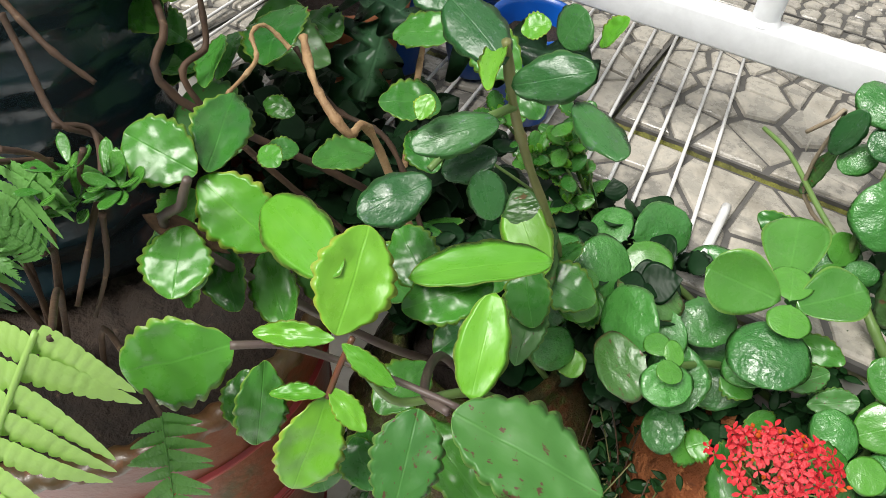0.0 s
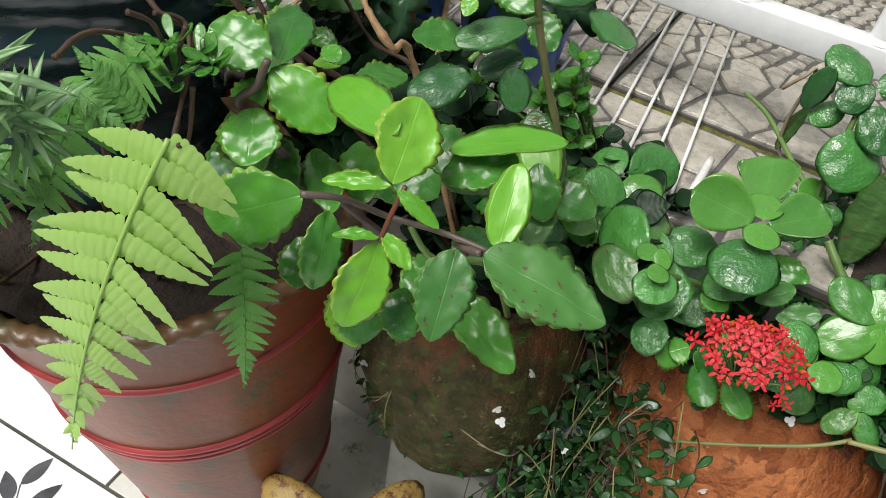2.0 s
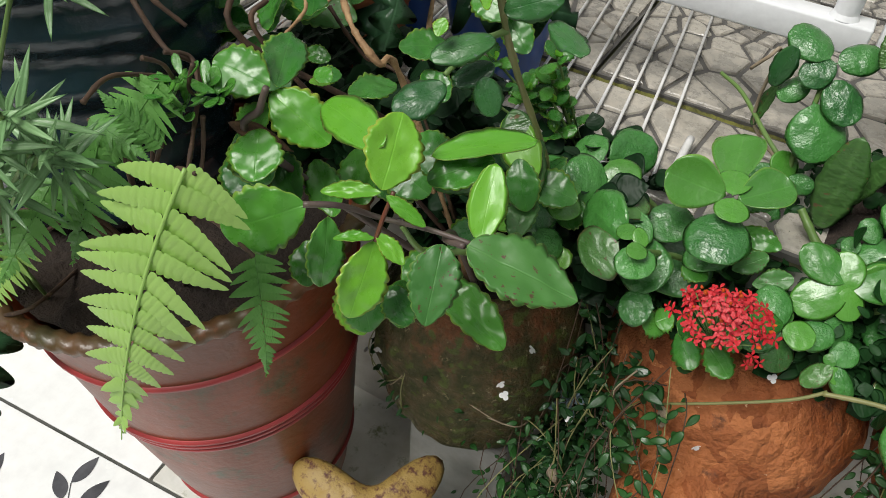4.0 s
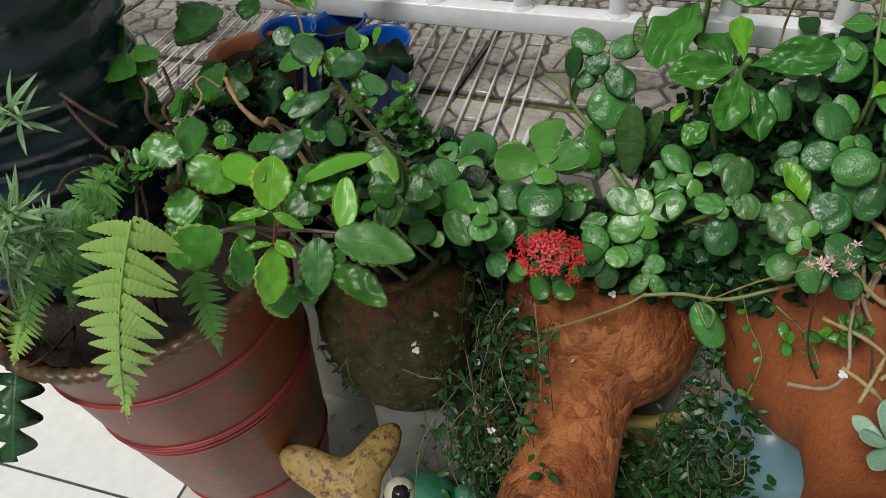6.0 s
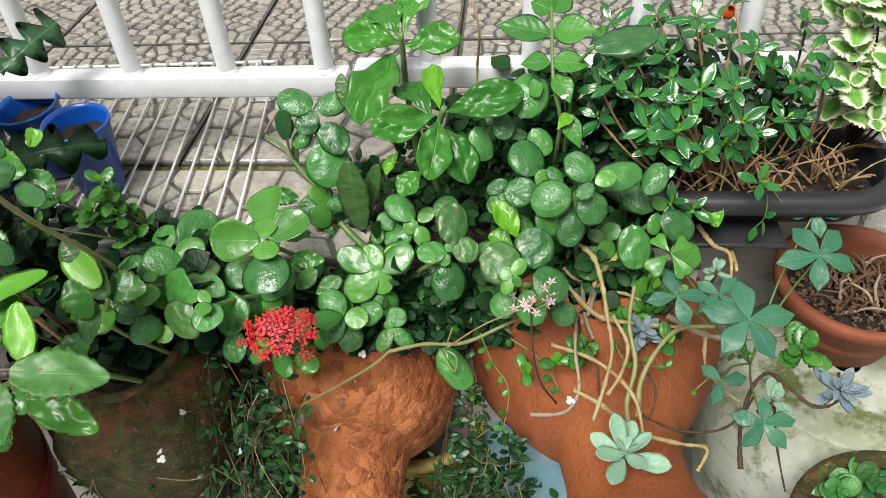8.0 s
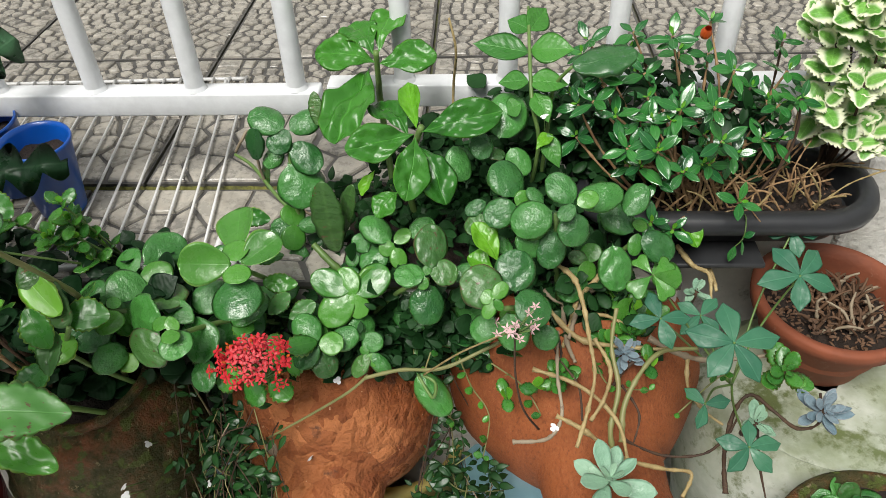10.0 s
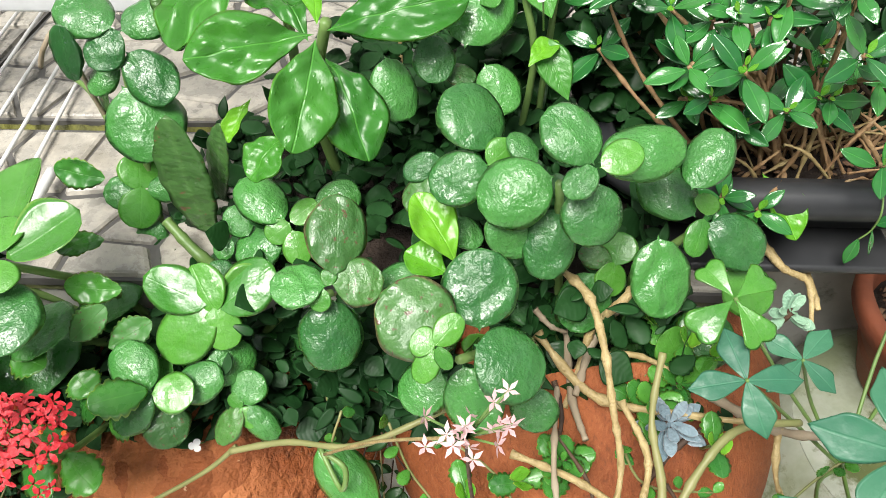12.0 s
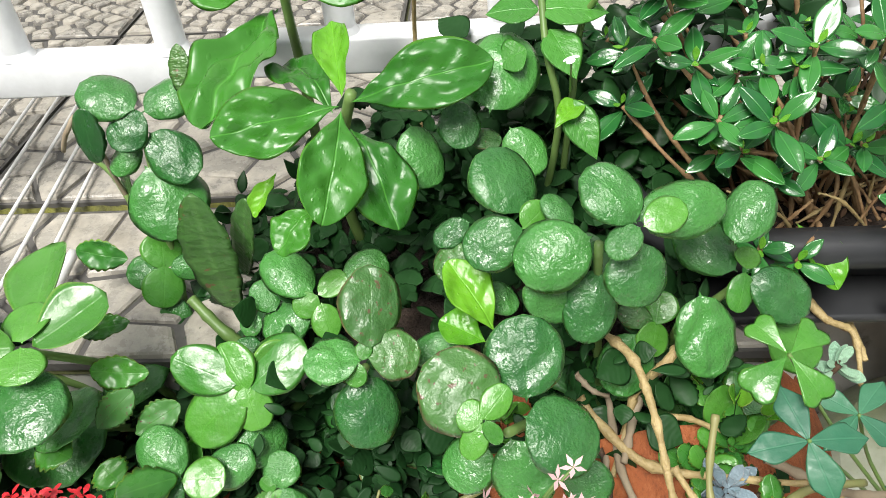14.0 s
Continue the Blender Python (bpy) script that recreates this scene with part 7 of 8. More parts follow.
for k in range(150):
    u = fr.uniform(0, 2 * math.pi)
    v = math.sqrt(fr.random())
    d = Vector((0.044 * v * math.cos(u), 0.028 * v * math.sin(u) - 0.006, 0.034 * math.sqrt(max(0, 1 - v * v)) + 0.006 + fr.uniform(-0.006, 0.004))) * fr.uniform(0.78, 1.18)
    ob = new("floret" if k % 6 else "bud", floret if k % 6 else bud)
    ob.parent = red
    n_ = (d + Vector((0, -0.012, 0.014))).normalized()
    ob.matrix_basis = Matrix.Translation(H + d - origin(red)) @ Vector((0, 0, 1)).rotation_difference(n_).to_matrix().to_4x4() @ pose(0, 0, 0, 0, 0, fr.uniform(0, 90)) @ Matrix.Scale(fr.uniform(0.0054, 0.0078), 4)
    if k % 3 == 0:
        part("stalk", tube([H + Vector((0, 0.01, -0.03)), H + d * 0.95], 0.0007, 0.0006, 4), M["stem_green"], red)
part("stem", tube([H + Vector((0, 0.01, -0.028)), (0.17, 0.42, 0.70), (0.18, 0.52, 0.64)], 0.002, 0.003), M["stem_green"], red)
for k in range(12):
    b = Vector((0.175 + fr.uniform(-0.05, 0.07), 0.43 + fr.uniform(-0.03, 0.04), 0.72 + fr.uniform(-0.03, 0.03)))
    leaf(red, SMALL_SCALLOP, b, b + Vector((fr.uniform(-0.03, 0.03), fr.uniform(-0.035, 0.01), fr.uniform(-0.01, 0.015))), 0.03)

# ---- ferns in the brown planter ----
def frond(mat, pairs=9, droop=0.5, seed=0, open_=0.36, wide=0.062):
    """A fern frond one unit long: overlapping leaflets with finely toothed margins along an arching midrib, ending in a lobed tip."""
    bm = bmesh.new()
    r = random.Random(seed)

    def spine(u):
        return Vector((0.03 * math.sin(u * 3 + seed), u, 0.14 * math.sin(u * math.pi * 0.55) - droop * u * u * 0.35))

    tube([spine(k / 8) for k in range(9)], 0.007, 0.002, 5, bm)
    tips = 11
    for k in range(pairs + tips):
        g = (k - pairs) / tips
        u = 0.03 + 0.67 * k / pairs if k < pairs else 0.70 + 0.285 * g
        ln = open_ * (1.05 - 0.62 * (u / 0.7) ** 2.2) * min(1, 0.78 + u) if k < pairs else open_ * (0.34 * (1 - g) ** 1.2 + 0.04)
        for side in (-1, 1):
            b = spine(u + 0.014 * side * (k < pairs))
            a = radians(84 - 34 * u + r.uniform(-7, 7) - (0 if k < pairs else 10) + (10 if side < 0 else -4) * u)
            d = Vector((side * math.sin(a), math.cos(a), r.uniform(-0.14, 0.04)))
            across = Vector((-d.y * side, d.x * side, 0))
            n_ = 48 if k < pairs else 12
            w0 = wide * (1.0 - 0.35 * u) if k < pairs else wide * (0.46 * (1 - g) + 0.16)
            curve, lift, hang = r.uniform(0.06, 0.26), r.uniform(-0.03, 0.03), r.uniform(0.10, 0.34)
            teeth = 9 if k < pairs else 2
            low, top = [], []
            for i in range(n_ + 1):
                f = i / n_
                saw = (f * teeth) % 1.0
                tooth = math.sqrt(max(0.0, 1 - (2 * saw - 0.75) ** 2 / 1.6)) if i < n_ else 0.0
                w = w0 * (1 - f) ** 0.62 * (1 - 0.25 * (1 - f) ** 8) * (0.60 + 0.40 * tooth) if i < n_ else 0.0008
                p = b + d * ln * f + Vector((0, curve * ln * f * f, -hang * ln * f * f + lift * f))
                puff = 0.010 * tooth - 0.016
                low.append(bm.verts.new(p - across * w + Vector((0, 0, puff * w / w0))))
                top.append((bm.verts.new(p), bm.verts.new(p + across * w + Vector((0, 0, puff * w / w0)))))
            for i in range(n_):
                bm.faces.new((low[i], low[i + 1], top[i + 1][0], top[i][0]))
                bm.faces.new((top[i][0], top[i + 1][0], top[i + 1][1], top[i][1]))
    return finish(bm, "frond", mat)


fern = thing("fern", (-0.33, 0.20, 0.70), "bright green fern with arching toothed fronds", "fern")
FR = [frond(L["fern"], 11, 0.35, 1, 0.205, 0.050), frond(L["fern"], 10, 0.6, 2, 0.26, 0.054), frond(L["fern_shaded"], 10, 0.4, 3, 0.27, 0.052), frond(L["fern_shaded"], 10, 0.7, 4, 0.27, 0.052)]


def put_frond(me, base, tip, scale=1.0, normal=(0.42, -0.5, 0.75)):
    m, n_ = leaf_frame(base, tip, normal)
    ob = new("frond", me)
    ob.parent = fern
    ob.matrix_basis = Matrix.Translation(-origin(fern)) @ m @ Matrix.Diagonal((n_ * scale, n_, n_, 1))
    part("stalk", tube([base, Vector(base).lerp(Vector((-0.33, 0.20, 0.70)), 0.5) + Vector((0, 0.01, 0.05)), (-0.33 + rng.uniform(-0.03, 0.05), 0.20, 0.69)], 0.0016, 0.0024), M["stem_brown"], fern)


put_frond(FR[0], (-0.125, 0.112, 0.979), (-0.181, 0.035, 0.761))
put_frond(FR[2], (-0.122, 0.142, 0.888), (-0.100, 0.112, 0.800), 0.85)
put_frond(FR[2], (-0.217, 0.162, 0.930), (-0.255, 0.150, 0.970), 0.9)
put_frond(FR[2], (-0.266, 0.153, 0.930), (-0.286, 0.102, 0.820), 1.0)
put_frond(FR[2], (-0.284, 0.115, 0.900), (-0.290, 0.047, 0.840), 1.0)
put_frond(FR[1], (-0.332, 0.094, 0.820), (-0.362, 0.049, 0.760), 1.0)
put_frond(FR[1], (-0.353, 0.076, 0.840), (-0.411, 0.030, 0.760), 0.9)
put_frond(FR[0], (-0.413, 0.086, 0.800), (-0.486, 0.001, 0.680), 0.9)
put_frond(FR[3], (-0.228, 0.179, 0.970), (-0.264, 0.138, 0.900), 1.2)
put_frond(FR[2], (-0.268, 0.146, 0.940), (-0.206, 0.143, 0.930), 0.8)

# ---- needle-leaved sprigs ----
nee = thing("needle_leaf_plant", (-0.36, 0.10, 0.72), "succulent with long stems of narrow needle-like grey-green leaves", "succulent")
for tip, seed in (((-0.228, 0.073, 1.000), 2), ((-0.234, 0.047, 1.000), 3), ((-0.227, 0.089, 0.970), 5), ((-0.263, 0.025, 0.980), 8), ((-0.260, 0.052, 0.950), 9), ((-0.297, 0.156, 1.050), 10), ((-0.242, 0.087, 0.960), 12), ((-0.317, 0.029, 0.950), 13), ((-0.328, 0.028, 0.980), 16)):
    r = random.Random(seed)
    tip = Vector(tip)
    root = Vector((-0.42 + r.uniform(-0.03, 0.03), 0.12, 0.70))
    a = (tip - root).normalized()
    a = Vector((0.30 + r.uniform(-0.2, 0.2), -0.45, 0.8 + r.uniform(-0.3, 0.1))).normalized()
    part("stem", tube([root, root.lerp(tip, 0.5) + Vector((0, -0.02, 0.02)), tip], 0.0020, 0.0016, knots=0.1), M["stem_green"], nee)
    for k in range(20):
        f = k / 19
        c = tip - a * 0.05 * f
        w = k * 2.4
        sx = a.orthogonal().normalized()
        sy = a.cross(sx)
        el = radians(65 - 55 * min(1, f * 2))
        d = (sx * math.cos(w) + sy * math.sin(w)) * math.cos(el) + a * math.sin(el)
        leaf(nee, NEEDLE, c, c + d * r.uniform(0.032, 0.050) * (0.6 + 0.4 * min(1, 3 * f)), normal=a - d * 0.3)

# ---- bare twigs and a small jade-leaved sprig over the ribbed jar ----
twg = thing("trailing_succulent", (-0.30, 0.22, 0.70), "trailing succulent with bare reddish stems and small fleshy leaves", "succulent")
for s, r0 in (([(-0.334, 0.249, 1.000), (-0.303, 0.249, 0.980), (-0.281, 0.258, 0.960)], 0.0034), ([(-0.319, 0.238, 1.000), (-0.300, 0.232, 0.980), (-0.252, 0.212, 0.970), (-0.242, 0.228, 0.950), (-0.215, 0.191, 0.930), (-0.202, 0.161, 0.900)], 0.003), ([(-0.231, 0.124, 0.980), (-0.241, 0.155, 0.980), (-0.240, 0.196, 0.960)], 0.0026), ([(-0.251, 0.208, 0.970), (-0.243, 0.225, 0.960), (-0.225, 0.209, 0.940)], 0.0026), ([(-0.213, 0.161, 1.000), (-0.211, 0.174, 0.990), (-0.219, 0.186, 0.970)], 0.0025), ([(-0.209, 0.197, 0.980), (-0.214, 0.193, 0.960), (-0.204, 0.201, 0.950)], 0.0024), ([(-0.207, 0.194, 0.940), (-0.213, 0.190, 0.900), (-0.223, 0.178, 0.860)], 0.0024)):
    part("stem", tube(s, r0 * 0.75, r0 * 0.55, 7, knots=0.16), M["stem_brown"], twg)
for c in ((-0.230, 0.190, 0.955), (-0.198, 0.204, 0.955), (-0.216, 0.189, 0.950), (-0.209, 0.203, 0.960), (-0.218, 0.192, 0.970), (-0.196, 0.201, 0.960), (-0.222, 0.188, 0.940), (-0.222, 0.179, 0.960)):
    rosette(twg, SPOON_GREEN, None, c, 0.022, 2, spread=60, rise=30, shrink=0.8)

# ---- zigzag leaf hanging from the planter ----
bm = bmesh.new()
prev = None
for k in range(81):
    u = k / 80
    lob = lambda q: 0.07 + 0.24 * math.sin(math.pi * ((q * 3.2) % 1.0) ** 1.6) ** 0.8
    wl_, wr_ = lob(u + 0.0) * (1 - 0.6 * u ** 6), lob(u + 0.167) * (1 - 0.6 * u ** 6)
    z = 0.05 * math.sin(u * 3)
    row = [bm.verts.new((-wl_, u, z)), bm.verts.new((0, u, z + 0.02)), bm.verts.new((wr_, u, z))]
    if prev:
        for i in (0, 1):
            bm.faces.new((prev[i], prev[i + 1], row[i + 1], row[i]))
    prev = row
bmesh.ops.solidify(bm, geom=list(bm.faces), thickness=0.018)
zig_mesh = finish(bm, "zigzag_leaf", L["zigzag"])
zig = thing("zigzag_cactus", (-0.40, 0.16, 0.70), "fishbone cactus with dark zigzag-edged flat stems", "cactus")
for b, t in (((-0.417, 0.075, 0.700), (-0.398, 0.002, 0.620)), ((-0.236, 0.504, 0.930), (-0.234, 0.462, 0.860)), ((-0.266, 0.515, 0.900), (-0.265, 0.469, 0.800)), ((-0.189, 0.534, 0.900), (-0.071, 0.576, 0.900)), ((-0.272, 0.509, 0.930), (-0.185, 0.484, 0.930)), ((-0.190, 0.751, 0.980), (-0.239, 0.667, 0.950))):
    leaf(zig, zig_mesh, b, t, name="stem_segment", normal=(0.45, -0.6, 0.65))
part("stem", tube([(-0.417, 0.075, 0.700), (-0.36, 0.09, 0.735), (-0.40, 0.16, 0.70)], 0.002), M["stem_brown"], zig)

# ---- clovers, echeveria and woody stems over the smooth jar ----
clo = thing("clover", (0.72, 0.45, 0.66), "clover-like plant with large blue-green heart-shaped leaflets on thin stalks", "clover")


def clover(c, size, n_, turn, lit=False):
    c = Vector(c)
    for k in range(n_):
        a = radians(turn + 360 * k / n_ + rng.uniform(-8, 8))
        d = Vector((math.cos(a), math.sin(a) * 0.86, math.sin(a) * 0.42 - 0.08))
        leaf(clo, HEART_LIT if lit else HEART, c, c + d * size * rng.uniform(0.98, 1.15), name="leaflet")
    part("stalk", tube([c, c.lerp(Vector((0.72, 0.45, 0.66)), 0.5) + Vector((0.0, 0.015, -0.01)), (0.72, 0.45, 0.66)], 0.0012, 0.0016), M["stem_green"], clo)


clover((0.658, 0.354, 0.840), 0.046, 5, 20)
clover((0.773, 0.487, 0.806), 0.045, 5, 50)
clover((0.606, 0.420, 0.805), 0.036, 4, 10)
clover((0.800, 0.585, 0.79), 0.036, 4, 0)
clover((0.600, 0.456, 0.835), 0.032, 4, 35, True)
clover((0.689, 0.316, 0.725), 0.034, 5, 15)
clover((0.659, 0.374, 0.720), 0.03, 3, 15)
clover((0.672, 0.479, 0.750), 0.032, 4, 45)

woo = thing("woody_succulent", (0.545, 0.47, 0.66), "old succulent with tangled pale yellow woody stems", "succulent")
for s, r0, m in (([(0.504, 0.512, 0.800), (0.522, 0.487, 0.800), (0.530, 0.455, 0.790), (0.535, 0.421, 0.770), (0.540, 0.393, 0.745), (0.531, 0.361, 0.725), (0.518, 0.330, 0.700)], 0.0056, "stem_pale"), ([(0.474, 0.408, 0.735), (0.514, 0.391, 0.735), (0.544, 0.374, 0.725), (0.565, 0.351, 0.710), (0.574, 0.328, 0.680)], 0.0045, "stem_pale"), ([(0.451, 0.343, 0.690), (0.488, 0.341, 0.700), (0.503, 0.357, 0.720), (0.500, 0.396, 0.740), (0.503, 0.443, 0.760)], 0.0042, "stem_grey"), ([(0.497, 0.356, 0.720), (0.525, 0.346, 0.710), (0.569, 0.332, 0.680), (0.615, 0.332, 0.660), (0.648, 0.333, 0.650), (0.634, 0.307, 0.645)], 0.005, "stem_pale"), ([(0.575, 0.354, 0.680), (0.618, 0.349, 0.660), (0.662, 0.351, 0.660), (0.688, 0.365, 0.670), (0.706, 0.386, 0.680)], 0.0034, "stem_brown"), ([(0.655, 0.444, 0.720), (0.656, 0.418, 0.690), (0.676, 0.401, 0.670), (0.695, 0.391, 0.660)], 0.0042, "stem_pale"), ([(0.493, 0.495, 0.750), (0.531, 0.454, 0.735), (0.589, 0.442, 0.735), (0.632, 0.434, 0.740)], 0.006, "stem_pale"), ([(0.515, 0.506, 0.740), (0.516, 0.458, 0.730), (0.523, 0.423, 0.730)], 0.005, "stem_grey"), ([(0.555, 0.516, 0.760), (0.534, 0.496, 0.750), (0.518, 0.454, 0.735)], 0.006, "stem_grey"), ([(0.576, 0.539, 0.790), (0.563, 0.515, 0.790), (0.547, 0.493, 0.790), (0.531, 0.494, 0.760), (0.524, 0.481, 0.740), (0.512, 0.454, 0.720)], 0.006, "stem_pale"), ([(0.666, 0.593, 0.760), (0.682, 0.567, 0.750), (0.703, 0.559, 0.740), (0.701, 0.527, 0.720)], 0.0055, "stem_pale"), ([(0.671, 0.593, 0.750), (0.709, 0.583, 0.730), (0.714, 0.551, 0.720)], 0.005, "stem_pale"), ([(0.683, 0.315, 0.640), (0.687, 0.353, 0.660), (0.704, 0.394, 0.680), (0.725, 0.411, 0.690), (0.744, 0.388, 0.690), (0.767, 0.373, 0.680), (0.794, 0.381, 0.680), (0.804, 0.414, 0.690)], 0.0045, "stem_brown"), ([(0.728, 0.379, 0.670), (0.738, 0.360, 0.620), (0.748, 0.325, 0.580)], 0.003, "stem_brown"), ([(0.612, 0.461, 0.730), (0.649, 0.444, 0.720), (0.690, 0.445, 0.710), (0.770, 0.456, 0.710)], 0.006, "stem_grey"), ([(0.499, 0.483, 0.710), (0.514, 0.462, 0.700), (0.521, 0.437, 0.690)], 0.005, "stem_grey"), ([(0.563, 0.407, 0.700), (0.582, 0.424, 0.720), (0.608, 0.438, 0.735)], 0.004, "stem_brown"), ([(0.491, 0.457, 0.750), (0.503, 0.422, 0.740), (0.523, 0.389, 0.730), (0.524, 0.350, 0.720)], 0.003, "stem_brown"), ([(0.545, 0.440, 0.750), (0.559, 0.406, 0.740), (0.550, 0.374, 0.730), (0.533, 0.350, 0.720)], 0.0048, "stem_pale"), ([(0.573, 0.399, 0.720), (0.591, 0.375, 0.700), (0.584, 0.351, 0.680)], 0.0028, "stem_brown"), ([(0.490, 0.500, 0.770), (0.501, 0.494, 0.760), (0.513, 0.497, 0.750)], 0.004, "stem_grey"), ([(0.505, 0.469, 0.730), (0.510, 0.449, 0.720), (0.507, 0.430, 0.710)], 0.0035, "stem_brown"), ([(0.538, 0.478, 0.750), (0.561, 0.478, 0.750), (0.584, 0.474, 0.740)], 0.0042, "stem_pale")):
    part("stem", tube(s, r0 * 0.56, r0 * 0.38, 10, knots=0.30), M[m], woo)
for s, r0 in (([(0.569, 0.345, 0.690), (0.572, 0.372, 0.716), (0.592, 0.402, 0.738), (0.618, 0.424, 0.748), (0.660, 0.434, 0.742)], 0.0052), ([(0.560, 0.335, 0.680), (0.556, 0.352, 0.705), (0.566, 0.385, 0.732), (0.560, 0.420, 0.760), (0.566, 0.450, 0.790)], 0.0048)):
    part("stem", tube(s, r0 * 0.62, r0 * 0.45, 12, knots=0.2), M["stem_olive"], woo, "thick ringed yellow-green stem")
ech = thing("echeveria", (0.551, 0.335, 0.64), "pale blue-green echeveria rosette with spoon-shaped leaves", "succulent")
rosette(ech, SPOON, SPOON, (0.551, 0.300, 0.692), 0.047, 3, (0.05, -0.10, 1.0), 20, spread=80, rise=50, shrink=0.75, per=4)
part("stem", tube([(0.551, 0.302, 0.686), (0.553, 0.33, 0.655)], 0.004), M["stem_pale"], ech)
for nm, c, size, mesh, lab in (("blue_rosette", (0.579, 0.435, 0.735), 0.026, SPOON_BLUE, "small blue-grey succulent rosette"), ("blue_rosette", (0.056, 0.420, 0.516), 0.026, SPOON_BLUE, "small blue-grey succulent rosette among the vines"), ("blue_rosette", (0.792, 0.378, 0.706), 0.034, SPOON_BLUE, "ruffled blue-purple succulent rosette"), ("green_rosette", (0.756, 0.414, 0.730), 0.034, SMALL_SCALLOP, "toothed green succulent rosette"), ("pale_rosette", (0.726, 0.381, 0.680), 0.026, SPOON, "pale whitish succulent rosette"), ("green_rosette", (0.507, 0.407, 0.730), 0.024, SMALL_SCALLOP, "toothed green succulent rosette"), ("green_rosette", (0.570, 0.449, 0.735), 0.028, SMALL_SCALLOP, "toothed green succulent rosette"), ("green_rosette", (0.591, 0.466, 0.735), 0.026, SMALL_SCALLOP, "toothed green succulent rosette"), ("pale_rosette", (0.682, 0.531, 0.740), 0.022, SPOON, "pale whitish succulent rosette"), ("green_rosette", (0.826, 0.345, 0.550), 0.032, ROUND, "round-leaved succulent rosette in a low clay pot"), ("green_rosette", (0.871, 0.363, 0.540), 0.042, ROUND, "round-leaved succulent rosette in a low clay pot")):
    t = thing(nm, c, lab, "succulent", "small succulent rosettes")
    rosette(t, mesh, mesh, c, size, 4, (0, -0.45, 0.88), spread=75, rise=50, shrink=0.68 if mesh is SPOON_BLUE else 0.6, per=5 if mesh is SPOON_BLUE else 3)
    part("stem", tube([c, (c[0], c[1] + 0.02, c[2] - 0.05)], 0.003, 0.004), M["stem_brown"], t)

# pink star flowers on thin stalks
pink = thing("star_flowers", (0.447, 0.34, 0.87), "spray of tiny pale pink star-shaped flowers on thin stalks", "flowering plant")
bm = bmesh.new()
for k in range(5):
    a = k * 2 * math.pi / 5
    c, s = math.cos(a), math.sin(a)
    bm.faces.new([bm.verts.new((c * x - s * y, s * x + c * y, z)) for x, y, z in ((0, 0, 0), (0.45, 0.2, 0.1), (1, 0, 0.25), (0.45, -0.2, 0.1))])
star = finish(bm, "flower", M["petal_pink"], False)
for k in range(18):
    c = Vector((0.447 + fr.uniform(-0.020, 0.020), 0.329 + fr.uniform(-0.012, 0.012), 0.889 + fr.uniform(-0.016, 0.012)))
    ob = new("flower", star)
    ob.parent = pink
    ob.matrix_basis = Matrix.Translation(c - origin(pink)) @ Euler((fr.uniform(-0.2, 1.2), fr.uniform(-0.6, 0.6), fr.uniform(0, 6))).to_matrix().to_4x4() @ Matrix.Scale(0.0060, 4)
    part("stalk", tube([c, (0.447, 0.340, 0.865)], 0.0006, 0.0008, 4), M["stem_green"], pink)
part("stalk", tube([(0.447, 0.340, 0.865), (0.45, 0.345, 0.80), (0.46, 0.35, 0.74), (0.48, 0.36, 0.69)], 0.001, 0.0014, 5), M["stem_brown"], pink)
part("stalk", tube([(0.438, 0.336, 0.870), (0.394, 0.374, 0.800), (0.351, 0.411, 0.720)], 0.0009, 0.0012, 5), M["stem_pale"], pink)

# ---- trailing vines between the jars ----
flower3 = bmesh.new()
for k in range(3):
    a = k * 2 * math.pi / 3 + 0.5
    c, s = math.cos(a), math.sin(a)
    flower3.faces.new([flower3.verts.new((c * x - s * y, s * x + c * y, z)) for x, y, z in [(0, 0, 0.05)] + [(0.55 + 0.52 * math.cos(q), 0.58 * math.sin(q), 0.22 - 0.12 * math.cos(q)) for q in (-2.3, -1.6, -0.9, -0.3, 0.3, 0.9, 1.6, 2.3)]])
flower3 = finish(flower3, "white_flower", M["petal_white"])


def vine(start, end, leaves, seed, size=0.014, sag=0.03):
    r = random.Random(seed)
    a, b = Vector(start), Vector(end)
    v = thing("vine", start, "trailing vine with thin stems and small dark green leaves", "vine", "vines between the jars")
    m1 = a.lerp(b, 0.35) + Vector((r.uniform(-0.06, 0.06), r.uniform(-0.05, 0.0), r.uniform(-0.5 * sag, sag)))
    m2 = a.lerp(b, 0.7) + Vector((r.uniform(-0.04, 0.04), r.uniform(-0.03, 0.01), r.uniform(-sag, 0.01)))
    pts = [a, m1, m2, b]
    part("stem", tube(pts, 0.0008, 0.0005, 4), M["stem_brown"] if r.random() < 0.7 else M["stem_olive"], v)
    bm = bmesh.new()
    for k in range(leaves):
        f = (k + r.random()) / leaves * 3
        i = min(2, int(f))
        c = pts[i].lerp(pts[i + 1], f - i) + Vector((r.uniform(-1, 1), r.uniform(-1, 1), r.uniform(-1, 1))) * 0.012
        d = Vector((r.uniform(-1, 1), r.uniform(-1, 0.5), r.uniform(-0.7, 0.4))).normalized()
        m, _ = leaf_frame(c, c + d, Vector((r.uniform(-0.4, 0.4), -0.5, 0.8)))
        s = size * r.uniform(0.6, 1.4)
        src = VINE[r.randrange(len(VINE))]
        vs = [bm.verts.new(m @ (q.co * s)) for q in src.vertices]
        for pl in src.polygons:
            bm.faces.new([vs[i_] for i_ in pl.vertices])
    tagged(part("leaves", bm, L["vine"], v), kind="stuff")


def low_growth(r):
    for k in range(950):
        x = r.uniform(0.0, 0.55)
        yield (x, r.uniform(0.30, 0.455), FLOOR + 0.01 + r.uniform(0, 0.27) * (0.5 + 0.5 * abs(math.sin(x * 25))))


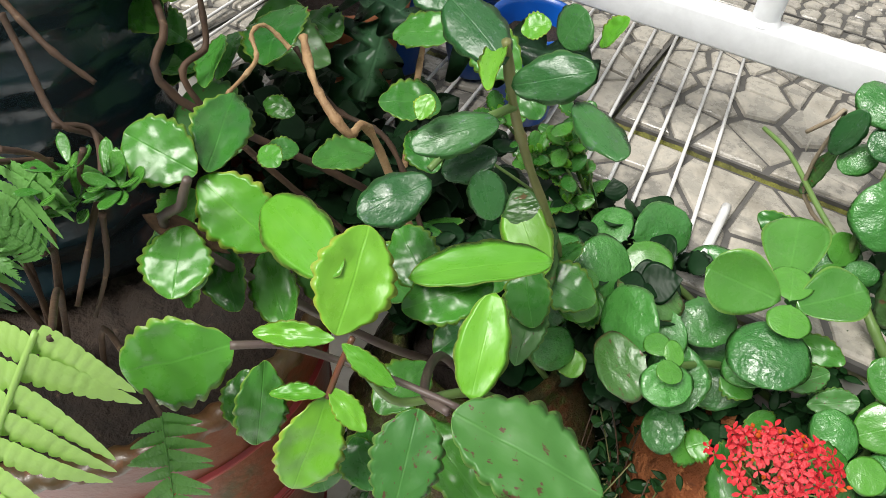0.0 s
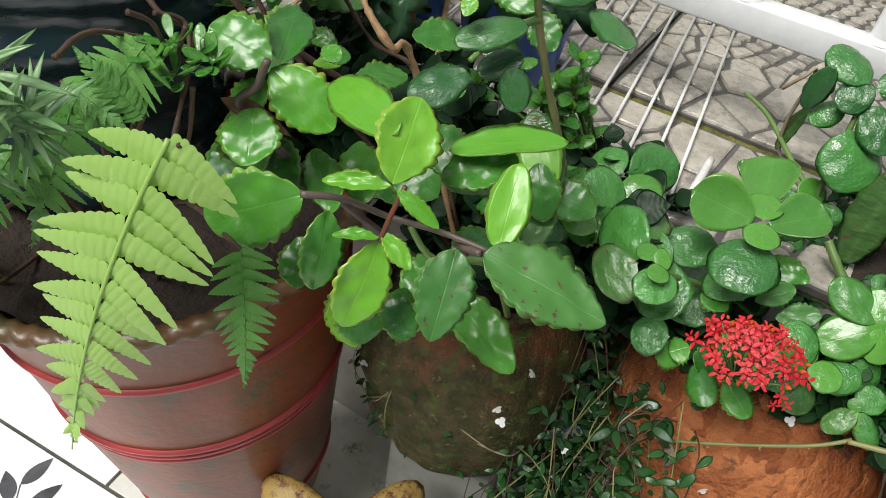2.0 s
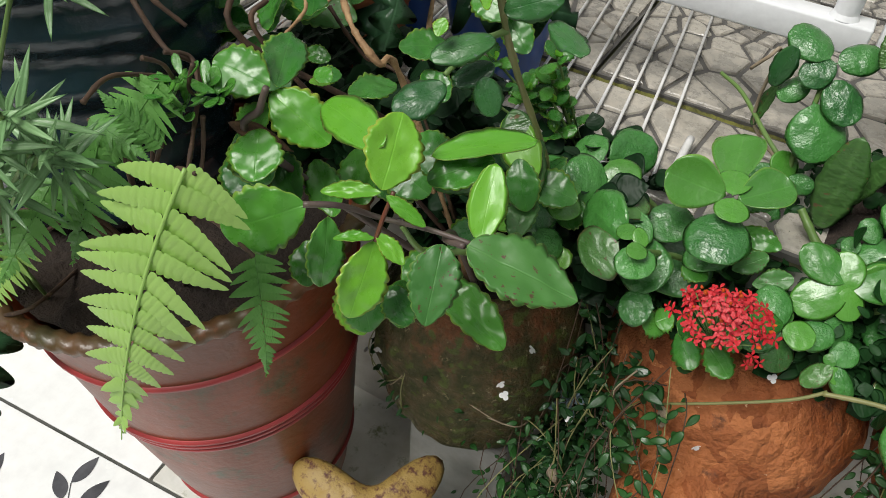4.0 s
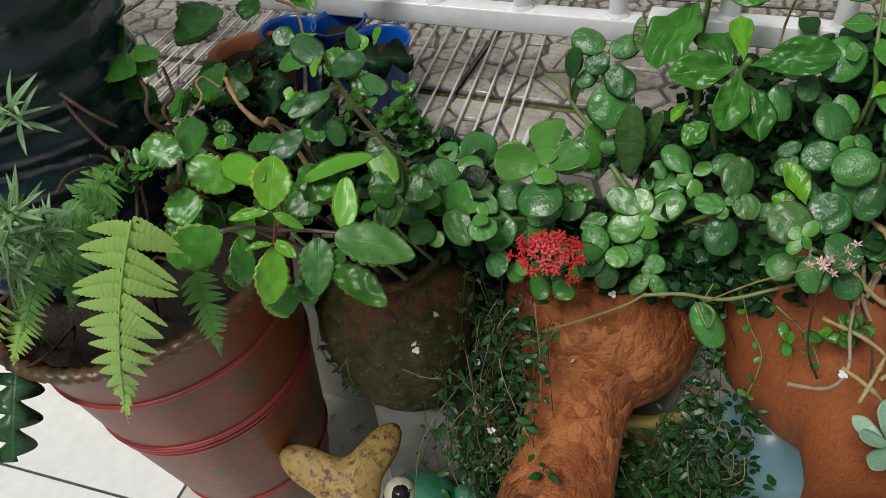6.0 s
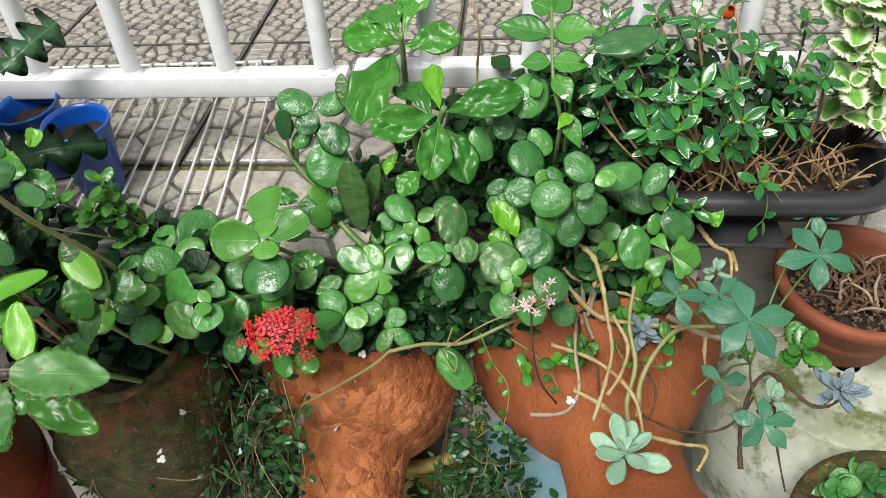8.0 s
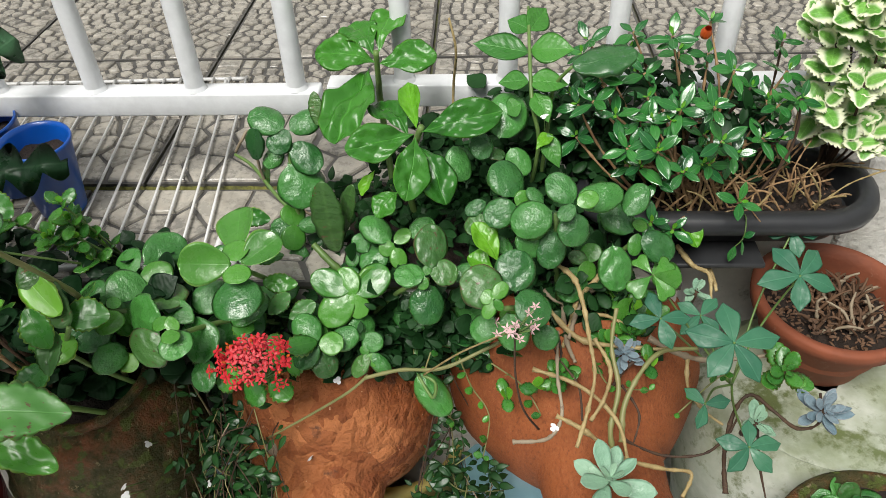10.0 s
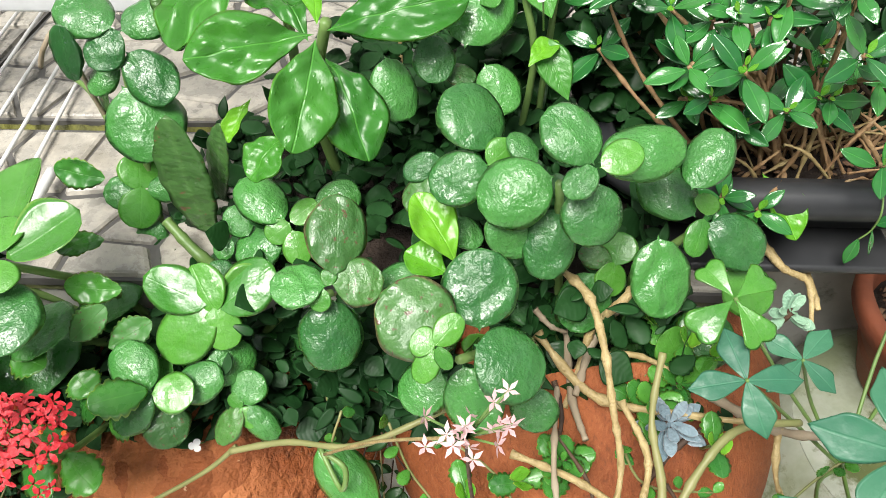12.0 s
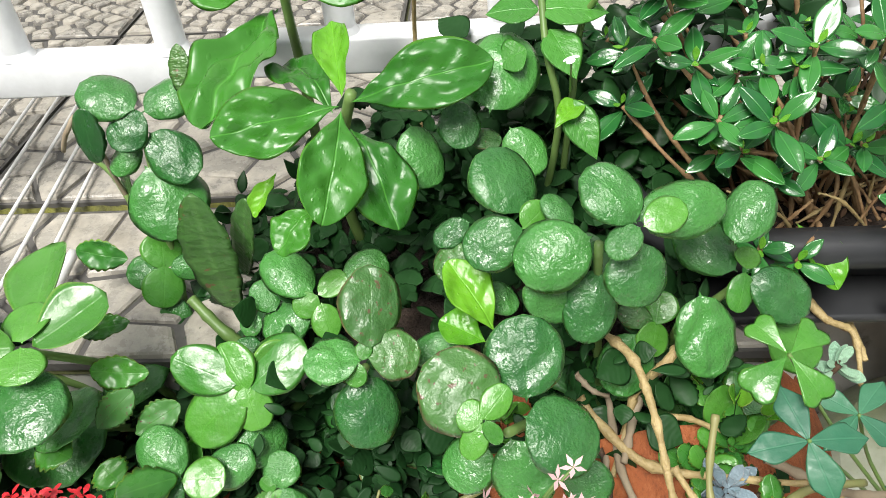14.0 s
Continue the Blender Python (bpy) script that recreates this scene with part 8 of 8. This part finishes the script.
thicket("ground_cover", (0.25, 0.38, FLOOR), "tangle of small dark leaves on the floor under the jars", "ground cover", L["vine"], VINE, low_growth, 23, 0.020, 26)
def jar_side(r):
    for k in range(330):
        f = r.random()
        yield (0.085 + r.uniform(-0.045, 0.04) + 0.04 * f, 0.40 - 0.12 * f + r.uniform(-0.03, 0.03), 0.66 - 0.42 * f + r.uniform(-0.03, 0.03))


thicket("vine_tangle", (0.09, 0.36, 0.30), "tangle of small dark vine leaves beside the clay jar", "vine", L["vine"], VINE, jar_side, 29, 0.014, 26)
def between_pots(r):
    for k in range(420):
        yield (r.uniform(0.03, 0.115), r.uniform(0.42, 0.52), r.uniform(0.12, 0.60))


# Gap filler whose dark leaf colour replaces the shade between the pots.
thicket("vine_tangle", (0.07, 0.47, 0.15), "vine leaves filling the gap between the pots, shade put into their dark colour", "vine", L["shade_fill"], VINE, between_pots, 37, 0.022, 14)


def under_jars(r):
    for k in range(1000):
        x = r.uniform(0.26, 0.54)
        yield (x, r.uniform(0.36, 0.47), FLOOR + r.random() ** 1.3 * (0.36 - 0.5 * abs(x - 0.36)))


thicket("ground_cover", (0.40, 0.42, FLOOR), "dense low ground cover of small leaves before the painted pots", "ground cover", L["vine"], VINE + SMALL_SCALLOP[:1], under_jars, 39, 0.020, 26)


def jar_gap(r):
    for k in range(300):
        f = r.random()
        yield (0.345 + 0.09 * r.random() + 0.05 * (1 - f), r.uniform(0.36, 0.42), 0.24 + 0.36 * f)


thicket("vine_tangle", (0.39, 0.40, FLOOR + 0.02), "vines with small leaves hanging between the two clay jars", "vine", L["vine"], VINE, jar_gap, 43, 0.017, 22)
vr = random.Random(21)
for k in range(50):
    g = k % 5
    if g == 0:
        a = (vr.uniform(0.02, 0.10), vr.uniform(0.42, 0.50), vr.uniform(0.56, 0.68))
        b = (vr.uniform(0.02, 0.14), vr.uniform(0.26, 0.38), vr.uniform(0.25, 0.45))
    elif g == 1:
        a = (vr.uniform(0.10, 0.18), vr.uniform(0.36, 0.40), vr.uniform(0.62, 0.68))
        b = (vr.uniform(0.08, 0.22), vr.uniform(0.20, 0.30), vr.uniform(0.36, 0.56))
    elif g == 2:
        a = (vr.uniform(0.35, 0.39), vr.uniform(0.44, 0.50), vr.uniform(0.56, 0.66))
        b = (vr.uniform(0.30, 0.42), vr.uniform(0.34, 0.46), vr.uniform(0.12, 0.35))
    elif g == 4:
        a = (vr.uniform(0.02, 0.10), vr.uniform(0.36, 0.44), vr.uniform(0.45, 0.60))
        b = (vr.uniform(0.0, 0.16), vr.uniform(0.20, 0.34), vr.uniform(0.16, 0.40))
    else:
        a = (vr.uniform(0.0, 0.35), vr.uniform(0.26, 0.44), vr.uniform(0.25, 0.42))
        b = (vr.uniform(-0.02, 0.42), vr.uniform(0.26, 0.44), vr.uniform(0.08, 0.25))
    vine(a, b, vr.randrange(12, 24), k, vr.uniform(0.011, 0.021), 0.09)
for c in ((0.038, 0.44, 0.53), (0.019, 0.30, 0.64), (0.24, 0.444, 0.668), (0.205, 0.385, 0.588), (0.009, 0.315, 0.632), (0.484, 0.565, 0.965), (0.489, 0.315, 0.755), (-0.191, 0.361, 0.500), (0.080, 0.394, 0.600), (0.015, 0.374, 0.630), (0.076, 0.365, 0.560), (0.116, 0.303, 0.500), (0.178, 0.226, 0.500), (-0.153, 0.329, 0.560), (0.112, 0.302, 0.500)):
    f = thing("white_flower", c, "tiny white three-petalled vine flower", "flower", "white vine flowers")
    ob = part("petals", flower3, None, f)
    ob.scale = (0.005, 0.005, 0.005)
    ob.rotation_euler = (rng.uniform(0.2, 0.8), rng.uniform(-0.4, 0.4), rng.uniform(0, 6))
    part("stalk", tube([c, (c[0] + 0.004, c[1] + 0.03, c[2] - 0.035)], 0.0007, 0.0008, 4), M["stem_green"], f)
for c in ((0.157, 0.389, 0.625), (0.076, 0.344, 0.500), (0.233, 0.381, 0.560)):
    d = thing("dry_leaf", c, "withered grey-brown leaf caught in the vines", "dead leaf", "withered leaves")
    leaf(d, blade("withered_leaf", M["stem_grey"], shape(0.25, 0.5, 1, 1), cup=0.9, bend=0.4, thick=0.01, nu=8, nv=4), c, (c[0] + 0.01, c[1] - 0.015, c[2] - 0.02))

# small growth on the pots
def on_moss(r):
    for k in range(90):
        a, e = radians(r.uniform(200, 345)), radians(r.uniform(-35, 45))
        yield (-0.078 + 0.133 * math.cos(a) * math.cos(e), 0.448 + 0.133 * math.sin(a) * math.cos(e), 0.515 + 0.145 * math.sin(e))


thicket("creeping_vine", (-0.055, 0.28, 0.50), "sparse small vine leaves creeping over the mossy pot", "vine", L["vine"], VINE, on_moss, 31, 0.012, 12)


def in_bowl(r):
    for k in range(420):
        a, d = r.uniform(0, 6.283), 0.082 * math.sqrt(r.random())
        yield (0.905 + d * math.cos(a), 0.616 + d * math.sin(a), 0.622 + r.uniform(0, 0.012))


thicket("leaf_litter", (0.905, 0.61, 0.62), "dry brown leaf litter on the soil of the bowl", "leaf litter", M["dead"], VINE, in_bowl, 33, 0.008)


def in_tray(r):
    for k in range(260):
        yield (r.uniform(0.59, 0.88), r.uniform(0.612, 0.735), 0.792 + r.uniform(0, 0.008))


thicket("leaf_litter", (0.74, 0.67, 0.79), "dry brown leaf litter on the soil of the tray", "leaf litter", M["dead"], VINE, in_tray, 34, 0.007)
side = thing("creeping_herb", (0.47, 0.40, 0.66), "thin creeping herb with small round leaves over the jar", "herb")
for s in ([(0.391, 0.437, 0.720), (0.405, 0.419, 0.690), (0.426, 0.400, 0.660), (0.419, 0.371, 0.620)], [(0.428, 0.429, 0.720), (0.465, 0.412, 0.700), (0.485, 0.387, 0.680)], [(0.544, 0.414, 0.740), (0.560, 0.398, 0.720), (0.605, 0.400, 0.710)], [(0.357, 0.445, 0.720), (0.349, 0.425, 0.680), (0.383, 0.421, 0.620)], [(0.641, 0.392, 0.680), (0.680, 0.419, 0.700), (0.699, 0.428, 0.710)]):
    part("stem", tube(s, 0.0011, 0.0008, 5), M["stem_olive"], side)
    for k in range(len(s) * 2):
        f = k / 2
        i = min(len(s) - 2, int(f))
        c = Vector(s[i]).lerp(Vector(s[i + 1]), min(1, f - i))
        d = Vector((rng.uniform(-1, 1), rng.uniform(-1, 0.3), rng.uniform(-0.2, 0.6))).normalized() * rng.uniform(0.009, 0.015)
        leaf(side, SMALL_SCALLOP, c, c + d)
for c in ((0.481, 0.400, 0.715), (0.445, 0.399, 0.700), (0.605, 0.420, 0.735), (0.597, 0.493, 0.750), (0.616, 0.479, 0.750), (0.571, 0.504, 0.760)):
    rosette(side, SMALL_SCALLOP, SCALLOP_LIT, c, 0.022, 2)
    part("stem", tube([c, (c[0], c[1] + 0.015, c[2] - 0.03)], 0.0012), M["stem_green"], side)

# dead stems in the bowl
dead = thing("dead_plant", (0.915, 0.62, 0.618), "dead brown shrivelled stems and leaf litter in a bowl", "dead plant")
dr = random.Random(8)
for k in range(70):
    p0 = Vector((0.912 + dr.uniform(-0.04, 0.045), 0.62 + dr.uniform(-0.045, 0.045), 0.616))
    d = Vector((dr.uniform(-0.6, 0.8), dr.uniform(-0.5, 0.9), dr.uniform(0.0, 0.9))).normalized() * dr.uniform(0.02, 0.055)
    part("stem", tube([p0, p0 + d * 0.5 + Vector((dr.uniform(-0.01, 0.01), 0, 0.008)), p0 + d], 0.003, 0.0012, 5, knots=0.3), M["dead"] if k % 4 else M["stem_grey"], dead)
